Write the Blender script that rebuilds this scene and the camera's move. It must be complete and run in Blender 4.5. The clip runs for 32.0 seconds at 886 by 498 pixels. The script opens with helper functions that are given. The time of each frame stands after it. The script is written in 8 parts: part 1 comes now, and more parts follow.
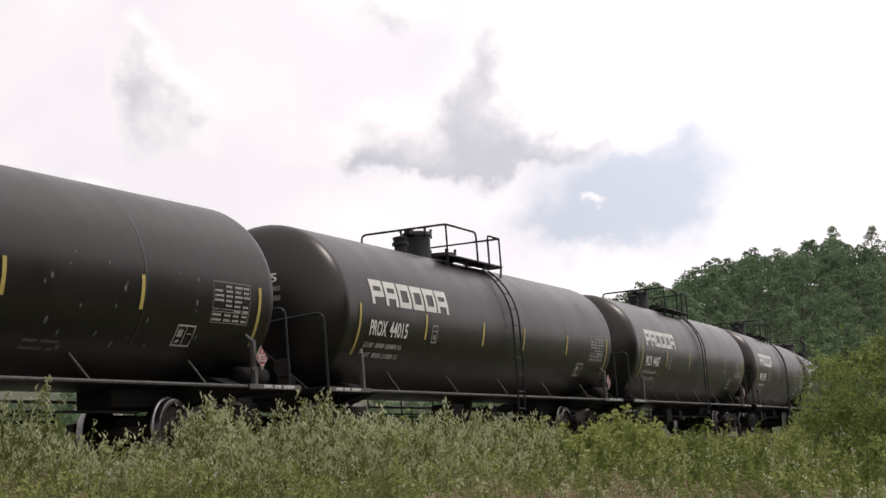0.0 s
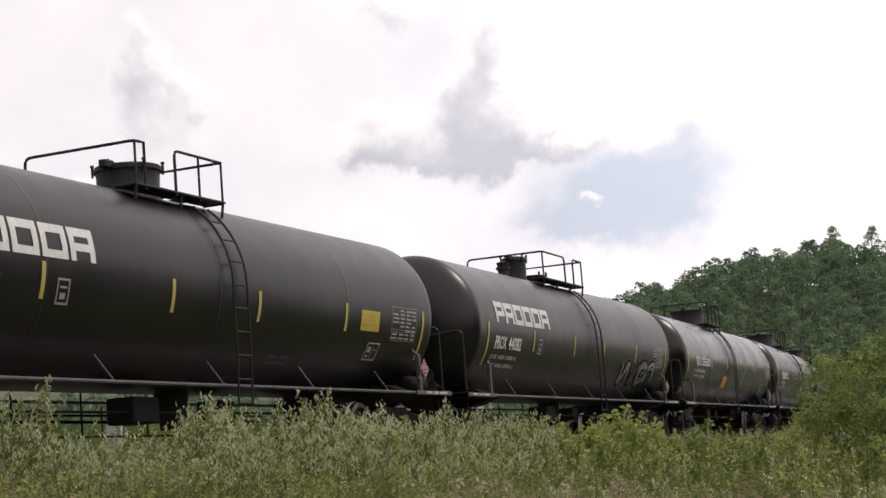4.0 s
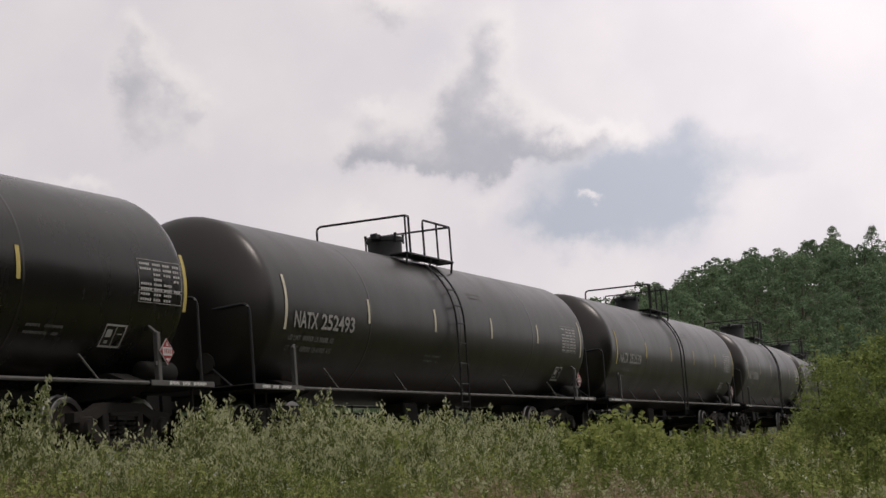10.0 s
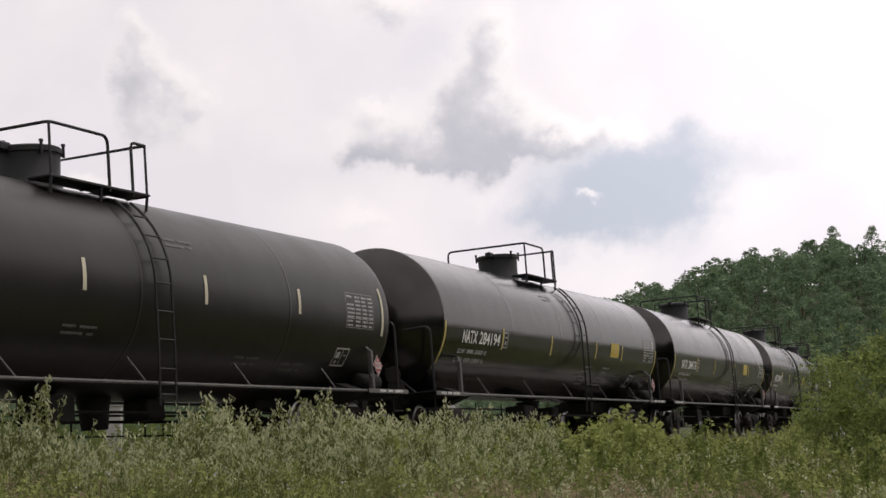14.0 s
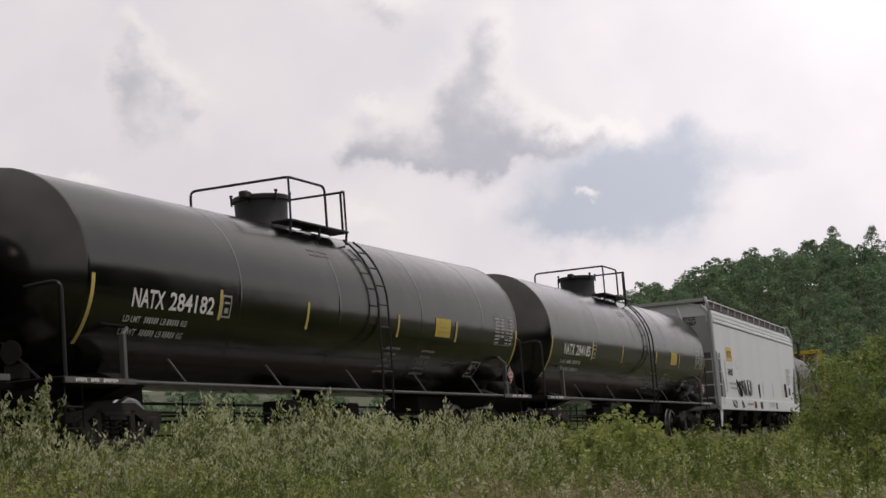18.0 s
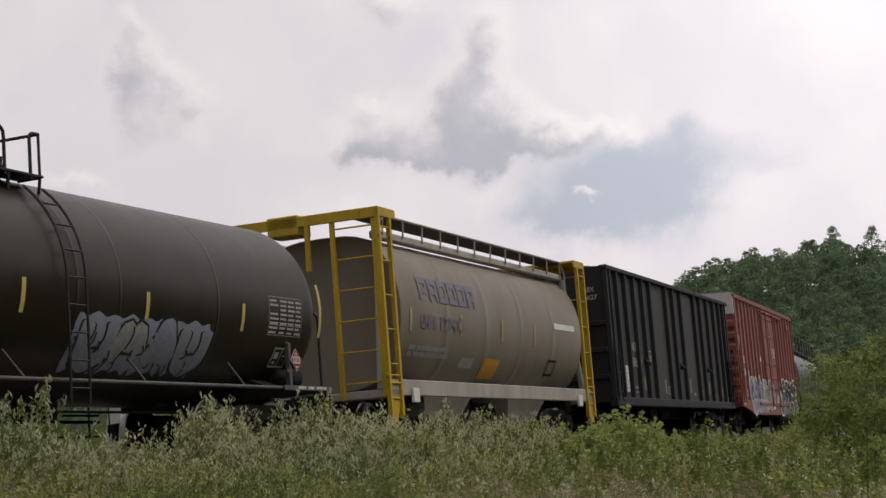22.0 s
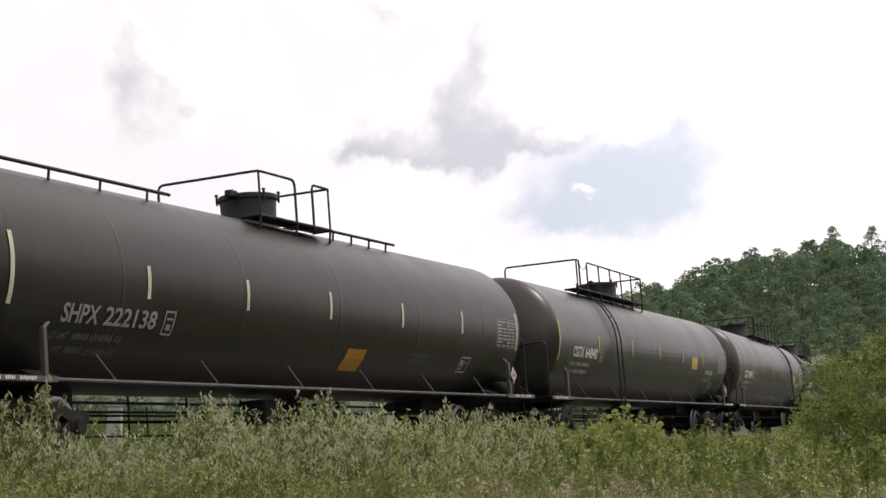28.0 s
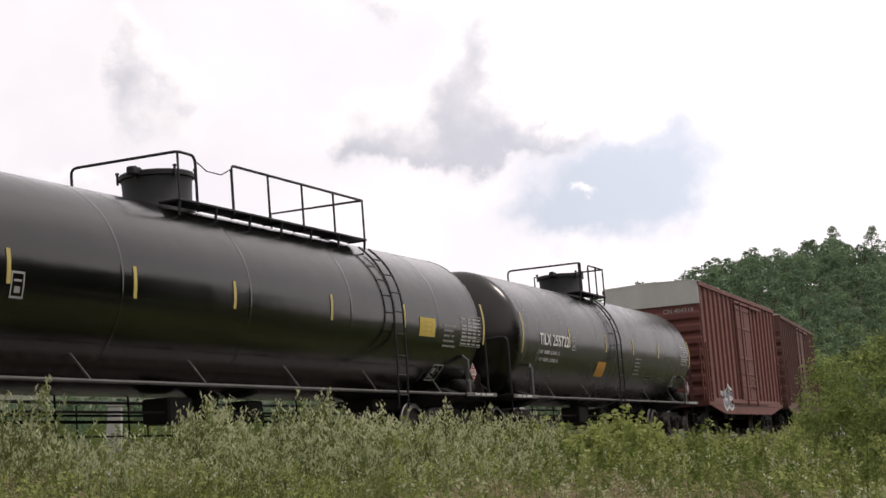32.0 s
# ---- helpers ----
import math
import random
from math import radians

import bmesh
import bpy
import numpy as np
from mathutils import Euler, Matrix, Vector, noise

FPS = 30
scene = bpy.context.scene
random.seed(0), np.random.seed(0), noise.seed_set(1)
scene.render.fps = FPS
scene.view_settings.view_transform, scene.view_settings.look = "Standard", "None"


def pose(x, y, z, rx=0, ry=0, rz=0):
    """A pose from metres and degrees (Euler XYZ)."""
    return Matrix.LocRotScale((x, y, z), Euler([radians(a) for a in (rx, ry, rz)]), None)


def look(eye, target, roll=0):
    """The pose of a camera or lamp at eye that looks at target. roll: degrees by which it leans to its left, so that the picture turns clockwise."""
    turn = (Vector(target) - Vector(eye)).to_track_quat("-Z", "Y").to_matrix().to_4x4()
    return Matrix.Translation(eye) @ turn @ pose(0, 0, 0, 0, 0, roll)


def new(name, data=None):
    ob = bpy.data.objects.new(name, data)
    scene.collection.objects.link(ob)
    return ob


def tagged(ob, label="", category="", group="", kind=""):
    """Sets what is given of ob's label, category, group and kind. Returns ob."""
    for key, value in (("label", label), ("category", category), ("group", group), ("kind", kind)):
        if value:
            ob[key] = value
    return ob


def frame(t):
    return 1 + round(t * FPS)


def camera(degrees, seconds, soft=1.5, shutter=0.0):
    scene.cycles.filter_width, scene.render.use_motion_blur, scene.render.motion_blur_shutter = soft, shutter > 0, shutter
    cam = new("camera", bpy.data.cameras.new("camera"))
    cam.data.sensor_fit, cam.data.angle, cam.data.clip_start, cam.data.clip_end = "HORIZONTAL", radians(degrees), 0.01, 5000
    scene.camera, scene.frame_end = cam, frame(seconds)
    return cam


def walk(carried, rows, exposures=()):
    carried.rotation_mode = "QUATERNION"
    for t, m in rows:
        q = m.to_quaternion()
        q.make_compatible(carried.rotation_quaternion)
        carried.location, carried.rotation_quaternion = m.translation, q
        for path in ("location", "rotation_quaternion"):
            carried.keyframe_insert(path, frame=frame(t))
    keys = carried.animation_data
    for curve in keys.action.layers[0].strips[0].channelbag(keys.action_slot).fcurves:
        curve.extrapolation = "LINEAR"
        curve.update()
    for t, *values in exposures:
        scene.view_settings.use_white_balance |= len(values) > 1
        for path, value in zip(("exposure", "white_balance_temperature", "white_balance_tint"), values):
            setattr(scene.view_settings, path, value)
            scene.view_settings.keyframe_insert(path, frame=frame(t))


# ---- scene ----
# seconds, stops, kelvin, tint
EXPOSURES = [(t, e, 6600, 14) for t, e in ((0.0, 0.0), (3.0, 0.0), (6.0, 0.0), (8.0, -0.25), (9.0, -0.47), (12.0, -0.47), (13.0, -0.32), (13.5, -0.22), (14.5, -0.2), (16.5, -0.2), (18.0, -0.38), (19.0, -0.5), (21.0, -0.51), (22.0, -0.42), (23.0, -0.22), (24.0, 0.06), (25.0, 0.27), (25.7, 0.22), (28.0, 0.1), (30.0, 0.05), (32.0, 0.05))]
cam = camera(28.73, 32.0)
EYE = (0.0, 0.0, 0.65)
VIEW = pose(0, 0, 0.65, 95.64, 0, 0)
walk(cam, [(0.0, VIEW), (32.0, VIEW)], exposures=EXPOSURES)
SPEED = 17.17

# ---- light ----
sky = bpy.data.worlds.new("sky")
scene.world = sky
sky.use_nodes = True
sn = sky.node_tree.nodes
sl = sky.node_tree.links
SUN_TO = Vector((0.52, 0.12, 0.84)).normalized()
atmosphere = sn.new("ShaderNodeTexSky")
atmosphere.sky_type = "NISHITA"
atmosphere.sun_disc = False
atmosphere.sun_elevation = math.asin(SUN_TO.z)
atmosphere.sun_rotation = math.atan2(SUN_TO.x, SUN_TO.y)
coord = sn.new("ShaderNodeTexCoord")
veil = sn.new("ShaderNodeTexNoise")
veil.inputs["Scale"].default_value = 2.2
veil.inputs["Detail"].default_value = 5
sl.new(coord.outputs["Generated"], veil.inputs["Vector"])
ramp = sn.new("ShaderNodeValToRGB")
ramp.color_ramp.elements[0].position = 0.36
ramp.color_ramp.elements[0].color = (6.6, 6.5, 6.6, 1)
ramp.color_ramp.elements[1].position = 0.6
ramp.color_ramp.elements[1].color = (9.7, 9.4, 9.3, 1)
sl.new(veil.outputs["Fac"], ramp.inputs["Fac"])
# thin overcast is brighter towards the sun than away from it
towards = sn.new("ShaderNodeVectorMath")
towards.operation = "DOT_PRODUCT"
towards.inputs[1].default_value = SUN_TO
sl.new(coord.outputs["Generated"], towards.inputs[0])
bright = sn.new("ShaderNodeMapRange")
bright.inputs["From Min"].default_value, bright.inputs["From Max"].default_value = -0.6, 1.0
bright.inputs["To Min"].default_value, bright.inputs["To Max"].default_value = 0.42, 1.27
sl.new(towards.outputs["Value"], bright.inputs["Value"])
cloud = sn.new("ShaderNodeVectorMath")
cloud.operation = "SCALE"
sl.new(ramp.outputs["Color"], cloud.inputs[0])
sl.new(bright.outputs["Result"], cloud.inputs["Scale"])
mix = sn.new("ShaderNodeMix")
mix.data_type = "RGBA"
mix.inputs["Factor"].default_value = 0.93
sl.new(atmosphere.outputs["Color"], mix.inputs["A"])
sl.new(cloud.outputs["Vector"], mix.inputs["B"])
sl.new(mix.outputs["Result"], sn["Background"].inputs["Color"])
sn["Background"].inputs["Strength"].default_value = 0.1

sun = new("sun", bpy.data.lights.new("sun", "SUN"))
sun.data.energy = 1.5
sun.data.angle = radians(14)
sun.data.color = (1.0, 0.96, 0.9)
sun.matrix_world = look(SUN_TO * 100, (0, 0, 0))


# ---- materials ----
def material(name):
    m = bpy.data.materials.new(name)
    m.use_nodes = True
    return m, m.node_tree.nodes, m.node_tree.links, m.node_tree.nodes["Principled BSDF"]


def paint(name, color, rough=0.5, dirt=(0.06, 0.055, 0.045), amount=0.35, scale=1.6, metal=0.0, streak=0.25, bump=0.06, spec=0.4, wear=0.0, wear_color=(0.12, 0.06, 0.03), wave=0.0, tint=None):
    """Painted or bare metal: broad stains, fine grain, streaks that run down, chips."""
    m, n, l, b = material(name)
    tc = n.new("ShaderNodeTexCoord")
    mp = n.new("ShaderNodeMapping")
    mp.inputs["Scale"].default_value = (1, 1, streak)
    l.new(tc.outputs["Object"], mp.inputs["Vector"])
    info = n.new("ShaderNodeObjectInfo")
    shift = n.new("ShaderNodeMath")
    shift.operation = "MULTIPLY"
    shift.inputs[1].default_value = 40.0
    l.new(info.outputs["Random"], shift.inputs[0])
    big = n.new("ShaderNodeTexNoise")
    big.noise_dimensions = "4D"
    big.inputs["Scale"].default_value = scale
    big.inputs["Detail"].default_value = 7
    big.inputs["Roughness"].default_value = 0.62
    l.new(mp.outputs["Vector"], big.inputs["Vector"])
    l.new(shift.outputs[0], big.inputs["W"])
    fine = n.new("ShaderNodeTexNoise")
    fine.inputs["Scale"].default_value = 38
    fine.inputs["Detail"].default_value = 4
    l.new(tc.outputs["Object"], fine.inputs["Vector"])
    r1 = n.new("ShaderNodeValToRGB")
    r1.color_ramp.elements[0].position, r1.color_ramp.elements[1].position = 0.38, 0.72
    r1.color_ramp.elements[0].color = (0, 0, 0, 1)
    r1.color_ramp.elements[1].color = (amount, amount, amount, 1)
    l.new(big.outputs["Fac"], r1.inputs["Fac"])
    mx = n.new("ShaderNodeMix")
    mx.data_type = "RGBA"
    mx.inputs["A"].default_value = (*color, 1)
    mx.inputs["B"].default_value = (*dirt, 1)
    l.new(r1.outputs["Color"], mx.inputs["Factor"])
    last = mx.outputs["Result"]
    if wear:
        chips = n.new("ShaderNodeTexNoise")
        chips.inputs["Scale"].default_value = 5.5
        chips.inputs["Detail"].default_value = 9
        chips.inputs["Roughness"].default_value = 0.75
        l.new(tc.outputs["Object"], chips.inputs["Vector"])
        r2 = n.new("ShaderNodeValToRGB")
        r2.color_ramp.elements[0].position, r2.color_ramp.elements[1].position = 0.62 - wear * 0.1, 0.68 - wear * 0.1
        l.new(chips.outputs["Fac"], r2.inputs["Fac"])
        my = n.new("ShaderNodeMix")
        my.data_type = "RGBA"
        my.inputs["B"].default_value = (*wear_color, 1)
        l.new(r2.outputs["Color"], my.inputs["Factor"])
        l.new(last, my.inputs["A"])
        last = my.outputs["Result"]
    hue = n.new("ShaderNodeHueSaturation")
    gain = n.new("ShaderNodeMath")
    gain.operation = "MULTIPLY_ADD"
    gain.inputs[1].default_value = 0.5
    gain.inputs[2].default_value = 0.75
    l.new(fine.outputs["Fac"], gain.inputs[0])
    l.new(gain.outputs[0], hue.inputs["Value"])
    l.new(last, hue.inputs["Color"])
    l.new(hue.outputs["Color"], b.inputs["Base Color"])
    rr = n.new("ShaderNodeMapRange")
    rr.inputs["To Min"].default_value = max(0.05, rough - 0.1)
    rr.inputs["To Max"].default_value = min(1, rough + 0.18)
    l.new(big.outputs["Fac"], rr.inputs["Value"])
    l.new(rr.outputs["Result"], b.inputs["Roughness"])
    b.inputs["Metallic"].default_value = metal
    b.inputs["Specular IOR Level"].default_value = spec
    bp = n.new("ShaderNodeBump")
    bp.inputs["Strength"].default_value = bump
    bp.inputs["Distance"].default_value = 0.02
    l.new(fine.outputs["Fac"], bp.inputs["Height"])
    if tint:
        b.inputs["Specular Tint"].default_value = (*tint, 1)
    if wave:
        dent = n.new("ShaderNodeTexNoise")
        dent.inputs["Scale"].default_value = 1.1
        dent.inputs["Detail"].default_value = 2
        l.new(tc.outputs["Object"], dent.inputs["Vector"])
        b2 = n.new("ShaderNodeBump")
        b2.inputs["Strength"].default_value = wave
        b2.inputs["Distance"].default_value = 0.12
        l.new(dent.outputs["Fac"], b2.inputs["Height"])
        l.new(b2.outputs["Normal"], bp.inputs["Normal"])
    l.new(bp.outputs["Normal"], b.inputs["Normal"])
    return m


def leafy(name, low, high, rough=0.6, sheen=0.12, patchy=0.45, each=0.55):
    """Leaves: a colour for each leaf between two, with light coming through."""
    m, n, l, b = material(name)
    g = n.new("ShaderNodeNewGeometry")
    tc = n.new("ShaderNodeTexCoord")
    patch = n.new("ShaderNodeTexNoise")
    patch.inputs["Scale"].default_value = patchy
    patch.inputs["Detail"].default_value = 4
    l.new(tc.outputs["Object"], patch.inputs["Vector"])
    add = n.new("ShaderNodeMath")
    add.operation = "MULTIPLY_ADD"
    add.inputs[1].default_value = each
    l.new(g.outputs["Random Per Island"], add.inputs[0])
    half = n.new("ShaderNodeMapRange")
    half.inputs["From Min"].default_value, half.inputs["From Max"].default_value = 0.35, 0.65
    half.inputs["To Max"].default_value = 1.0 - each
    l.new(patch.outputs["Fac"], half.inputs["Value"])
    l.new(half.outputs["Result"], add.inputs[2])
    mx = n.new("ShaderNodeMix")
    mx.data_type = "RGBA"
    mx.inputs["A"].default_value = (*low, 1)
    mx.inputs["B"].default_value = (*high, 1)
    l.new(add.outputs[0], mx.inputs["Factor"])
    l.new(mx.outputs["Result"], b.inputs["Base Color"])
    b.inputs["Roughness"].default_value = rough
    b.inputs["Specular IOR Level"].default_value = sheen
    t = n.new("ShaderNodeBsdfTranslucent")
    l.new(mx.outputs["Result"], t.inputs["Color"])
    s = n.new("ShaderNodeMixShader")
    s.inputs["Fac"].default_value = 0.4
    l.new(b.outputs[0], s.inputs[1])
    l.new(t.outputs[0], s.inputs[2])
    l.new(s.outputs[0], n["Material Output"].inputs["Surface"])
    return m


WARM = (1.0, 0.94, 0.90)
PAINT = {
    "matte": paint("matte_black_tank_paint", (0.0078, 0.0070, 0.0067), 0.30, (0.021, 0.0182, 0.0166), 0.6, 0.9, streak=0.3, bump=0.05, spec=0.55, wave=0.1, tint=WARM),
    "satin": paint("satin_black_tank_paint", (0.0045, 0.0041, 0.0037), 0.22, (0.015, 0.0132, 0.0112), 0.45, 0.8, streak=0.3, bump=0.03, spec=0.55, wave=0.1, tint=WARM),
    "gloss": paint("glossy_black_tank_paint", (0.003, 0.0029, 0.0028), 0.13, (0.009, 0.0082, 0.0078), 0.35, 0.8, streak=0.3, bump=0.012, spec=0.75, wave=0.07, tint=WARM),
    "brown": paint("weathered_brown_black_tank_paint", (0.011, 0.0076, 0.0036), 0.33, (0.03, 0.0215, 0.0115), 0.6, 0.9, streak=0.25, bump=0.06, spec=0.42, wave=0.1, tint=WARM),
    "grey": paint("dark_grey_tank_paint", (0.033, 0.0308, 0.028), 0.32, (0.056, 0.0525, 0.046), 0.45, 0.7, streak=0.3, bump=0.04, spec=0.6, wave=0.1, tint=WARM),
    "olive": paint("dusty_dark_tank_paint", (0.024, 0.0212, 0.019), 0.32, (0.05, 0.0445, 0.039), 0.6, 0.8, streak=0.25, bump=0.05, spec=0.5, wave=0.1, tint=WARM),
}
STEEL = paint("black_underframe_steel", (0.010, 0.0095, 0.009), 0.75, (0.026, 0.022, 0.018), 0.5, 3.0, bump=0.15, spec=0.2)
BAR = paint("black_painted_pipe", (0.014, 0.014, 0.015), 0.5, (0.03, 0.028, 0.025), 0.4, 6.0, bump=0.05)
SILL = paint("worn_grey_sill_pipe", (0.11, 0.107, 0.10), 0.5, (0.04, 0.037, 0.034), 0.6, 4.0, bump=0.08)
CAST = paint("cast_truck_steel", (0.020, 0.018, 0.016), 0.75, (0.042, 0.034, 0.027), 0.6, 5.0, bump=0.25, spec=0.25)
WHEEL = paint("rusty_wheel_steel", (0.026, 0.021, 0.018), 0.65, (0.05, 0.035, 0.026), 0.6, 6.0, bump=0.12, spec=0.25)
TREAD = paint("polished_wheel_tread", (0.34, 0.33, 0.32), 0.3, (0.16, 0.15, 0.14), 0.3, 8.0, metal=1.0, bump=0.03)
RAIL = paint("rail_steel", (0.10, 0.07, 0.05), 0.5, (0.05, 0.035, 0.028), 0.6, 8.0, metal=0.6, bump=0.1)
WHITE = paint("white_stencil_paint", (0.72, 0.71, 0.68), 0.6, (0.35, 0.34, 0.31), 0.35, 9.0, bump=0.02)
FADED = paint("faded_white_stencil_paint", (0.34, 0.335, 0.315), 0.65, (0.14, 0.135, 0.12), 0.5, 9.0, bump=0.02)
PALE_PRINT = paint("pale_grey_stencil_print", (0.5, 0.495, 0.47), 0.65, (0.25, 0.24, 0.22), 0.5, 9.0, bump=0.02)
CHALK = paint("rubbed_chalk_marks", (0.075, 0.074, 0.07), 0.7, (0.03, 0.028, 0.026), 0.8, 6.0, bump=0.02)
DULL = paint("dull_grey_stencil_paint", (0.17, 0.168, 0.158), 0.65, (0.09, 0.085, 0.075), 0.5, 9.0, bump=0.02)
YELLOW = paint("yellow_reflective_tape", (0.54, 0.43, 0.12), 0.45, (0.28, 0.24, 0.10), 0.5, 8.0, bump=0.02)
PALE = paint("pale_reflective_tape", (0.62, 0.58, 0.44), 0.45, (0.32, 0.28, 0.18), 0.4, 8.0, bump=0.02)
ORANGE = paint("orange_notice_panel", (0.62, 0.30, 0.03), 0.5, (0.4, 0.22, 0.05), 0.35, 7.0, bump=0.02)
GOLD = paint("yellow_notice_panel", (0.56, 0.42, 0.07), 0.5, (0.36, 0.27, 0.07), 0.5, 7.0, bump=0.02)
RED = paint("red_placard_paint", (0.26, 0.02, 0.024), 0.5, (0.25, 0.06, 0.05), 0.3, 9.0, bump=0.02)
SAFETY = paint("yellow_ladder_paint", (0.52, 0.34, 0.012), 0.5, (0.22, 0.14, 0.03), 0.5, 4.0, bump=0.08, wear=0.3)
HOPPER = paint("light_grey_hopper_paint", (0.60, 0.62, 0.625), 0.5, (0.48, 0.485, 0.475), 0.4, 0.8, streak=0.2, bump=0.03)
# darker copy of HOPPER: shade on the ends put into colour; also grey pipes
HOPPER_DARK = paint("grey_hopper_paint_with_end_shade", (0.36, 0.36, 0.355), 0.55, (0.22, 0.21, 0.2), 0.5, 0.8, streak=0.3, bump=0.04)
PANEL = paint("faded_yellow_mark_panel", (0.66, 0.44, 0.10), 0.55, (0.6, 0.36, 0.07), 0.6, 3.0, bump=0.02)
SOFFIT = paint("dark_brown_walkway_plate", (0.075, 0.058, 0.055), 0.65, (0.11, 0.09, 0.085), 0.5, 3.0, bump=0.15)
BEIGE = paint("dusty_beige_hopper_paint", (0.215, 0.185, 0.142), 0.45, (0.125, 0.105, 0.078), 0.6, 0.8, streak=0.2, bump=0.05)
BEIGE_LIGHT = paint("pale_beige_sill_paint", (0.40, 0.37, 0.33), 0.6, (0.2, 0.175, 0.15), 0.6, 2.0, bump=0.06)
CHARCOAL = paint("charcoal_gondola_paint", (0.0125, 0.0125, 0.014), 0.6, (0.028, 0.027, 0.0275), 0.6, 0.9, streak=0.2, bump=0.06, spec=0.3)
CHARCOAL_LIGHT = paint("faded_charcoal_panel_paint", (0.036, 0.0355, 0.036), 0.6, (0.055, 0.053, 0.050), 0.6, 0.9, streak=0.2, bump=0.06, spec=0.3)
BOXRED = paint("faded_red_boxcar_paint", (0.25, 0.078, 0.062), 0.62, (0.16, 0.064, 0.052), 0.6, 1.0, streak=0.2, bump=0.06, wear=0.25)
BOXBROWN = paint("red_brown_boxcar_paint", (0.16, 0.052, 0.042), 0.65, (0.095, 0.048, 0.038), 0.6, 1.0, streak=0.2, bump=0.06, wear=0.3)
BROWN = paint("dark_brown_boxcar_paint", (0.12, 0.052, 0.042), 0.65, (0.09, 0.05, 0.04), 0.6, 1.0, streak=0.2, bump=0.06)
ROOF = paint("white_boxcar_roof_paint", (0.58, 0.575, 0.54), 0.5, (0.35, 0.34, 0.31), 0.5, 1.2, bump=0.04)
SPRAY_WHITE = paint("dirty_white_spray_paint", (0.66, 0.65, 0.64), 0.55, (0.24, 0.21, 0.2), 0.6, 3.0, bump=0.03)
SPRAY_SILVER = paint("silver_spray_paint", (0.27, 0.28, 0.34), 0.5, (0.16, 0.165, 0.19), 0.5, 3.0, bump=0.03)
OCHRE = paint("faded_ochre_tape", (0.42, 0.30, 0.09), 0.5, (0.3, 0.25, 0.15), 0.6, 6.0, bump=0.02)
SPRAY_GREY = paint("grey_spray_paint", (0.14, 0.12, 0.125), 0.5, (0.08, 0.07, 0.075), 0.5, 3.0, bump=0.03)
SPRAY_BLACK = paint("black_spray_paint", (0.02, 0.02, 0.022), 0.5, (0.05, 0.05, 0.05), 0.3, 3.0, bump=0.03)
SPRAY_GREEN = paint("pale_green_spray_paint", (0.33, 0.38, 0.27), 0.5, (0.2, 0.22, 0.18), 0.4, 3.0, bump=0.03)
SPRAY_CREAM = paint("cream_spray_paint", (0.48, 0.38, 0.25), 0.55, (0.3, 0.2, 0.13), 0.4, 3.0, bump=0.03)
BLUE = paint("faded_blue_letter_paint", (0.165, 0.155, 0.20), 0.6, (0.2, 0.175, 0.16), 0.5, 5.0, bump=0.02)
CONCRETE = paint("weathered_white_concrete", (0.52, 0.51, 0.48), 0.8, (0.3, 0.29, 0.26), 0.5, 3.0, bump=0.2)
WOOD = paint("creosoted_tie_wood", (0.055, 0.042, 0.032), 0.85, (0.1, 0.085, 0.07), 0.5, 4.0, bump=0.4)
TARP = paint("black_tarpaulin", (0.02, 0.02, 0.021), 0.5, (0.04, 0.04, 0.04), 0.5, 2.0, bump=0.1)
BARK = paint("grey_brown_bark", (0.12, 0.095, 0.07), 0.85, (0.06, 0.05, 0.04), 0.6, 8.0, bump=0.5)


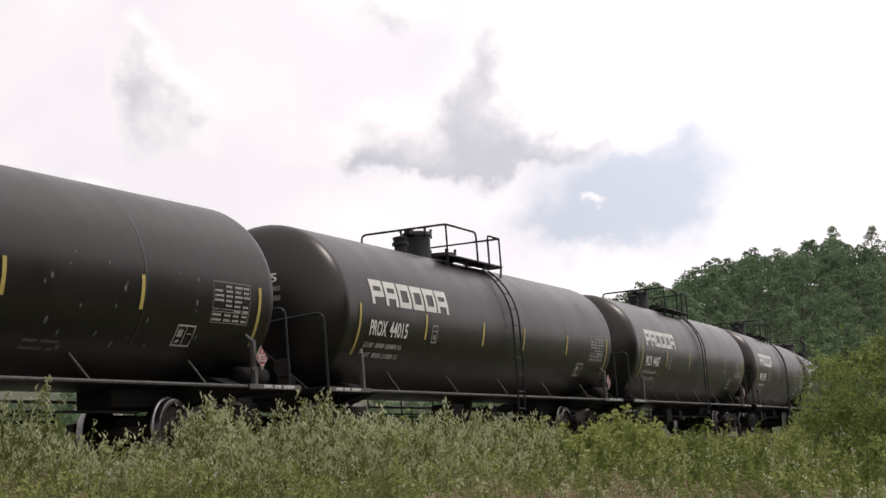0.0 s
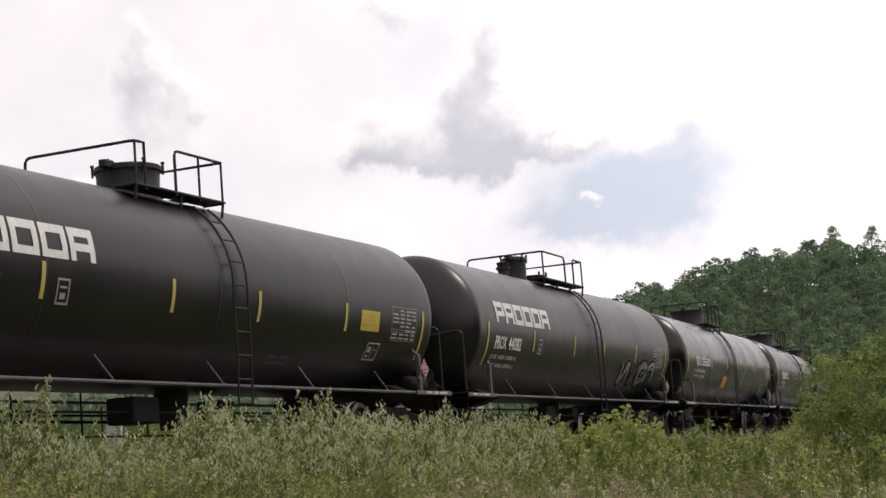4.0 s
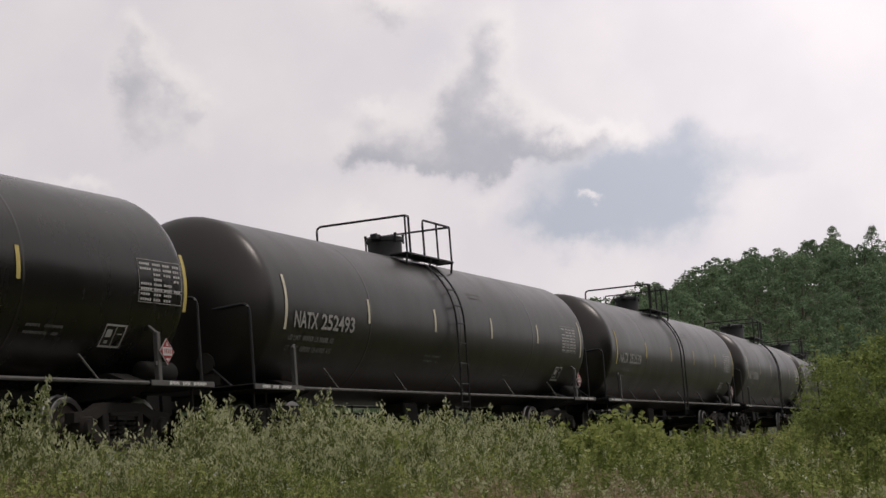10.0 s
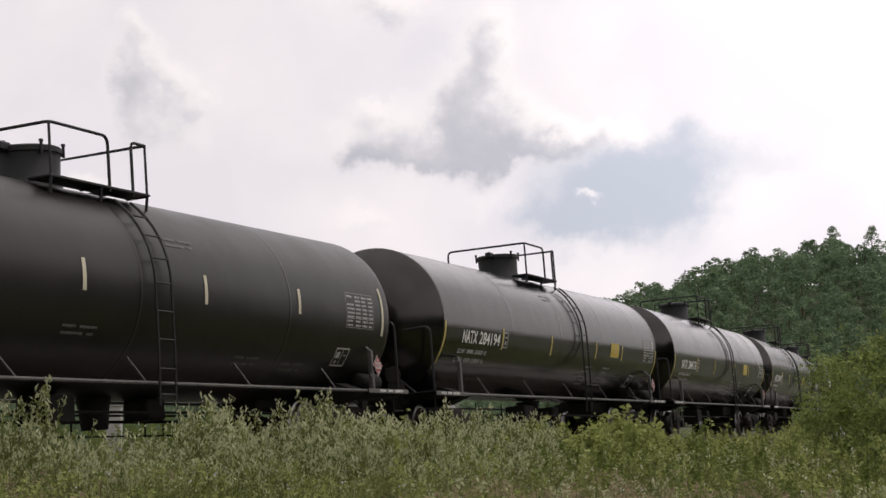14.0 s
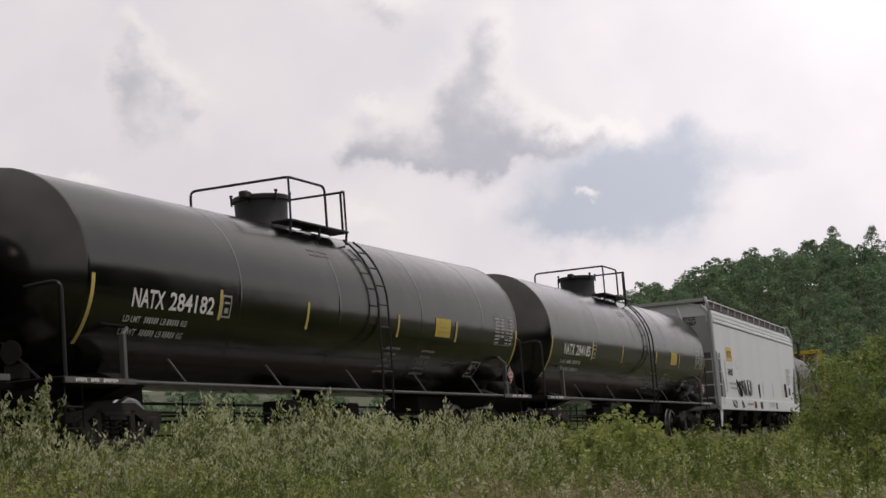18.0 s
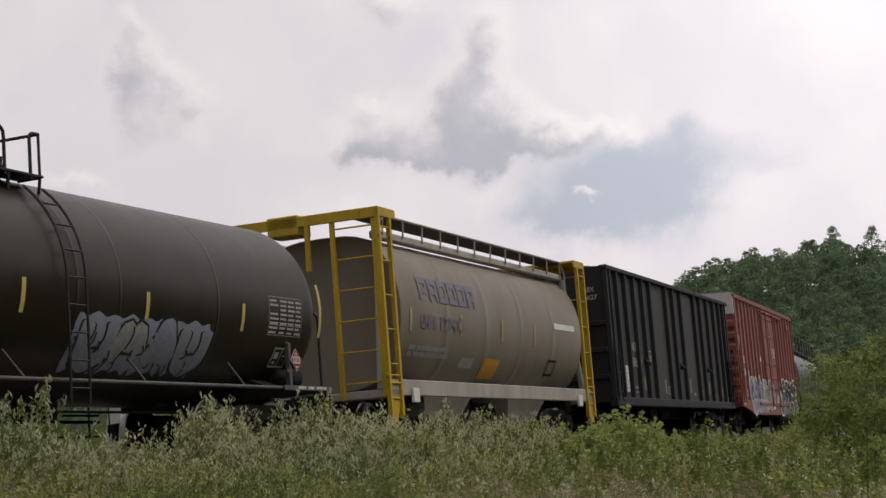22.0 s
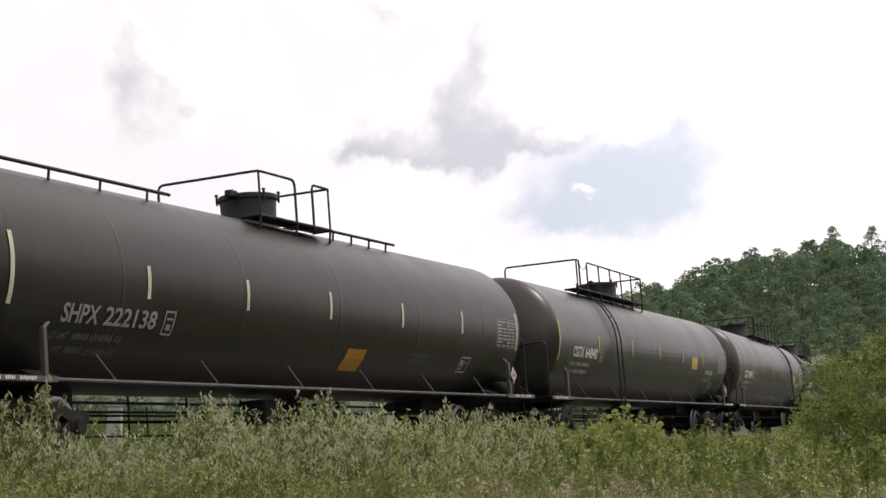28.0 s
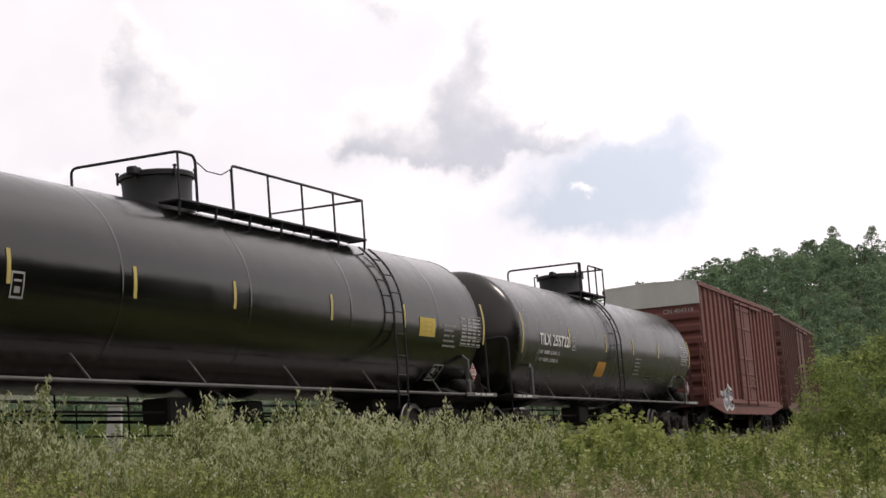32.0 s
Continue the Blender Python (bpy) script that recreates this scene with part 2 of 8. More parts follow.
# ---- mesh helpers ----
class Shape:
    """Collects rounded boxes, pipes, plates and turned forms into one mesh."""

    def __init__(self):
        self.v, self.f, self.m = [], [], []

    def add(self, verts, faces, slot=0):
        o = len(self.v)
        self.v += [tuple(p) for p in verts]
        self.f += [tuple(i + o for i in f) for f in faces]
        self.m += [slot] * len(faces)
        return self

    def box(self, x0, x1, y0, y1, z0, z1, c=0.012, slot=0):
        """A box with chamfered edges."""
        c = min(c, (x1 - x0) * 0.4, (y1 - y0) * 0.4, (z1 - z0) * 0.4)
        vs = []
        for sx, X in ((-1, x0), (1, x1)):
            for sy, Y in ((-1, y0), (1, y1)):
                for sz, Z in ((-1, z0), (1, z1)):
                    vs += [(X, Y - sy * c, Z - sz * c), (X - sx * c, Y, Z - sz * c), (X - sx * c, Y - sy * c, Z)]
        k = lambda i, j, q, a: (i * 4 + j * 2 + q) * 3 + a
        fs = []
        for e in (0, 1):
            a = [k(e, 0, 0, 0), k(e, 1, 0, 0), k(e, 1, 1, 0), k(e, 0, 1, 0)]
            fs.append(a if e else a[::-1])
            a = [k(0, e, 0, 1), k(0, e, 1, 1), k(1, e, 1, 1), k(1, e, 0, 1)]
            fs.append(a if e else a[::-1])
            a = [k(0, 0, e, 2), k(1, 0, e, 2), k(1, 1, e, 2), k(0, 1, e, 2)]
            fs.append(a if e else a[::-1])
        for i in (0, 1):
            for j in (0, 1):
                fs.append([k(i, j, 0, 0), k(i, j, 0, 1), k(i, j, 1, 1), k(i, j, 1, 0)])
                fs.append([k(i, 0, j, 0), k(i, 0, j, 2), k(i, 1, j, 2), k(i, 1, j, 0)])
                fs.append([k(0, i, j, 1), k(0, i, j, 2), k(1, i, j, 2), k(1, i, j, 1)])
                for q in (0, 1):
                    fs.append([k(i, j, q, 0), k(i, j, q, 1), k(i, j, q, 2)])
        return self.add(vs, fs, slot)

    def pipe(self, pts, r, n=6, slot=0, closed=False):
        """A round bar along a line of points."""
        pts = [Vector(p) for p in pts]
        rings = []
        for i, p in enumerate(pts):
            a = pts[i] - pts[i - 1] if i else pts[1] - pts[0]
            b = pts[i + 1] - pts[i] if i + 1 < len(pts) else a
            d = (a.normalized() + b.normalized()).normalized()
            up = Vector((0, 0, 1)) if abs(d.z) < 0.9 else Vector((1, 0, 0))
            u = d.cross(up).normalized()
            w = u.cross(d)
            rings.append([p + (u * math.cos(t) + w * math.sin(t)) * r for t in (2 * math.pi * j / n for j in range(n))])
        vs = [q for ring in rings for q in ring]
        fs = []
        for i in range(len(pts) - 1):
            for j in range(n):
                fs.append((i * n + j, i * n + (j + 1) % n, (i + 1) * n + (j + 1) % n, (i + 1) * n + j))
        fs.append(tuple(range(n))[::-1])
        fs.append(tuple((len(pts) - 1) * n + j for j in range(n)))
        return self.add(vs, fs, slot)

    def turn(self, profile, n=24, axis="x", at=(0, 0, 0), slot=0, slots=None):
        """A turned form: profile of (along, radius) pairs about an axis."""
        vs, fs, ms = [], [], []
        for a, r in profile:
            for j in range(n):
                t = 2 * math.pi * j / n
                c, s = r * math.cos(t), r * math.sin(t)
                p = {"x": (a, c, s), "y": (s, a, c), "z": (c, s, a)}[axis]
                vs.append((p[0] + at[0], p[1] + at[1], p[2] + at[2]))
        for i in range(len(profile) - 1):
            for j in range(n):
                fs.append((i * n + j, i * n + (j + 1) % n, (i + 1) * n + (j + 1) % n, (i + 1) * n + j))
                ms.append(slots[i] if slots else slot)
        fs += [tuple(range(n))[::-1], tuple((len(profile) - 1) * n + j for j in range(n))]
        ms += [slot, slot]
        o = len(self.v)
        self.v += vs
        self.f += [tuple(i + o for i in f) for f in fs]
        self.m += ms
        return self

    def plate(self, outline, depth, plane="xz", at=0.0, slot=0):
        """A flat outline given thickness. In plane xz it runs from y = at to at + depth."""
        n = len(outline)
        vs = []
        for e in (0, depth):
            for a, b in outline:
                vs.append({"xz": (a, at + e, b), "yz": (at + e, a, b), "xy": (a, b, at + e)}[plane])
        fs = [tuple(range(n)), tuple(range(2 * n - 1, n - 1, -1))]
        for i in range(n):
            j = (i + 1) % n
            fs.append((i, i + n, j + n, j))
        return self.add(vs, fs, slot)

    def mesh(self, name, mats, smooth=False, angle=0.7):
        me = bpy.data.meshes.new(name)
        me.from_pydata(self.v, [], self.f)
        for m in mats if isinstance(mats, (list, tuple)) else [mats]:
            me.materials.append(m)
        me.polygons.foreach_set("material_index", self.m)
        bm = bmesh.new()
        bm.from_mesh(me)
        bmesh.ops.recalc_face_normals(bm, faces=bm.faces)
        if smooth:
            for f in bm.faces:
                f.smooth = True
            for e in bm.edges:
                if len(e.link_faces) == 2 and e.calc_face_angle(0) > angle:
                    e.smooth = False
        bm.to_mesh(me)
        bm.free()
        return me


MESHES = {}


def cached(key, make):
    if key not in MESHES:
        MESHES[key] = make()
    return MESHES[key]


def put(name, me, parent, m=None, label=""):
    """Links a mesh as one part under a thing or a part."""
    ob = new(name, me)
    ob.parent = parent
    if m is not None:
        ob.matrix_basis = m
    return tagged(ob, label=label)


def thing(name, label, category, group="", kind=""):
    return tagged(new(name), label, category, group, kind)


def shift(x=0, y=0, z=0, rz=0):
    return pose(x, y, z, 0, 0, rz)


# ---- lettering ----
def letters(text, width, height):
    """Flat letters that fill width by height, centred, as verts (u, v) and faces."""
    key = ("letters", text)
    if key not in MESHES:
        cu = bpy.data.curves.new("lettering", "FONT")
        cu.body = text
        cu.resolution_u = 3
        cu.offset = 0.022
        ob = new("lettering", cu)
        bpy.context.view_layer.update()
        me = bpy.data.meshes.new_from_object(ob.evaluated_get(bpy.context.evaluated_depsgraph_get()))
        bm = bmesh.new()
        bm.from_mesh(me)
        bmesh.ops.triangulate(bm, faces=bm.faces)
        MESHES[key] = ([(v.co.x, v.co.y) for v in bm.verts], [tuple(v.index for v in f.verts) for f in bm.faces])
        bm.free()
        bpy.data.objects.remove(ob)
        bpy.data.curves.remove(cu)
        bpy.data.meshes.remove(me)
    vs, fs = MESHES[key]
    x0, x1 = min(v[0] for v in vs), max(v[0] for v in vs)
    y0, y1 = min(v[1] for v in vs), max(v[1] for v in vs)
    return [((x - (x0 + x1) / 2) / (x1 - x0) * width, (y - (y0 + y1) / 2) / (y1 - y0) * height) for x, y in vs], fs


class Skin:
    """Paint and lettering laid on a car's side: a round one (radius and height of the axis) or a flat one."""

    def __init__(self, half_width, zc=None, lift=0.008):
        self.r, self.zc, self.lift = half_width, zc, lift

    def at(self, x, z, extra=0.0):
        r = self.r + self.lift + extra
        if self.zc is None:
            return (x, -r, z)
        return (x, -math.sqrt(max(0.01, r * r - (z - self.zc) ** 2)), z)

    def rect(self, sh, x0, x1, z0, z1, lean=0.0, extra=0.0, slot=0):
        n = max(1, int((z1 - z0) / 0.12)) if self.zc is not None else 1
        vs = []
        for i in range(n + 1):
            z = z0 + (z1 - z0) * i / n
            vs += [self.at(x0 + lean * i / n, z, extra), self.at(x1 + lean * i / n, z, extra)]
        return sh.add(vs, [(2 * i, 2 * i + 1, 2 * i + 3, 2 * i + 2) for i in range(n)], slot)

    def outline(self, sh, x0, x1, z0, z1, w=0.025, lean=0.0, extra=0.0):
        for a in ((x0, x1, z0, z0 + w), (x0, x1, z1 - w, z1), (x0, x0 + w, z0 + w, z1 - w), (x1 - w, x1, z0 + w, z1 - w)):
            self.rect(sh, *a, extra=extra)

    def word(self, sh, text, x0, x1, z0, z1):
        vs, fs = letters(text, x1 - x0, z1 - z0)
        return sh.add([self.at((x0 + x1) / 2 + u, (z0 + z1) / 2 + v, 0.008) for u, v in vs], fs)


def sheet(name, sh, mat, parent, label=""):
    """Thin paint: faces that look outward, with no thickness to speak of."""
    me = bpy.data.meshes.new(name)
    me.from_pydata(sh.v, [], sh.f)
    for m in mat if isinstance(mat, (list, tuple)) else [mat]:
        me.materials.append(m)
    me.polygons.foreach_set("material_index", sh.m)
    ob = put(name, me, parent, label=label)
    return tagged(ob, kind="stuff") if name == "small_print" else ob


def bars(skin, x0, z1, rows, gap=0.11, h=0.055, sh=None):
    """Small print too faint to read: rows of broken bars. rows: lists of word lengths."""
    sh = sh or Shape()
    for i, row in enumerate(rows):
        x = x0
        for w in row:
            k = max(1, round(w / (h * 0.78)))
            for c in range(k):
                skin.rect(sh, x + w * c / k, x + w * (c + 0.72) / k, z1 - i * gap - h * (1.0 - 0.12 * ((c * 7 + i) % 3)), z1 - i * gap)
            x += w + 0.09
    return sh


def weights(car, skin, x0, z1, mat, h=0.085, width=2.0):
    """The two lines of load limit and light weight; their figures are too worn to read."""
    sh = Shape()
    k = width / 2.0
    for row, head in ((0, "LD LMT"), (1, "LT  WT")):
        z = z1 - row * h * 2.0
        skin.word(sh, head, x0, x0 + 0.5 * k, z - h, z)
        for a, b, n in ((0.62, 1.06, 6), (1.32, 1.7, 5)):
            for c in range(n):
                w = (b - a) / n
                skin.rect(sh, x0 + (a + w * c) * k, x0 + (a + w * (c + 0.7)) * k, z - h * (1 - 0.1 * ((c + row) % 2)), z, extra=0.004)
        skin.word(sh, "LB", x0 + 1.11 * k, x0 + 1.27 * k, z - h, z)
        skin.word(sh, "KG", x0 + 1.75 * k, x0 + 1.93 * k, z - h, z)
    return sheet("small_print", sh, mat, car, "worn white weight stencils")


# ---- running gear shared by all cars ----
WHEEL_R = 0.457


def wheelset_mesh():
    sh = Shape()
    for s in (-1, 1):
        y = 0.68 * s
        prof = [(y - 0.05 * s, 0.09), (y - 0.05 * s, 0.13), (y - 0.012 * s, 0.16), (y - 0.012 * s, 0.36), (y - 0.07 * s, 0.40), (y - 0.075 * s, 0.485), (y - 0.045 * s, 0.487),
                (y - 0.03 * s, 0.462), (y + 0.065 * s, 0.452), (y + 0.07 * s, 0.44), (y + 0.068 * s, 0.375), (y + 0.02 * s, 0.35), (y + 0.02 * s, 0.17), (y + 0.07 * s, 0.13), (y + 0.07 * s, 0.09)]
        sh.turn(prof, 22, "y", slots=[0, 0, 0, 0, 0, 1, 1, 1, 1, 1, 0, 0, 0, 0])
        sh.turn([(y + 0.02 * s, 0.05), (y + 0.04 * s, 0.045)], 8, "y", at=(0.26, 0, 0))
    sh.turn([(-1.08, 0.075), (-0.95, 0.08), (-0.7, 0.095), (0.7, 0.095), (0.95, 0.08), (1.08, 0.075)], 14, "y")
    return sh.mesh("wheelset", [WHEEL, TREAD], smooth=True)


def sideframe_mesh():
    sh = Shape()
    top = [(-1.16, 0.66), (-0.75, 0.70), (-0.5, 0.80), (0.5, 0.80), (0.75, 0.70), (1.16, 0.66), (1.18, 0.52), (0.72, 0.54), (0.45, 0.66), (-0.45, 0.66), (-0.72, 0.54), (-1.18, 0.52)]
    low = [(-1.02, 0.54), (-0.70, 0.56), (-0.42, 0.30), (0.42, 0.30), (0.70, 0.56), (1.02, 0.54), (0.62, 0.22), (0.45, 0.14), (-0.45, 0.14), (-0.62, 0.22)]
    sh.plate(top, 0.16, at=-0.08)
    sh.plate(low, 0.14, at=-0.07)
    for x in (-0.42, 0.42):
        sh.box(x - 0.07, x + 0.07, -0.08, 0.08, 0.26, 0.72, 0.02)
    for x in (-0.89, 0.89):
        sh.box(x - 0.16, x + 0.16, -0.1, 0.1, 0.38, 0.62, 0.03)
        sh.turn([(-0.16, 0.10), (-0.13, 0.115), (0.08, 0.115)], 14, "y", at=(x, 0, 0.457))
    for x in (-0.24, 0.0, 0.24):
        for k in range(5):
            sh.turn([(0.30 + k * 0.066, 0.08), (0.335 + k * 0.066, 0.10)], 7, "z", at=(x, 0, 0))
    sh.box(-0.34, 0.34, -0.12, 0.12, 0.60, 0.68, 0.02)
    return sh.mesh("sideframe", CAST, smooth=True)


def bolster_mesh():
    sh = Shape()
    sh.plate([(-1.1, 0.56), (1.1, 0.56), (1.1, 0.68), (0.5, 0.74), (-0.5, 0.74), (-1.1, 0.68)], 0.4, "yz", at=-0.2)
    sh.turn([(0.72, 0.2), (0.84, 0.2)], 16, "z")
    for x in (-0.62, 0.62):
        sh.box(x - 0.05, x + 0.05, -0.85, 0.85, 0.34, 0.44, 0.015)
    return sh.mesh("truck_bolster", CAST)


SPIN = []


def truck(car, x):
    t = put("truck", cached("bolster", bolster_mesh), car, shift(x), "cast steel truck with coil springs")
    for s in (-1, 1):
        put("sideframe", cached("sideframe", sideframe_mesh), t, shift(0, s * 0.99, 0))
        w = put("wheelset", cached("wheelset", wheelset_mesh), t, shift(s * 0.89, 0, WHEEL_R), "steel wheelset with bright worn treads")
        SPIN.append((w, car, x + s * 0.89, s * 0.89))


def coupler_mesh():
    sh = Shape()
    sh.box(-0.75, -0.22, -0.09, 0.09, 0.79, 0.93, 0.02)
    sh.plate([(-0.25, -0.13), (0.02, -0.17), (0.12, -0.10), (0.10, 0.02), (0.02, 0.05), (0.02, 0.13), (-0.25, 0.13)], 0.3, "xy", at=0.71)
    sh.pipe([(-0.35, -0.3, 0.8), (-0.15, -0.32, 0.62), (0.05, -0.25, 0.45), (0.2, -0.15, 0.42)], 0.025)
    return sh.mesh("coupler", STEEL)


def coupler(car, x, way):
    put("coupler", cached("coupler", coupler_mesh), car, shift(x, 0, 0, 0 if way > 0 else 180), "black steel coupler with air hose")


def placard(car, x, y, z, facing="side", pale=False, number=""):
    """Diamond hazard placard on a plate; a number that cannot be read is a row of bars."""
    def make():
        sh = Shape()
        sh.plate([(-0.19, 0), (0, -0.19), (0.19, 0), (0, 0.19)], 0.006, "xz", at=0.0, slot=0)
        sh.plate([(-0.175, 0), (0, -0.175), (0.175, 0), (0, 0.175)], 0.003, "xz", at=-0.004, slot=0 if pale else 1)
        sh.plate([(-0.115, -0.06), (0.115, -0.06), (0.115, 0.06), (-0.115, 0.06)], 0.003, "xz", at=-0.008, slot=0)
        if number:
            vs, fs = letters(number, 0.19, 0.08)
            sh.add([(u, -0.013, v) for u, v in vs], fs, 1)
        else:
            for a in (-0.07, -0.025, 0.02, 0.065):
                sh.plate([(a - 0.008, -0.03), (a + 0.012, -0.03), (a + 0.012, 0.035), (a - 0.008, 0.035)], 0.002, "xz", at=-0.011, slot=1)
        sh.plate([(-0.03, 0.08), (0.03, 0.08), (0, 0.14)], 0.003, "xz", at=-0.008, slot=1 if pale else 0)
        sh.plate([(-0.05, -0.1), (0.05, -0.1), (0, -0.15)], 0.003, "xz", at=-0.008, slot=1 if pale else 0)
        return sh.mesh("placard", [PALE_PRINT, RED])
    put("placard", cached(("placard", pale, number), make), car, shift(x, y, z, 0 if facing == "side" else -90), "white diamond hazard placard" if pale else "red and white diamond hazard placard")


# ---- tank cars ----
def head_x(rho, r, half, crisp):
    """How far out a tank's end lies at that distance from its axis: dished with a sharp rim, or rounded over."""
    f = min(1.0, rho / r)
    if crisp:
        return -half - 0.02 + 0.62 * f ** 2.5
    return -half - 0.02 + 0.46 * f ** 2.2 + 0.21 * (1 - math.sqrt(max(0.0, 1 - f ** 10)))


def tank_mesh(r, zc, half, paintwork, seams, crisp=False):
    sh = Shape()
    edge = [(head_x(f * r, r, half, crisp), max(0.02, f * r)) for f in (0.0, 0.2, 0.4, 0.6, 0.75, 0.85, 0.91, 0.95, 0.975, 0.99, 1.0)]
    if crisp:
        edge += [(edge[-1][0] + 0.02, r + 0.006), (edge[-1][0] + 0.06, r + 0.006), (edge[-1][0] + 0.065, r)]
    body = []
    for s in seams:
        body += [(s - 0.05, r), (s - 0.022, r), (s - 0.014, r + 0.0022), (s + 0.014, r + 0.0022), (s + 0.022, r), (s + 0.05, r)]
    knuckle = edge[-1][0]
    body = [(knuckle + 0.08, r), (knuckle + 0.3, r)] + body + [(-knuckle - 0.3, r), (-knuckle - 0.08, r)]
    full = edge + body + [(-x, rr) for x, rr in reversed(edge)]
    sh.turn(full, 56, "x", at=(0, 0, zc))
    return sh.mesh("tank", paintwork, smooth=True, angle=0.45 if crisp else 1.2)


def rail_loop(name, car, pts, posts, r=0.024, base=3.7, label=""):
    rail = put(name, Shape().pipe(pts, r, 8).mesh(name, BAR, smooth=True), car, label=label)
    for p in posts:
        foot = base if len(p) < 4 else p[3]
        me = cached(("rail_post", r, round(p[2] - foot, 3)), lambda: Shape().pipe([(0, 0, 0), (0, 0, p[2] - foot)], r * 0.9, 6).mesh("post", BAR, smooth=True))
        put("post", me, rail, shift(p[0], p[1], foot))
    return rail


def bend(a, b, c, r=0.12, n=4):
    """A rounded corner at b between a and c."""
    a, b, c = Vector(a), Vector(b), Vector(c)
    p, s = b + (a - b).normalized() * r, b + (c - b).normalized() * r
    return [p.lerp(b, t).lerp(b.lerp(s, t), t) for t in (i / n for i in range(n + 1))]


def tank_car(number, label, q, r=1.5, zc=2.54, half=8.85, reach=9.4, finish="matte", ink=None, tape=None, marks=None, stripes=(), word=None, logo=None, loops="box", plat=(-1.4, 1.1), rails=(-1.3, 0.97),
             gap=(-1.15, -0.45), dome=(0.2, 0.58, 4.56), small_dome=None, ladder=0.45, top_ladder=True, panels=(), seams=(-4.4, 0.0, 4.4), long_rail=None, grid=True, end_text=None, rail_h=0.67, cage=False, graffiti=None, patch=None, chain=False, low_rail=None, pale_card=False, card=""):
    ink, tape = ink or WHITE, tape or YELLOW
    car = thing("tank_car", label, "tank car", "freight train cars")
    pm = PAINT[finish]
    piv = reach - 2.3
    top = zc + r
    crisp = finish == "gloss"
    tank = put("tank", cached(("tank", r, zc, half, finish, tuple(seams)), lambda: tank_mesh(r, zc, half, pm, seams, crisp)), car)
    skin = Skin(r, zc)
    # stub sills, bolsters, end platforms, couplers, trucks
    for s in (-1, 1):
        def stub(s=s):
            sh = Shape()
            a, b = sorted((s * (piv - 1.9), s * (reach - 0.55)))
            sh.box(a, b, -0.32, 0.32, 0.80, 1.12, 0.02)
            a, b = sorted((s * (piv - 0.25), s * (piv + 0.25)))
            sh.plate([(-1.4, 1.0), (-1.0, 0.86), (1.0, 0.86), (1.4, 1.0), (1.4, 1.05), (1.0, 1.22), (-1.0, 1.22), (-1.4, 1.05)], b - a, "yz", at=a)
            return sh.mesh("stub_sill", STEEL)
        put("stub_sill", cached(("stub", piv, reach, s), stub), car)

        def platform(s=s):
            sh = Shape()
            a, b = sorted((s * (reach - 0.5), s * (reach - 2.2)))
            sh.box(a, b, -1.48, -0.7, 1.0, 1.09, 0.01)
            sh.box(a, b, 0.7, 1.48, 1.0, 1.09, 0.01)
            a, b = sorted((s * (reach - 0.5), s * (reach - 0.95)))
            sh.box(a, b, -1.48, 1.48, 1.0, 1.10, 0.012)
            for y in (-1.4, 1.4):
                sh.pipe([(s * (reach - 0.62), y, 1.0), (s * (reach - 0.62), y, 0.42), (s * (reach - 1.02), y, 0.42), (s * (reach - 1.02), y, 1.0)], 0.02)
                sh.pipe([(s * (reach - 0.62), y, 0.7), (s * (reach - 1.02), y, 0.7)], 0.018)
            return sh.mesh("end_platform", STEEL)
        put("end_platform", cached(("endplat", reach, s), platform), car, label="black steel end platform with sill steps")

        def edge(s=s):
            sh = Shape()
            a, b = sorted((s * (reach - 0.52), s * (reach - 2.2)))
            sh.box(a, b, -1.495, -1.478, 1.01, 1.085, 0.004)
            return sh.mesh("platform_edge", SILL)
        put("platform_edge", cached(("edge", reach, s), edge), car, label="worn grey platform edge")
        sheet("small_print", bars(Skin(1.496, None, 0.004), min(s * (reach - 0.75), s * (reach - 1.75)), 1.075, [[0.26, 0.2, 0.36]], 0.1, 0.05), WHITE, car)

        def handrail(s=s):
            sh = Shape()
            x = s * (reach - 0.7)
            for y in (-1, 1):
                sh.pipe([(x, y * 1.38, 1.08), *bend((x, y * 1.38, 1.08), (x, y * 1.38, 2.38), (x, y * 0.05, 2.30), 0.16), (x, y * 0.03, 2.30)], 0.024, 8)
                sh.pipe([(x, y * 1.0, 1.08), (x - s * 0.12, y * 0.05, 1.9)], 0.018)
            return sh.mesh("end_handrail", BAR, smooth=True)
        put("end_handrail", cached(("endrail", reach, s), handrail), car, label="black bent-pipe end handrail")

        def web(s=s):
            sh = Shape()
            x = s * (piv + 0.28)
            sh.box(x - 0.04, x + 0.04, -1.46, -1.38, 1.08, 1.72, 0.01)
            sh.pipe([(x, -1.41, 1.70), (x - s * 0.3, -1.3, 1.82)], 0.03)
            return sh.mesh("bolster_web", SILL)
        if s < 0:
            put("bolster_web", cached(("web", piv, s), web), car, label="worn grey bolster upright")
        coupler(car, s * (reach - 0.02), s)
        truck(car, s * piv)

    def brake():
        sh = Shape()
        x = -(reach - 0.75)
        sh.turn([(x - 0.02, 0.16), (x, 0.17), (x + 0.02, 0.16)], 18, "x", at=(0, -0.5, 1.5))
        sh.box(x, x + 0.2, -0.66, -0.36, 1.12, 1.36, 0.03)
        sh.pipe([(x + 0.1, -0.55, 1.3), (x + 0.1, -0.55, 1.0)], 0.03)
        return sh.mesh("hand_brake", CAST)
    put("hand_brake", cached(("brake", reach), brake), car, label="dark hand brake wheel and housing")

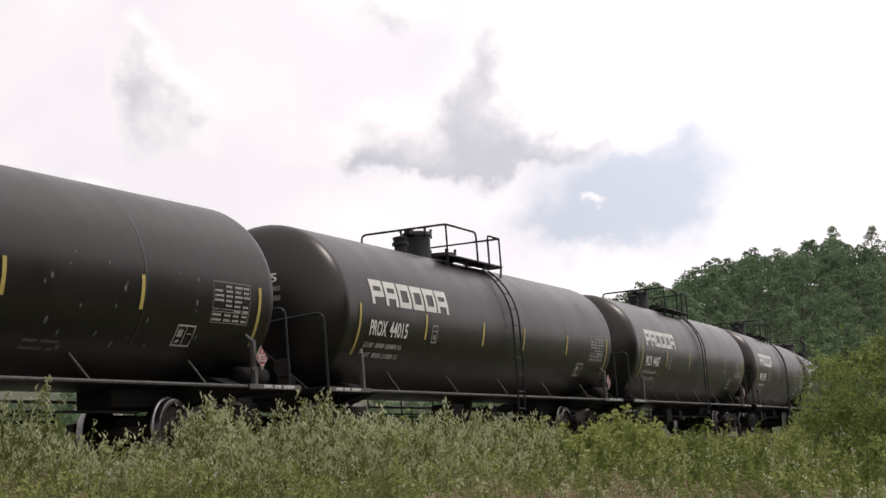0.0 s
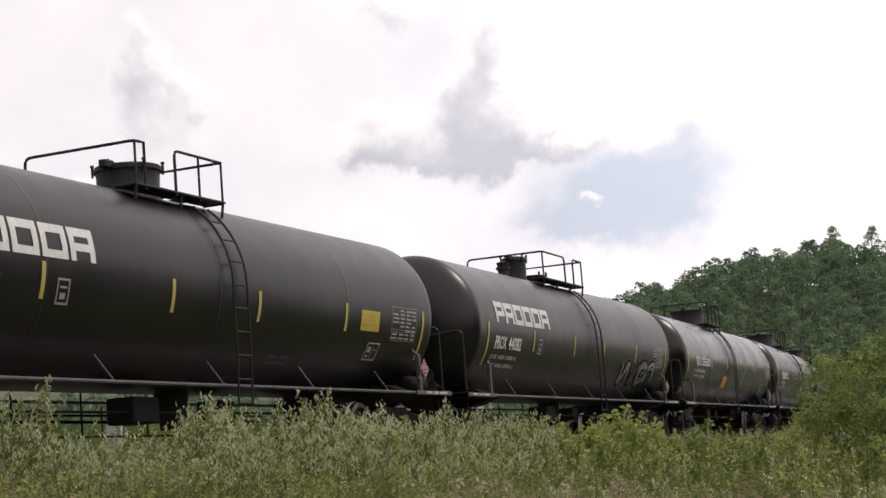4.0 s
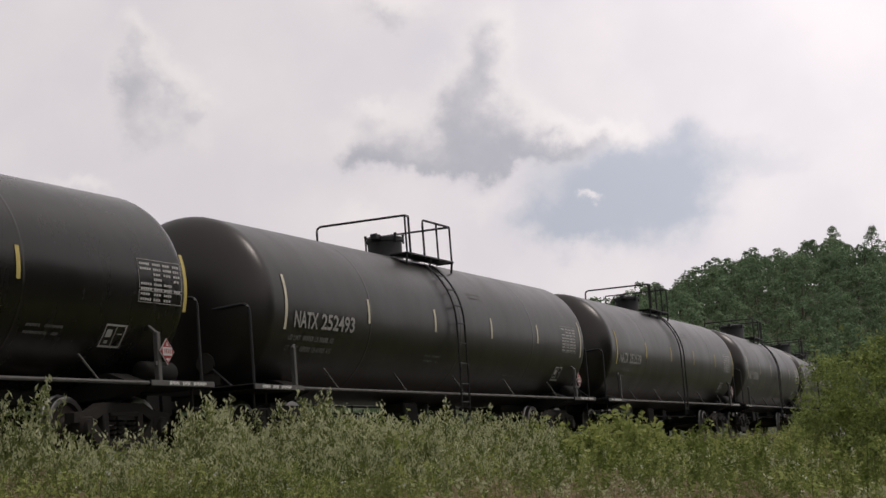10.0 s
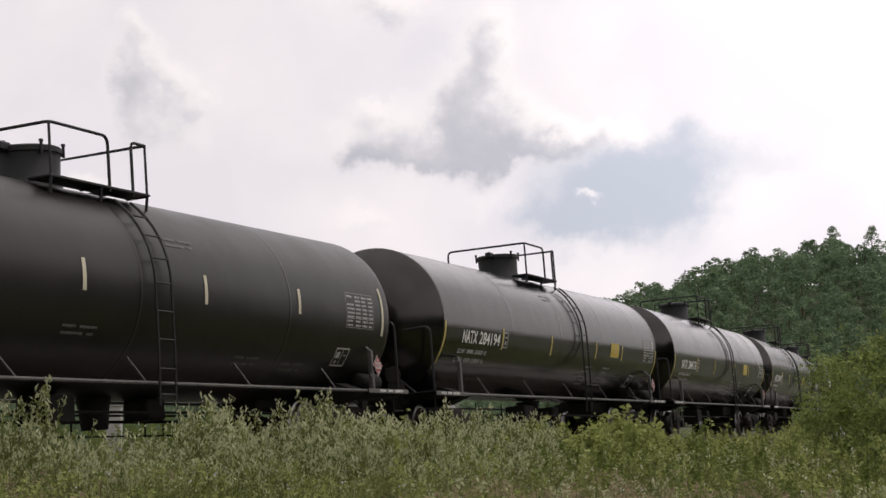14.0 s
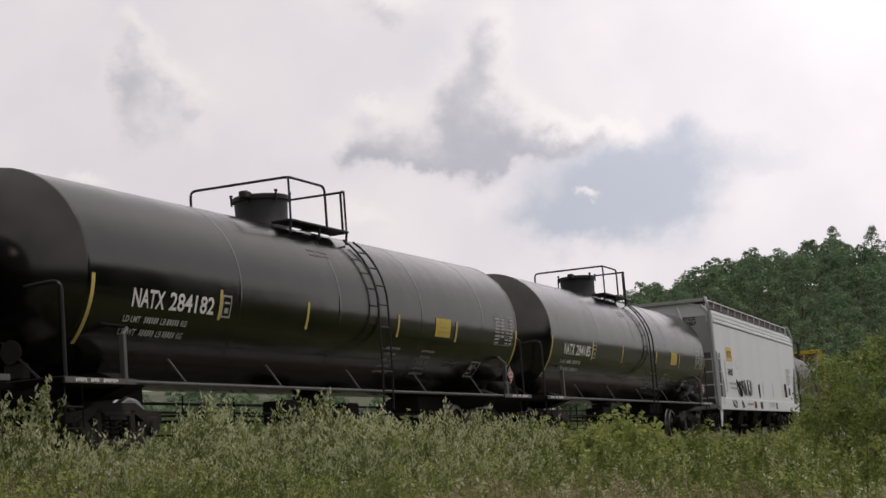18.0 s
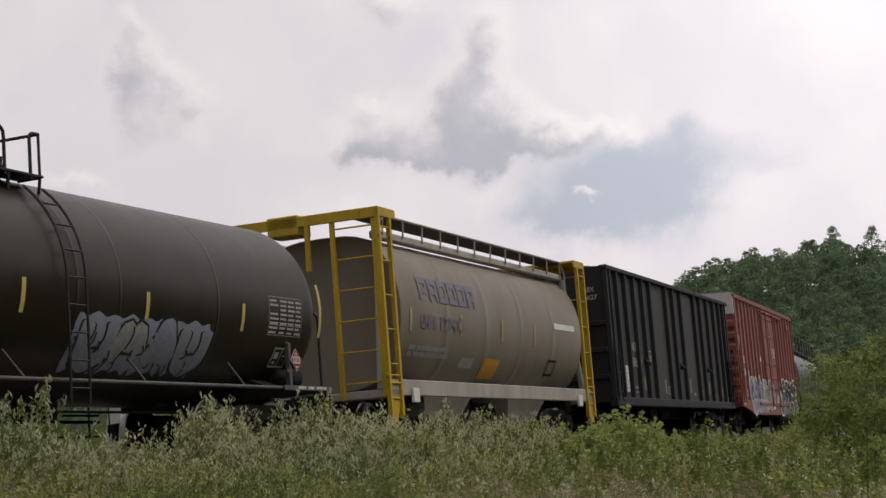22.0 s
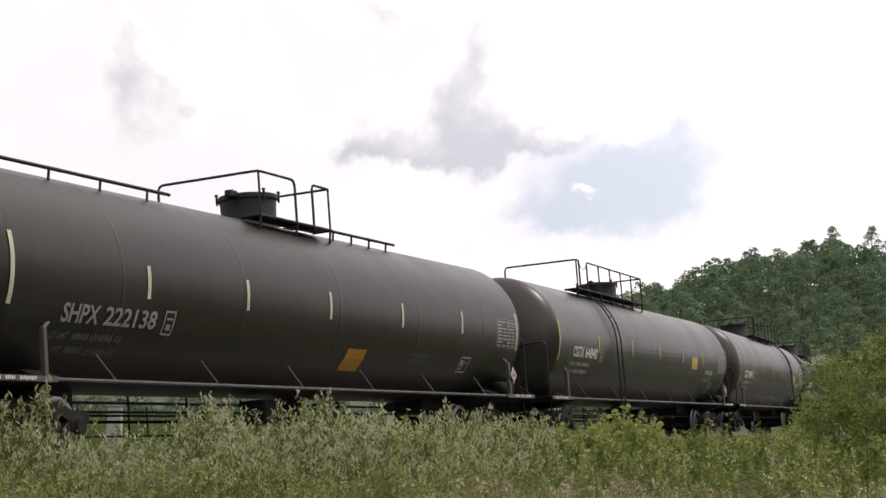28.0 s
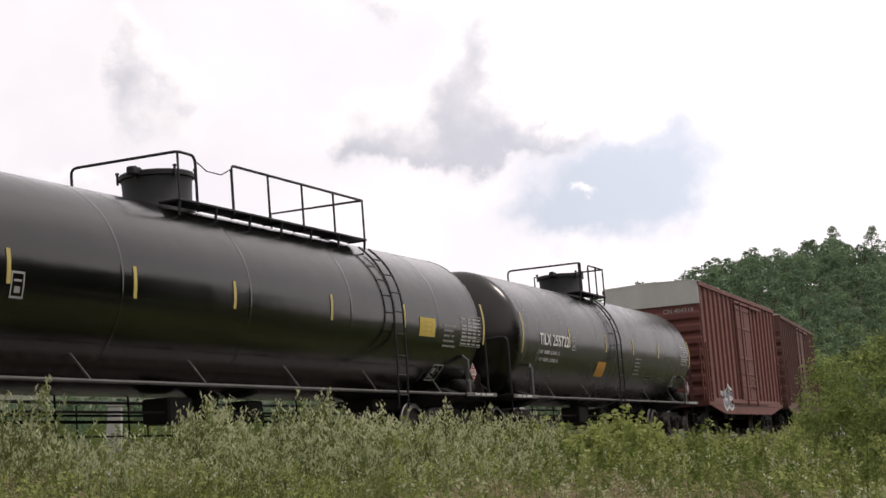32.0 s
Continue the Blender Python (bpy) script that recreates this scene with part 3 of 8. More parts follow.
    def tanklet():
        sh = Shape()
        x = reach - 1.5
        sh.turn([(x - 0.42, 0.05), (x - 0.4, 0.13), (x - 0.36, 0.16), (x + 0.36, 0.16), (x + 0.4, 0.13), (x + 0.42, 0.05)], 16, "x", at=(0, -1.1, 1.24))
        return sh.mesh("air_reservoir", STEEL, smooth=True)
    put("air_reservoir", cached(("res", reach), tanklet), car, label="dark air reservoir cylinder")
    placard(car, reach - 1.78, -1.5, 1.5, "side", pale_card, card)
    placard(car, -(reach - 0.95), 0.55, 1.5, "end", pale_card, card)

    def holder():
        sh = Shape()
        x = reach - 1.92
        sh.box(x - 0.045, x + 0.045, -1.47, -1.39, 1.08, 1.78, 0.01)
        sh.pipe([(x, -1.43, 1.76), (x - 0.1, -1.3, 1.92)], 0.03)
        sh.box(x - 0.1, x + 0.22, -1.46, -1.43, 1.3, 1.36, 0.006)
        return sh.mesh("placard_post", SILL)
    put("placard_post", cached(("holder", reach), holder), car, label="worn grey upright that carries the placard")

    # side rails and their braces
    for y in (-1.44, 1.44):
        def side(y=y):
            sh = Shape()
            sh.pipe([(-(reach - 2.2), y, 1.05), (0, y, 1.05), (reach - 2.2, y, 1.05)], 0.028, 8)
            return sh.mesh("side_rail", SILL, smooth=True)
        put("side_rail", cached(("side", reach, y), side), car, label="worn grey pipe side rail")
    span = piv - 1.2
    for i in range(5 if reach < 10 else 6):
        n = 4 if reach < 10 else 5
        x = -span + 2 * span * i / n
        def brace():
            sh = Shape()
            sh.pipe([(0.12, -1.44, 1.05), (-0.14, -1.30, 1.42)], 0.016)
            return sh.mesh("rail_brace", SILL)
        put("rail_brace", cached("brace" + finish, brace), car, shift(x, 0, 0))
    if grid:
        def rig():
            sh = Shape()
            a = piv - 1.5
            for z, rr in ((0.80, 0.02), (0.70, 0.028), (0.47, 0.016)):
                sh.pipe([(-a, 1.0, z), (a, 1.0, z)], rr)
            rnd = random.Random(int(reach * 100))
            x = -a
            while x < a:
                sh.pipe([(x, 1.0, 1.15), (x, 1.0, 0.47)], 0.018)
                sh.pipe([(x + 0.55, 1.0, 0.95), (x + 0.55, 1.0, 0.47)], 0.014)
                x += 1.7 + rnd.random() * 0.5
            sh.pipe([(-a, -0.5, 0.72), (a, -0.5, 0.72)], 0.022)
            sh.box(-1.1, -0.4, -0.6, -0.1, 0.55, 0.95, 0.03)
            sh.turn([(0.5, 0.2), (0.86, 0.24), (1.1, 0.3)], 16, "z", at=(0.9, 0, 0))
            sh.box(1.8, 2.3, -0.35, 0.1, 0.62, 0.95, 0.03)
            return sh.mesh("brake_rigging", STEEL)
        put("brake_rigging", cached(("rig", reach), rig), car, label="black brake rods and hangers under the tank")

    # top: dome, platform, railing, ladder
    dx, dr, dz = dome
    def dome_mesh():
        sh = Shape()
        sh.turn([(top - 0.12, dr * 1.06), (top + 0.02, dr * 1.02), (top + 0.08, dr * 0.97), (dz - 0.1, dr), (dz - 0.09, dr * 1.07), (dz - 0.02, dr * 1.07), (dz, dr * 1.02), (dz + 0.03, dr * 0.6), (dz + 0.035, 0.02)], 28, "z")
        return sh.mesh("manway_dome", BAR, smooth=True)
    d = put("manway_dome", cached(("dome", dr, dz, top), dome_mesh), car, shift(dx, 0, 0), "black bolted manway dome")
    for t in range(6):
        a = math.pi * t / 3
        put("bolt", cached("dome_bolt", lambda: Shape().turn([(-0.14, 0.02), (0.02, 0.022), (0.03, 0.035), (0.06, 0.03)], 8, "z").mesh("bolt", BAR)), d, shift(dr * 1.09 * math.cos(a), dr * 1.09 * math.sin(a), dz))
    put("hinge", cached("dome_hinge", lambda: Shape().box(-0.2, 0.06, -0.07, 0.07, -0.09, 0.04, 0.02).mesh("hinge", BAR)), d, shift(-dr * 1.02, 0, dz))
    if small_dome:
        sx, sr, sz = small_dome
        def valve():
            sh = Shape()
            sh.turn([(top - 0.1, sr), (sz - 0.2, sr), (sz - 0.19, sr * 1.35), (sz - 0.13, sr * 1.35), (sz - 0.12, sr), (sz - 0.02, sr * 1.2), (sz, sr * 0.6)], 16, "z")
            return sh.mesh("relief_valve", BAR, smooth=True)
        put("relief_valve", cached(("valve", sr, sz, top), valve), car, shift(sx, -0.1, 0), "black relief valve")

        def cover():
            sh = Shape()
            sh.turn([(top - 0.05, 0.34), (top + 0.08, 0.34), (top + 0.1, 0.38), (top + 0.14, 0.38), (top + 0.16, 0.1)], 20, "z")
            for t in range(6):
                sh.turn([(top + 0.1, 0.025), (top + 0.22, 0.03)], 6, "z", at=(0.36 * math.cos(t), 0.36 * math.sin(t), 0))
            return sh.mesh("manway_cover", BAR)
        put("manway_cover", cached(("cover", top), cover), car, shift(dx + 0.75, -0.2, 0), "low bolted manway cover")
    x0, x1 = (rails[0] - 0.05, rails[1] + 0.05) if loops == "box" else plat
    def deck():
        sh = Shape()
        z = top - 0.1
        sh.box(x0, x1, -1.01, -0.62, z, z + 0.035, 0.006)
        sh.box(x0, x1, 0.62, 1.01, z, z + 0.035, 0.006)
        sh.box(x1 - 0.3, x1, -0.62, 0.62, z + 0.115, z + 0.145, 0.006)
        n = max(2, int((x1 - x0) / 1.1))
        for i in range(n + 1):
            x = x0 + 0.05 + (x1 - x0 - 0.1) * i / n
            for y in (-1, 1):
                sh.pipe([(x, y * 0.98, z), (x, y * 0.95, z - 0.22)], 0.025)
                sh.pipe([(x, y * 0.62, z), (x, y * 0.98, z)], 0.02)
        return sh.mesh("top_platform", BAR)
    put("top_platform", cached(("deck", x0, x1, top), deck), car, label="black grated top platform")
    a, b = rails
    zt = top + rail_h
    base = top - 0.14
    if loops == "box":
        g0, g1 = gap
        pts = [(a, 0.98, base), *bend((a, 0.98, base), (a, 0.98, zt), (a, -0.98, zt), 0.12), *bend((a, 0.98, zt), (a, -0.98, zt), (g0 + 0.01, -0.98, zt), 0.1)]
        if g0 - a > 0.3:
            pts += [*bend((a, -0.98, zt), (g0, -0.98, zt), (g0, -0.98, base), 0.14), (g0, -0.98, base)]
            posts = [(a, -0.98, zt, base)]
        else:
            pts += [(g0, -0.98, zt), (g0, -0.98, base)]
            posts = [(a, -0.98, zt, base)]
        rail_loop("guard_rail", car, pts, posts, label="black pipe guard rail")
        pts = [(g1, -0.98, base), *bend((g1, -0.98, base), (g1, -0.98, zt), (b, -0.98, zt), 0.1), (b, -0.98, zt), (b, 0.98, zt), (b, 0.98, base)]
        n = max(0, int((b - g1) / 1.3))
        posts = [(b, -0.98, zt, base)] + [(g1 + (b - g1) * (i + 1) / (n + 1), -0.98, zt, base) for i in range(n)]
        rail_loop("guard_rail", car, pts, posts, label="black pipe guard rail")
        pts = [(a, 0.98, zt - 0.36), (b, 0.98, zt - 0.36)]
        rail_loop("guard_rail", car, pts, [(a + 0.8, 0.98, zt - 0.36, base)], label="black pipe guard rail")
        if chain:
            sh = Shape()
            sh.pipe([(g0, -0.98, zt - 0.08), (g0 + (g1 - g0) * 0.3, -0.98, zt - 0.2), (g0 + (g1 - g0) * 0.7, -0.98, zt - 0.2), (g1, -0.98, zt - 0.06)], 0.01)
            put("safety_chain", sh.mesh("safety_chain", BAR), car)
    if long_rail:
        for p, e in long_rail:
            pts = [(p, -0.95, base), *bend((p, -0.95, base), (p, -0.95, zt), (e, -0.95, zt), 0.18), *bend((p, -0.95, zt), (e, -0.95, zt), (e, -0.95, base), 0.18), (e, -0.95, base)]
            n = max(1, int(round((e - p) / 2.1)))
            rail_loop("guard_rail", car, pts, [(p + (e - p) * (i + 1) / (n + 1), -0.95, zt, base) for i in range(n)], 0.03, label="long black pipe guard rail")
        sh = Shape()
        p, e = long_rail[0][0], long_rail[-1][1]
        sh.box(p - 0.1, e + 0.1, -1.0, -0.5, base, base + 0.05, 0.01)
        n = 9
        for i in range(n):
            x = p + (e - p) * i / (n - 1)
            sh.pipe([(x, -1.0, base), (x, -1.12, base - 0.25)], 0.03)
        put("walkway", sh.mesh("walkway", BAR), car, label="black grated walkway along the tank top")
        sh = Shape()
        sh.pipe([(dx - 1.5, 0.9, base), *bend((dx - 1.5, 0.9, base), (dx - 1.5, 0.9, zt - 0.1), (dx + 1.2, 0.9, zt - 0.1), 0.15), *bend((dx - 1.5, 0.9, zt - 0.1), (dx + 1.2, 0.9, zt - 0.1), (dx + 1.2, 0.9, base), 0.15), (dx + 1.2, 0.9, base)], 0.024)
        put("guard_rail", sh.mesh("guard_rail", BAR), car, label="black pipe guard rail")
    if low_rail:
        for p, e in low_rail:
            sh = Shape()
            sh.pipe([(p, -0.75, top - 0.02), (e, -0.75, top - 0.02)], 0.028)
            for i in range(4):
                x = p + (e - p) * (i + 0.5) / 4
                sh.pipe([(x, -0.75, top - 0.02), (x, -0.72, top - 0.25)], 0.022)
            put("walkway_edge", sh.mesh("walkway_edge", BAR), car, label="low black pipe along the tank top")
    if ladder is not None:
        path = []
        for i in range(9):
            t = math.radians(38 + 52 * i / 8)
            path.append((-(r + 0.09) * math.sin(t), zc + (r + 0.09) * math.cos(t)))
        path += [(-(r + 0.09), 1.5), (-(r + 0.06), 0.72)]
        stile = cached(("stile", r, zc), lambda: Shape().pipe([(0, y, z) for y, z in path], 0.021).mesh("ladder", BAR))
        lad = put("ladder", stile, car, shift(ladder - 0.66, 0, 0), "black steel side ladder")
        put("stile", stile, lad, shift(0.42, 0, 0))
        rung = cached("rung", lambda: Shape().pipe([(0, 0, 0), (0.42, 0, 0)], 0.014).mesh("rung", BAR))
        run = 0.0
        for i in range(len(path) - 1):
            d = math.dist(path[i], path[i + 1])
            n = max(1, int(d / 0.05))
            for k in range(1, n + 1):
                run += d / n
                if run > 0.36:
                    run = 0.0
                    put("rung", rung, lad, shift(0, path[i][0] + (path[i + 1][0] - path[i][0]) * k / n, path[i][1] + (path[i + 1][1] - path[i][1]) * k / n))

    # tape, lettering and notices
    for x, z0, z1 in stripes:
        w = 0.085
        sh = Shape()
        skin.rect(sh, x - w / 2, x + w / 2, z0, z1)
        sheet("reflective_stripe", sh, tape, car, "faded reflective tape stripe")
    if word:
        text, wx0, wx1, wz0, wz1 = word
        mark, digits = text.split()
        cut = wx0 + (wx1 - wx0) * (0.375 if len(digits) > 5 else 0.43)
        for t, a, b in ((mark, wx0, cut), (digits, cut + 0.13, wx1)):
            sh = Shape()
            skin.word(sh, t, a, b, wz0, wz1)
            sheet("lettering", sh, ink, car, "stencilled reporting mark" if t == mark else "stencilled car number")
        weights(car, skin, wx0 - 0.12, wz0 - 0.12, PALE_PRINT if ink is WHITE else DULL, 0.085, 1.75)
        if end_text:
            ey, ez = end_text
            on_head = lambda y, z: (head_x(math.hypot(y, z - zc), r, half, crisp) - 0.012, y, z)
            sh = Shape()
            vs, fs = letters(digits, 0.72, 0.16)
            sh.add([on_head(ey - u, zc + ez + v) for u, v in vs], fs)
            sheet("end_lettering", sh, WHITE, car, "stencilled car number on the tank end")
            sh = Shape()
            for k, wide in ((0, (0.2, 0.12, 0.18)), (1, (0.16, 0.06))):
                y = ey - 0.42
                for w in wide:
                    z = zc + ez - 0.24 - 0.17 * k
                    sh.add([on_head(y, z), on_head(y + w, z), on_head(y + w, z + 0.09), on_head(y, z + 0.09)], [(0, 1, 2, 3)])
                    y += w + 0.07
            sheet("small_print", sh, DULL, car)
    if logo:
        lx0, lx1, lz0, lz1, lmat = logo
        put_logo(car, skin, lx0, lx1, lz0, lz1, lmat)
    for kind, x, z in panels:
        sh = Shape()
        if kind == "plate_c":
            skin.outline(sh, x - 0.14, x + 0.14, z - 0.17, z + 0.17, 0.03)
            skin.rect(sh, x - 0.06, x + 0.06, z - 0.1, z - 0.02)
            skin.rect(sh, x - 0.08, x + 0.08, z + 0.04, z + 0.07)
            sheet("stencil_box", sh, FADED, car)
        elif kind in ("orange", "gold"):
            skin.rect(sh, x - 0.38, x + 0.38, z - 0.18, z + 0.18)
            sheet("notice_panel", sh, ORANGE if kind == "orange" else GOLD, car, "orange notice panel" if kind == "orange" else "yellow notice panel")
            o = Shape()
            for k in range(3):
                skin.rect(o, x - 0.24 + 0.05 * (k % 2), x + 0.2, z + 0.09 - k * 0.09, z + 0.105 - k * 0.09, extra=0.004)
            sheet("small_print", o, OCHRE, car)
        elif kind == "table":
            skin.outline(sh, x - 0.55, x + 0.55, z - 0.12, z + 0.3, 0.01)
            skin.outline(sh, x - 0.55, x + 0.55, z - 0.32, z - 0.15, 0.01)
            sheet("data_table", sh, FADED, car, "white stencilled data table")
            o = Shape()
            rt = random.Random(int(x * 100))
            for k in range(8):
                zz = z - 0.29 + k * 0.072
                for c in range(4):
                    a = x - 0.51 + (0, 0.33, 0.59, 0.85)[c]
                    w = (0.3, 0.235, 0.235, 0.2)[c] * (0.72 + 0.26 * rt.random())
                    if rt.random() < 0.9:
                        m = max(2, int(w / 0.05))
                        for e in range(m):
                            skin.rect(o, a + w * e / m, a + w * (e + 0.72) / m, zz, zz + 0.034, extra=0.002)
            sheet("small_print", o, PALE_PRINT, car)
        elif kind == "board":
            skin.outline(sh, x - 0.25, x + 0.25, z - 0.15, z + 0.15, 0.025)
            skin.rect(sh, x + 0.01, x + 0.03, z - 0.12, z + 0.12)
            skin.rect(sh, x - 0.19, x - 0.06, z - 0.02, z + 0.08)
            skin.rect(sh, x - 0.16, x - 0.08, z - 0.1, z - 0.06)
            skin.rect(sh, x + 0.07, x + 0.18, z + 0.02, z + 0.035)
            sheet("stencil_board", sh, PALE_PRINT, car)
        elif kind == "text":
            sheet("small_print", bars(skin, x - 0.33, z + 0.22, [[0.62], [0.5], [0.3, 0.15], [0.55], [0.66]], 0.1, 0.045), FADED, car)
        elif kind == "gas":
            skin.word(sh, "NON-ODORIZED", x - 0.55, x + 0.55, z, z + 0.13)
            sheet("lettering", sh, PALE_PRINT, car, "white stencilled gas notice")
            o = Shape()
            skin.word(o, "LIQUEFIED PETROLEUM GAS", x - 0.65, x + 0.65, z - 0.24, z - 0.12)
            sheet("lettering", o, FADED, car, "white stencilled gas notice")
        elif kind == "chalk":
            rc = random.Random(int(x * 31))
            st = Shape()
            for k in range(9):
                a, zz = x - 0.9 + 0.22 * k, z - 0.1 + 0.2 * rc.random()
                line = [(a, zz)]
                for j in range(3):
                    line.append((line[-1][0] + rc.uniform(-0.12, 0.2), zz + rc.uniform(-0.3, 0.3)))
                stroke(st, skin, rounded(line), 0.016, 0.003 + 0.0004 * k)
            sheet("chalk_scrawl", st, CHALK, car, "thin faded chalk scrawl")
        elif kind == "line":
            sheet("small_print", bars(skin, x - 0.4, z, [[0.3, 0.4], [0.5, 0.15]], 0.09, 0.04), DULL, car)
        elif kind == "card":
            skin.rect(sh, x - 0.27, x + 0.27, z - 0.2, z + 0.2)
            sheet("white_card", sh, WHITE, car, "white and red notice card")
            o = Shape()
            for k in range(3):
                skin.rect(o, x - 0.22, x + 0.22, z - 0.16 + k * 0.12, z - 0.09 + k * 0.12, extra=0.004)
            sheet("small_print", o, RED, car)
    if patch:
        sh = Shape()
        skin.rect(sh, *patch, extra=-0.005)
        sheet("repaint_patch", sh, PAINT["matte"], car, "darker repainted patch")
    if graffiti:
        tags_on(car, skin, *graffiti)
    CARS.append((car, q, piv))
    return car


def put_logo(car, skin, x0, x1, z0, z1, mat):
    """A maker's mark of six bold letters, drawn as plain outlined blocks."""
    w = (x1 - x0) / 6
    for i in range(6):
        sh = Shape()
        a, b = x0 + i * w + 0.03, x0 + (i + 1) * w - 0.03
        t = 0.12
        skin.rect(sh, a, a + t, z0, z1)
        skin.rect(sh, a + t, b, z1 - t, z1)
        skin.rect(sh, b - t, b, z0 + (0.32 if i in (0,) else 0.0) * (z1 - z0) + 0.0, z1 - t)
        if i != 5 and i != 1:
            skin.rect(sh, a + t, b - t, z0 + (0.3 * (z1 - z0) if i == 0 else 0), z0 + (0.3 * (z1 - z0) if i == 0 else 0) + t * 0.9)
        else:
            skin.rect(sh, a + t, b - t, z0 + 0.3 * (z1 - z0), z0 + 0.3 * (z1 - z0) + t * 0.9)
        sheet("logo_block", sh, mat, car, "bold maker's mark drawn as a plain block")


# abstract bubble forms: each a few lines in a unit square
FORMS = [
    [[(0.5, 0.0), (0.1, 0.1), (0.06, 0.75), (0.35, 1.0), (0.7, 1.0), (0.95, 0.7), (0.9, 0.1), (0.45, 0.0)]],
    [[(0.1, 0.0), (0.12, 0.9), (0.3, 1.0), (0.45, 0.8), (0.65, 0.05), (0.85, 0.2), (0.9, 1.0)]],
    [[(0.1, 0.0), (0.08, 0.75), (0.35, 1.0), (0.65, 1.0), (0.92, 0.75), (0.9, 0.0)]],
    [[(0.1, 1.0), (0.35, 0.1), (0.5, 0.0), (0.62, 0.15), (0.9, 0.95)], [(0.5, 0.35), (0.5, 1.0)]],
    [[(0.1, 0.0), (0.1, 0.8), (0.3, 1.0), (0.5, 0.75), (0.5, 0.25)], [(0.5, 0.3), (0.52, 0.85), (0.75, 1.0), (0.92, 0.75), (0.9, 0.0)]],
    [[(0.06, 0.9), (0.3, 0.1), (0.5, 0.7), (0.75, 0.05), (0.95, 0.95)]],
]


def rounded(pts, times=2):
    """Cuts the corners of a line of points."""
    for _ in range(times):
        out = [pts[0]]
        for a, b in zip(pts, pts[1:]):
            out += [(a[0] * 0.75 + b[0] * 0.25, a[1] * 0.75 + b[1] * 0.25), (a[0] * 0.25 + b[0] * 0.75, a[1] * 0.25 + b[1] * 0.75)]
        pts = out + [pts[-1]]
    return pts


def stroke(sh, skin, pts, w, extra, step=0.07):
    """A painted band along a line, following the side it is sprayed on."""
    line = [pts[0]]
    for a, b in zip(pts, pts[1:]):
        k = max(1, int(math.dist(a, b) / step))
        line += [(a[0] + (b[0] - a[0]) * i / k, a[1] + (b[1] - a[1]) * i / k) for i in range(1, k + 1)]
    n = max(2, int(w / step) + 1)
    vs = []
    for i, p in enumerate(line):
        a, b = line[max(0, i - 2)], line[min(len(line) - 1, i + 2)]
        d = math.dist(a, b) or 1.0
        nx, nz = -(b[1] - a[1]) / d, (b[0] - a[0]) / d
        ww = w * (0.93 + 0.07 * math.sin(i * 1.3)) * (0.7 if i in (0, len(line) - 1) else 1.0)
        vs += [skin.at(p[0] + nx * ww * (j / (n - 1) - 0.5), p[1] + nz * ww * (j / (n - 1) - 0.5), extra) for j in range(n)]
    fs = [(i * n + j, i * n + j + 1, (i + 1) * n + j + 1, (i + 1) * n + j) for i in range(len(line) - 1) for j in range(n - 1)]
    return sh.add(vs, fs)


def tags_on(car, skin, x0, x1, z0, z1, seed, count, mats, rim=0.06, forms=None, wash=None):
    """Spray-painted bubble shapes with a pale rim, a fill, shading lines and drips; no letters. The last paint is the rim's."""
    rnd = random.Random(seed)
    H = z1 - z0
    W = (x1 - x0) / count
    for i in range(count):
        form = FORMS[(forms or [rnd.randrange(6) for _ in range(count)])[i % (len(forms) if forms else count)]]
        a, w = x0 + W * (i - 0.12), W * 1.24
        over, back_ = rnd.random() < 0.5, rnd.random() < 0.5
        fat = min(0.4 * W, 0.32 * H)
        tall = H * (0.86 + 0.14 * rnd.random())
        tilt = (rnd.random() - 0.5) * 0.15 * W
        turned = [[(1 - u if back_ else u, 1 - v if over else v) for u, v in line] for line in form]
        lines = [rounded([(a + fat * 0.5 + u * (w - fat) + tilt * v, z0 + fat * 0.5 + v * (tall - fat)) for u, v in line]) for line in turned]
        shell, fill, lining = Shape(), Shape(), Shape()
        if wash:
            back = Shape()
            stroke(back, skin, [(a - 0.04, z0 + H * 0.4), (a + W * 0.5, z0 + H * 0.44), (a + W + 0.04, z0 + H * 0.4)], H * 0.84, 0.0002 * (i % 2))
            sheet("graffiti_wash", back, wash, car, "thin sprayed graffiti background")
        for k, line in enumerate(lines):
            stroke(shell, skin, line, fat + 2 * rim, 0.001 + 0.0012 * k + 0.0006 * (i % 2))
            stroke(fill, skin, line, fat, 0.006 + 0.0012 * k + 0.0006 * (i % 2))
            stroke(lining, skin, [(p[0] + fat * 0.22, p[1] - fat * 0.1) for p in line], fat * 0.2, 0.011 + 0.001 * k)
        sheet("graffiti_rim", shell, mats[-1], car, "sprayed graffiti rim")
        sheet("graffiti_shape", fill, mats[i % (len(mats) - 1)], car, "sprayed graffiti fill")
        sheet("graffiti_line", lining, mats[(i + 1) % (len(mats) - 1)], car, "sprayed graffiti shading line")
        drip = Shape()
        for _ in range(3):
            x, z = a + W * rnd.random(), z0 + H * (0.1 + 0.75 * rnd.random())
            stroke(drip, skin, rounded([(x, z), (x + 0.12 * rnd.random(), z - 0.1), (x - 0.05, z - 0.1 - 0.3 * H * rnd.random())]), 0.035, 0.014)
        sheet("graffiti_stroke", drip, mats[-1], car, "thin sprayed graffiti stroke")


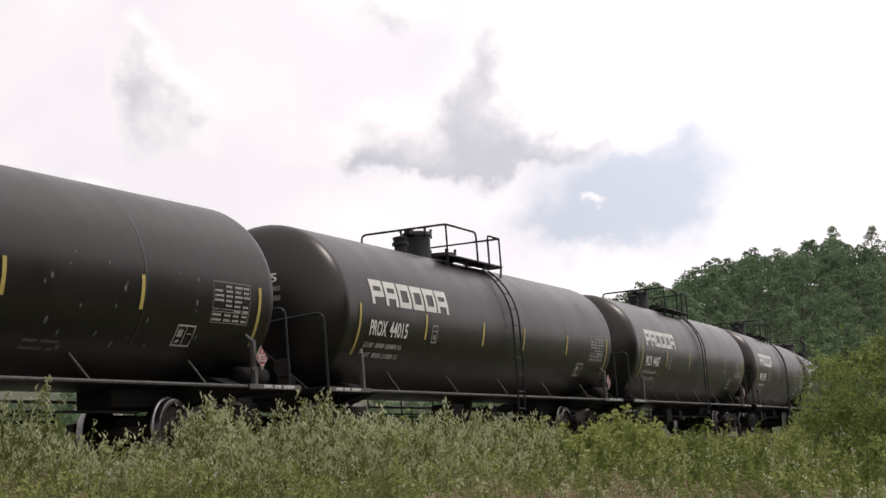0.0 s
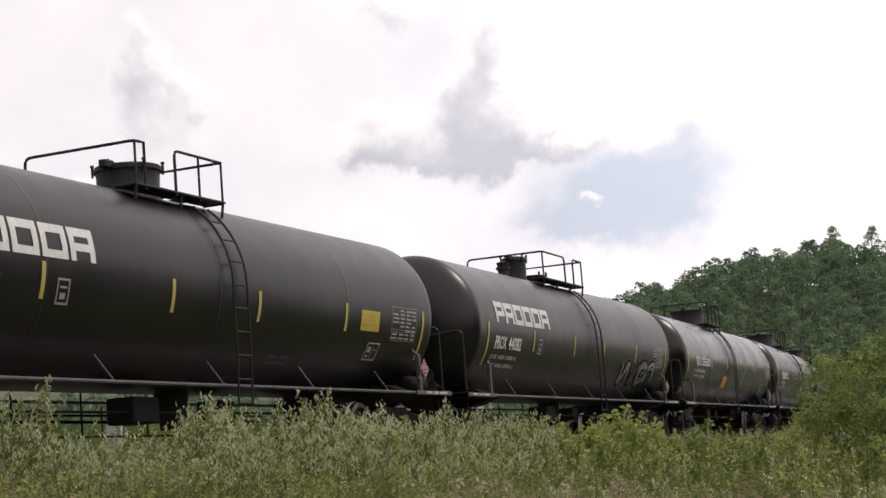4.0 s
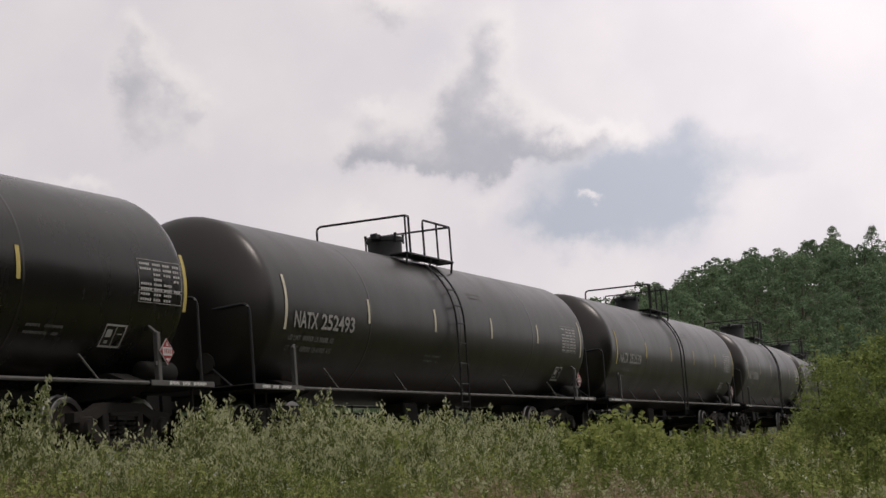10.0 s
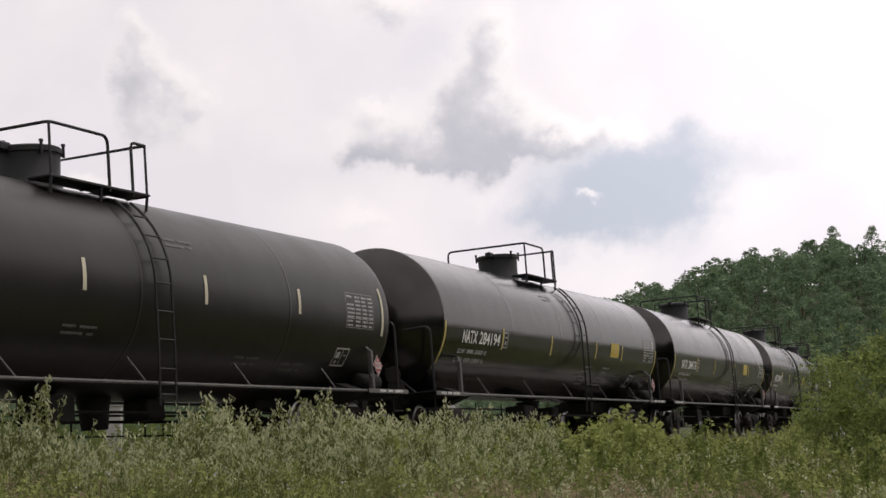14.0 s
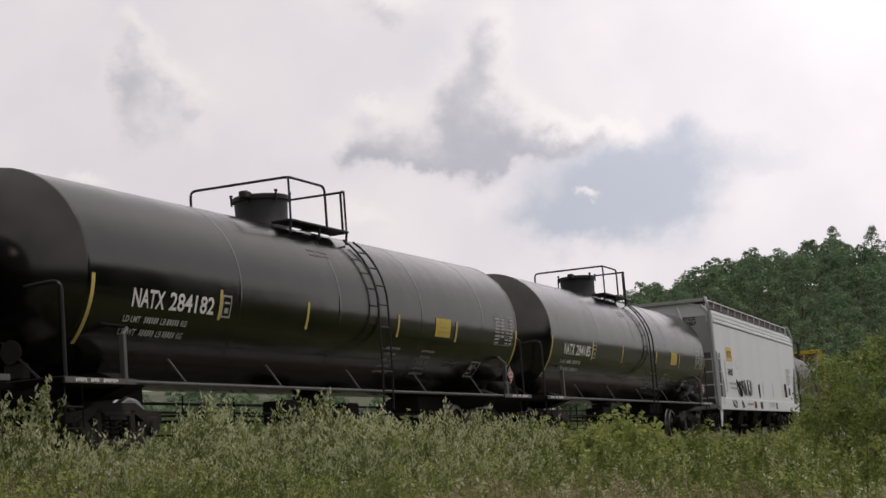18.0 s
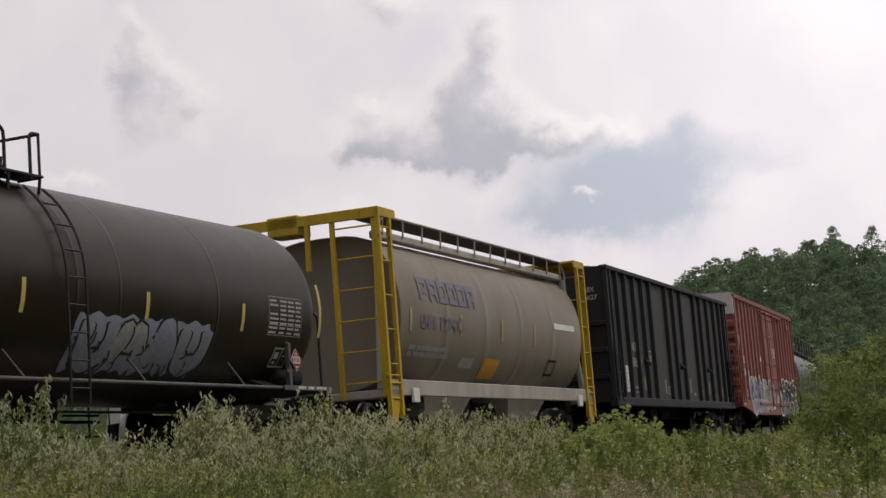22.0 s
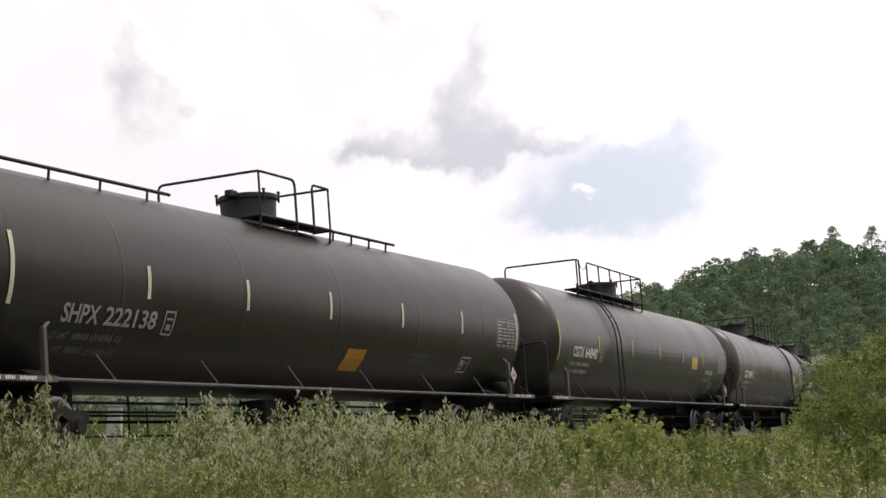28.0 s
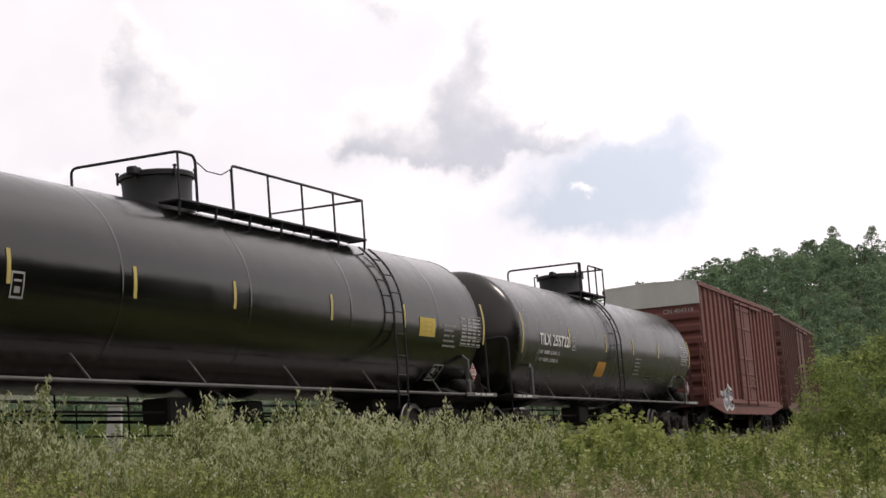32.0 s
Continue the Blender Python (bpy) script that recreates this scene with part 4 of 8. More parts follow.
class RibSkin(Skin):
    """The side of a boxcar: flat sheets, posts that stand out, and the door."""

    def __init__(self, W, posts):
        self.W, self.posts, self.zc = W, posts, None

    def at(self, x, z, extra=0.0):
        if -1.57 < x < 1.67:
            y = self.W + 0.022
        else:
            d = min(abs(x - p) for p in self.posts)
            y = self.W if d < 0.04 else self.W - 0.07 * min(1.0, (d - 0.04) / 0.035)
        if z < 1.26:
            y = max(y, self.W)
        return (x, -y - 0.006 - extra, z)


CARS = []


# ---- box-shaped cars ----
def underframe(car, half, reach, piv, mat=None, width=1.4):
    def make():
        sh = Shape()
        sh.box(-(reach - 0.5), reach - 0.5, -0.3, 0.3, 0.78, 1.08, 0.02)
        for s in (-1, 1):
            sh.box(s * piv - 0.22, s * piv + 0.22, -width, width, 0.86, 1.06, 0.02)
            for y in (-1, 1):
                x = s * (half - 0.25)
                sh.pipe([(x - 0.22, y * 1.45, 1.0), (x - 0.22, y * 1.45, 0.42), (x + 0.22, y * 1.45, 0.42), (x + 0.22, y * 1.45, 1.0)], 0.022)
        sh.box(-1.2, -0.4, -0.8, -0.35, 0.62, 0.98, 0.03)
        sh.turn([(0.4, 0.05), (0.42, 0.17), (1.4, 0.17), (1.42, 0.05)], 14, "x", at=(0, -0.6, 0.78))
        for y in (-0.5, 0.5):
            sh.pipe([(-piv + 1.2, y, 0.7), (piv - 1.2, y, 0.66)], 0.02)
        return sh.mesh("underframe", STEEL)
    put("underframe", cached(("under", half, reach, piv, width), make), car)
    for s in (-1, 1):
        coupler(car, s * (reach - 0.02), s)
        truck(car, s * piv)


def corner_ladder(car, x, y, z0, z1, mat, along="x", w=0.42, rungs=None, name="ladder", label="", thick=0.022):
    o = (0.03 if y > 0 else -0.03)
    p = [(x - w / 2, y + o), (x + w / 2, y + o)] if along == "x" else [(x, y - w / 2), (x, y + w / 2)]
    stile = cached(("corner_stile", mat.name, thick, round(z1 - z0, 3)), lambda: Shape().box(-thick, thick, -thick, thick, 0, z1 - z0, 0.006).mesh(name, mat))
    lad = put(name, stile, car, shift(*p[0], z0), label)
    dx, dy = p[1][0] - p[0][0], p[1][1] - p[0][1]
    put("stile", stile, lad, shift(dx, dy, 0))
    rung = cached(("corner_rung", mat.name, along, w), lambda: Shape().pipe([(0, 0, 0), (dx, dy, 0)], 0.017).mesh("rung", mat))
    n = rungs or int((z1 - z0) / 0.4)
    for i in range(n):
        put("rung", rung, lad, shift(0, 0, (z1 - z0) * (i + 0.5) / n))


def box_car(label, q, body, roof, length=16.2, reach=9.1, z0=0.72, z1=5.02, word=(), end_word=None, door_mat=None, seed=1, tags=None, white_end=True, rust=False):
    car = thing("boxcar", label, "boxcar", "freight train cars")
    h, W = length / 2, 1.58
    piv = reach - 2.6
    underframe(car, h, reach, piv)
    sh = Shape()
    sh.box(-h + 0.06, h - 0.06, -W + 0.07, W - 0.07, 1.0, z1 - 0.02, 0.02)
    put("body", sh.mesh("body", body), car)
    for y in (-1, 1):
        sh = Shape()
        a = y * (W - 0.07)
        sh.box(-h, h, min(a, y * W), max(a, y * W), z0 + 0.28, z0 + 0.52, 0.01)
        sh.plate([(-h, z0 + 0.28), (-piv - 1.3, z0 + 0.28), (-piv + 1.4, z0), (piv - 1.4, z0), (piv + 1.3, z0 + 0.28), (h, z0 + 0.28)], 0.06, "xz", at=min(a, y * (W - 0.01)))
        put("side_sill", sh.mesh("side_sill", body), car)
        sh = Shape()
        sh.box(-h, h, min(a, y * (W + 0.02)), max(a, y * (W + 0.02)), z1 - 0.14, z1, 0.012)
        put("roof_rail", sh.mesh("roof_rail", body), car)
    def post():
        sh = Shape()
        sh.plate([(-0.075, -W + 0.08), (-0.04, -W), (0.04, -W), (0.075, -W + 0.08)], z1 - 0.14 - z0 - 0.5, "xy", at=z0 + 0.5)
        return sh.mesh("side_post", body)
    pm = post()
    n = 7
    xs = [-h + 0.06 + 0.05 + i * (h - 2.05) / (n - 0.0) for i in range(n + 1)]
    for x in xs + [-x for x in xs]:
        put("side_post", pm, car, shift(x, 0, 0))
        put("side_post", pm, car, shift(x, 0, 0, 180))
    # sliding door with its bars
    dm = door_mat or body
    door = Shape()
    door.box(-1.55, 1.65, -W - 0.02, -W + 0.06, z0 + 0.5, z1 - 0.35, 0.015)
    d = put("door", door.mesh("door", dm), car, label="sliding door with crossbars")
    for z in (z0 + 1.0, z0 + 1.45, z0 + 2.0, z0 + 3.1, z1 - 0.5):
        put("door_crossbar", Shape().box(-1.5, 1.6, -W - 0.05, -W - 0.015, z - 0.04, z + 0.04, 0.01).mesh("door_crossbar", dm), d)
    for x in (-1.5, 0.1, 1.6):
        put("door_stile", Shape().box(x - 0.035, x + 0.035, -W - 0.045, -W - 0.015, z0 + 0.55, z1 - 0.4, 0.01).mesh("door_stile", dm), d)
    for x in (-0.85, 1.2):
        put("lock_rod", Shape().pipe([(x, -W - 0.09, z0 + 0.3), (x, -W - 0.09, z1 - 0.25)], 0.028).mesh("lock_rod", dm), d)
    for z in (z0 + 1.0, z0 + 1.25):
        put("lock_handle", Shape().pipe([(1.2, -W - 0.09, z), (0.3, -W - 0.11, z)], 0.02).mesh("lock_handle", dm), d)
    sh = Shape()
    sh.box(-4.0, 4.0, -W - 0.06, -W + 0.02, z0 + 0.36, z0 + 0.46, 0.01)
    sh.box(-1.8, 4.0, -W - 0.07, -W + 0.02, z1 - 0.32, z1 - 0.22, 0.01)
    put("door_track", sh.mesh("door_track", body), car)
    # roof
    sh = Shape()
    sh.plate([(-W - 0.02, z1), (W + 0.02, z1), (W - 0.1, z1 + 0.05), (0, z1 + 0.11), (-W + 0.1, z1 + 0.05)], length, "yz", at=-h)
    for i in range(14):
        x = -h + length * (i + 0.5) / 14
        sh.plate([(-W, z1 + 0.02), (W, z1 + 0.02), (W - 0.1, z1 + 0.075), (0, z1 + 0.135), (-W + 0.1, z1 + 0.075)], 0.07, "yz", at=x)
    put("roof", sh.mesh("roof", roof), car, label="ribbed metal roof")
    # ends: flat white top panel and deep ribs below
    for s in (-1, 1):
        e = Shape()
        a, b = sorted((s * (h - 0.06), s * h))
        e.box(a, b, -W + 0.02, W - 0.02, z1 - 0.72, z1, 0.01)
        put("end_panel", e.mesh("end_panel", roof if white_end else body), car, label="pale upper end panel" if white_end else "")
        for i in range(7):
            z = 1.25 + i * (z1 - 0.85 - 1.25) / 7
            e = Shape()
            prof = [(s * (h - 0.07), z), (s * (h + 0.03), z + 0.1), (s * (h + 0.03), z + 0.26), (s * (h - 0.07), z + 0.36)]
            e.plate([(x, zz) for x, zz in prof], 2 * W - 0.12, "xz", at=-W + 0.06)
            put("end_rib", e.mesh("end_rib", body), car)
        corner_ladder(car, s * (h - 0.36), -W, z0 + 0.4, z0 + 2.3, body, label="side ladder")
        corner_ladder(car, s * (h + 0.07), -W + 0.35, z0 + 0.4, z0 + 2.3, body, "y", label="end ladder")
    skin = Skin(W - 0.055, None, 0.0)
    for text, x0, x1, za, zb in word:
        sh = Shape()
        skin.word(sh, text, x0, x1, za, zb)
        sheet("lettering", sh, WHITE, car, "white stencilled lettering")
    if word:
        weights(car, skin, -h + 1.1, 1.62, FADED, 0.09, 1.25)
        sh = Shape()
        skin.rect(sh, -h + 0.05, -h + 0.58, 1.06, 1.24, extra=0.07)
        sheet("yellow_label", sh, GOLD, car, "small yellow sill label")
        o = Skin(W + 0.025, None, 0.0)
        for k, (line, ww) in enumerate((("CLOSE AND LOCK", 1.15), ("BOTH DOORS BEFORE", 1.4), ("MOVING CAR", 0.85))):
            sh = Shape()
            o.word(sh, line, 1.0 - ww * 0.42, 1.0 + ww * 0.42, 3.28 - 0.14 * k, 3.38 - 0.14 * k)
            sheet("lettering", sh, WHITE, car, "white door warning stencil")
        sheet("small_print", bars(skin, 5.7, 2.5, [[0.25, 0.2, 0.3, 0.2], [0.25, 0.2, 0.3, 0.2], [0.25, 0.2, 0.3, 0.2]], 0.13, 0.06), FADED, car)
        sh = Shape()
        skin.outline(sh, -5.12, -4.86, 2.34, 2.62, 0.03)
        sheet("stencil_box", sh, FADED, car)
        sh = Shape()
        skin.rect(sh, -2.54, -2.12, 2.77, 2.95)
        sheet("white_card", sh, WHITE, car, "torn white paper notice")
    if end_word:
        vs, fs = letters(end_word, 1.0, 0.13)
        sh = Shape().add([(-h - 0.006, -0.85 - u, z1 - (0.38 if not rust else 0.9) + v) for u, v in vs], fs)
        sheet("end_lettering", sh, STEEL if not rust else FADED, car, "stencilled end number")
    if tags:
        ribs = RibSkin(W, xs + [-x for x in xs])
        for x0, x1, za, zb, mats, forms, wash in tags:
            tags_on(car, ribs, x0, x1, za, zb, int(x0 * 10), len(forms), mats, 0.1, forms, wash)
    if seed == 7:
        put("card_holder", Shape().box(5.95, 6.55, -W - 0.03, -W + 0.04, 4.38, 4.58, 0.015).mesh("card_holder", body), car, label="small red box on the side posts")
        sh = Shape()
        for a, b in ((6.05, 3.95), (6.2, 4.05), (6.7, 3.95), (6.72, 4.1)):
            stroke(sh, skin, rounded([(a, b - 0.18), (a + 0.06, b + 0.12), (a + 0.1, b), (a + 0.2, b + 0.02)]), 0.03, 0.006)
        sheet("paint_scribble", sh, FADED, car, "small worn white scribble")
        rnd = random.Random(4)
        for i in range(34):
            x, z = -h + 0.05 + abs(rnd.gauss(0, 1.2)), 1.15 + rnd.random() ** 1.6 * 2.3
            sh = Shape()
            rr = 0.05 + rnd.random() * 0.1
            skin2 = Skin(W - 0.055, None, 0.004)
            n = 9
            sh.add([skin2.at(x + rr * math.cos(2 * math.pi * k / n) * (0.7 + 0.5 * rnd.random()), z + rr * math.sin(2 * math.pi * k / n)) for k in range(n)], [tuple(range(n))])
            sheet("paint_blot", sh, SPRAY_CREAM, car, "cream blot where paint has come off")
    CARS.append((car, q, piv))
    return car


def gondola(q):
    car = thing("gondola_car", "charcoal high-sided gondola car with outside posts and tarpaulin", "gondola car", "freight train cars")
    length, reach, W, z0, z1 = 15.8, 8.75, 1.56, 1.0, 4.47
    h, piv = length / 2, 8.75 - 2.5
    underframe(car, h, reach, piv)
    for y in (-1, 1):
        sh = Shape()
        a, b = sorted((y * (W - 0.16), y * (W - 0.1)))
        sh.box(-h, h, a, b, z0, z1, 0.01)
        put("side_wall", sh.mesh("side_wall", CHARCOAL_LIGHT), car, label="faded charcoal side sheets")
        sh = Shape()
        a, b = sorted((y * (W - 0.18), y * (W + 0.03)))
        sh.box(-h - 0.03, h + 0.03, a, b, z1, z1 + 0.12, 0.02)
        put("top_chord", sh.mesh("top_chord", CHARCOAL), car)
        sh = Shape()
        sh.box(-h, h, a, b, z0 - 0.1, z0 + 0.12, 0.015)
        put("side_sill", sh.mesh("side_sill", CHARCOAL), car)
    sh = Shape()
    sh.plate([(-0.09, -W + 0.11), (-0.06, -W), (0.06, -W), (0.09, -W + 0.11)], z1 - z0 - 0.1, "xy", at=z0 + 0.1)
    pm = sh.mesh("side_post", CHARCOAL)
    offs = [-7.82, -7.48, -6.78, -5.88, -4.94, -3.98, -3.06, -1.1, -0.15, 0.9, 2.81, 3.73, 4.82, 5.88, 6.78, 7.48, 7.82]
    for x in offs:
        put("side_post", pm, car, shift(x, 0, 0))
        put("side_post", pm, car, shift(-x, 0, 0, 180))
    for s in (-1, 1):
        sh = Shape()
        a, b = sorted((s * (h - 0.06), s * h))
        sh.box(a, b, -W + 0.1, W - 0.1, z0, z1 + 0.1, 0.01)
        put("end_wall", sh.mesh("end_wall", CHARCOAL), car)
        for z in (1.6, 2.3, 3.0):
            sh = Shape()
            a, b = sorted((s * h, s * (h + 0.08)))
            sh.box(a, b, -W + 0.12, W - 0.12, z, z + 0.14, 0.02)
            put("end_rib", sh.mesh("end_rib", CHARCOAL), car)
        corner_ladder(car, s * (h - 0.35), -W, 1.0, 2.5, CHARCOAL, label="short black side ladder")
    sh = Shape()
    sh.box(-h + 0.1, h - 0.1, -W + 0.2, W - 0.2, 1.1, z1 - 0.15, 0.05)
    put("load", sh.mesh("load", TARP), car, label="black tarpaulin over the load")
    for i in range(9):
        sh = Shape()
        x = -h + 0.9 + i * 1.75
        sh.pipe([(x, -W + 0.15, z1 + 0.08), (x + 0.05, -0.8, z1 + 0.2), (x, 0, z1 + 0.24), (x, 0.8, z1 + 0.2), (x, W - 0.15, z1 + 0.08)], 0.05)
        put("tarp_bow", sh.mesh("tarp_bow", TARP), car, label="black tarpaulin bow")
    skin = Skin(W - 0.1, None, 0.006)
    for text, zz, ww in (("CABX", 3.97, 0.42), ("580627", 3.76, 0.56)):
        end = Shape()
        vs, fs = letters(text, ww, 0.13)
        end.add([(-h - 0.008, -1.0 - u, zz + v) for u, v in vs], fs)
        sheet("end_lettering", end, FADED, car, "stencilled end lettering")
    sh = Shape()
    skin.word(sh, "CABX", -5.68, -5.0, 2.4, 2.66)
    sheet("lettering", sh, FADED, car, "worn white reporting mark")
    for t, a, b in (("5806", -5.66, -4.98), ("27", -4.78, -4.46)):
        sh = Shape()
        skin.word(sh, t, a, b, 1.98, 2.24)
        sheet("lettering", sh, FADED, car, "worn white car number")
    sh = Shape()
    skin.rect(sh, -6.6, -6.07, 1.28, 1.99)
    sheet("white_card", sh, WHITE, car, "white notice sheet")
    o = Shape()
    for k in range(6):
        skin.rect(o, -6.54, -6.16 - 0.08 * (k % 2), 1.36 + k * 0.1, 1.4 + k * 0.1, extra=0.004)
    sheet("small_print", o, FADED, car)
    sh = Shape()
    skin.outline(sh, -3.54, -3.28, 2.2, 2.48, 0.025)
    skin.rect(sh, -3.46, -3.36, 2.27, 2.35)
    sheet("stencil_box", sh, FADED, car)
    for x, z0_, z1_ in ((-7.16, 1.32, 2.22), (-4.27, 1.34, 1.75), (-1.8, 1.3, 1.7), (1.6, 1.35, 1.8), (4.41, 1.35, 1.75), (6.95, 1.3, 1.7)):
        sh = Shape()
        skin.rect(sh, x - 0.05, x + 0.05, z0_, z1_)
        sheet("reflective_stripe", sh, OCHRE, car, "worn yellow tape stripe")
    for x in (-4.08, 0.4, 4.23):
        sh = Shape()
        sh.pipe([(x - 0.12, -W + 0.08, 2.2), (x + 0.12, -W - 0.02, 2.08)], 0.05, 8)
        sh.box(x - 0.07, x + 0.07, -W + 0.02, -W + 0.1, 2.05, 2.2, 0.02)
        put("cinch_fitting", sh.mesh("cinch_fitting", CHARCOAL), car, label="black tarpaulin cinch fitting")
    sheet("small_print", bars(skin, -1.6, 1.5, [[0.4], [0.3], [0.35]], 0.09, 0.05), FADED, car)
    sheet("small_print", bars(skin, 3.1, 1.46, [[0.35], [0.3], [0.35]], 0.09, 0.05), FADED, car)
    sheet("small_print", bars(skin, -5.4, 1.45, [[0.3, 0.35], [0.25, 0.3]], 0.13, 0.07), FADED, car)
    sh = Shape()
    skin.outline(sh, 6.1, 6.5, 1.3, 1.62, 0.03)
    skin.rect(sh, 6.2, 6.35, 1.38, 1.5)
    sheet("stencil_board", sh, PALE_PRINT, car)
    for x, z, w, hh in ((2.0, 1.3, 0.25, 0.06), (7.2, 1.12, 0.28, 0.2), (5.2, 1.25, 0.2, 0.12), (-2.9, 1.15, 0.16, 0.1)):
        o = Shape()
        skin.rect(o, x, x + w, z, z + hh)
        sheet("small_print", o, FADED, car)
    CARS.append((car, q, piv))


def roof_walk(car, x0, x1, z, y0=-0.35, mat=HOPPER_DARK, posts=11, tall=0.3, yy=-1.0, toe=True):
    """A grated running board along a hopper's roof edge, on short posts."""
    sh = Shape()
    sh.box(x0, x1, yy - 0.25, yy + 0.28, z + tall - 0.03, z + tall, 0.008)
    if toe:
        sh.box(x0, x1, yy - 0.22, yy - 0.2, z - 0.02, z + tall - 0.03, 0.006)
    b = put("running_board", sh.mesh("running_board", SOFFIT), car, label="dark brown roof running board and toe plate")
    sh = Shape()
    sh.pipe([(x0 - 0.06, yy - 0.28, z - 0.55), (x0 - 0.06, yy - 0.28, z + tall - 0.25), (x0 + 0.2, yy - 0.28, z + tall), (x1 - 0.2, yy - 0.28, z + tall), (x1 + 0.06, yy - 0.28, z + tall - 0.25), (x1 + 0.06, yy - 0.28, z - 0.55)], 0.024)
    put("edge_pipe", sh.mesh("edge_pipe", mat), b, label="pale pipe along the running board")
    for i in range(posts):
        x = x0 + 0.2 + (x1 - x0 - 0.4) * i / (posts - 1)
        sh = Shape()
        sh.pipe([(x, yy - 0.27, z + tall), (x, yy - 0.25, z - 0.04)], 0.02)
        put("running_board_bracket", sh.mesh("running_board_bracket", mat), b)


def hopper_outlet(car, x, mat, w=1.7, z0=0.35, z1=1.15, y=0.95):
    sh = Shape()
    vs = [(x - w / 2, -y, z1), (x + w / 2, -y, z1), (x + w / 2, y, z1), (x - w / 2, y, z1), (x - w * 0.22, -y * 0.7, z0), (x + w * 0.22, -y * 0.7, z0), (x + w * 0.22, y * 0.7, z0), (x - w * 0.22, y * 0.7, z0)]
    sh.add(vs, [(0, 1, 5, 4), (1, 2, 6, 5), (2, 3, 7, 6), (3, 0, 4, 7), (4, 5, 6, 7), (3, 2, 1, 0)])
    sh.box(x - w * 0.3, x + w * 0.3, -y * 0.85, y * 0.85, z0 - 0.08, z0 + 0.02, 0.01)
    sh.turn([(-y * 0.95, 0.1), (-y * 0.85, 0.12)], 12, "y", at=(x, 0, z0 + 0.2))
    put("outlet_hopper", sh.mesh("outlet_hopper", mat), car, label="sloped outlet hopper")


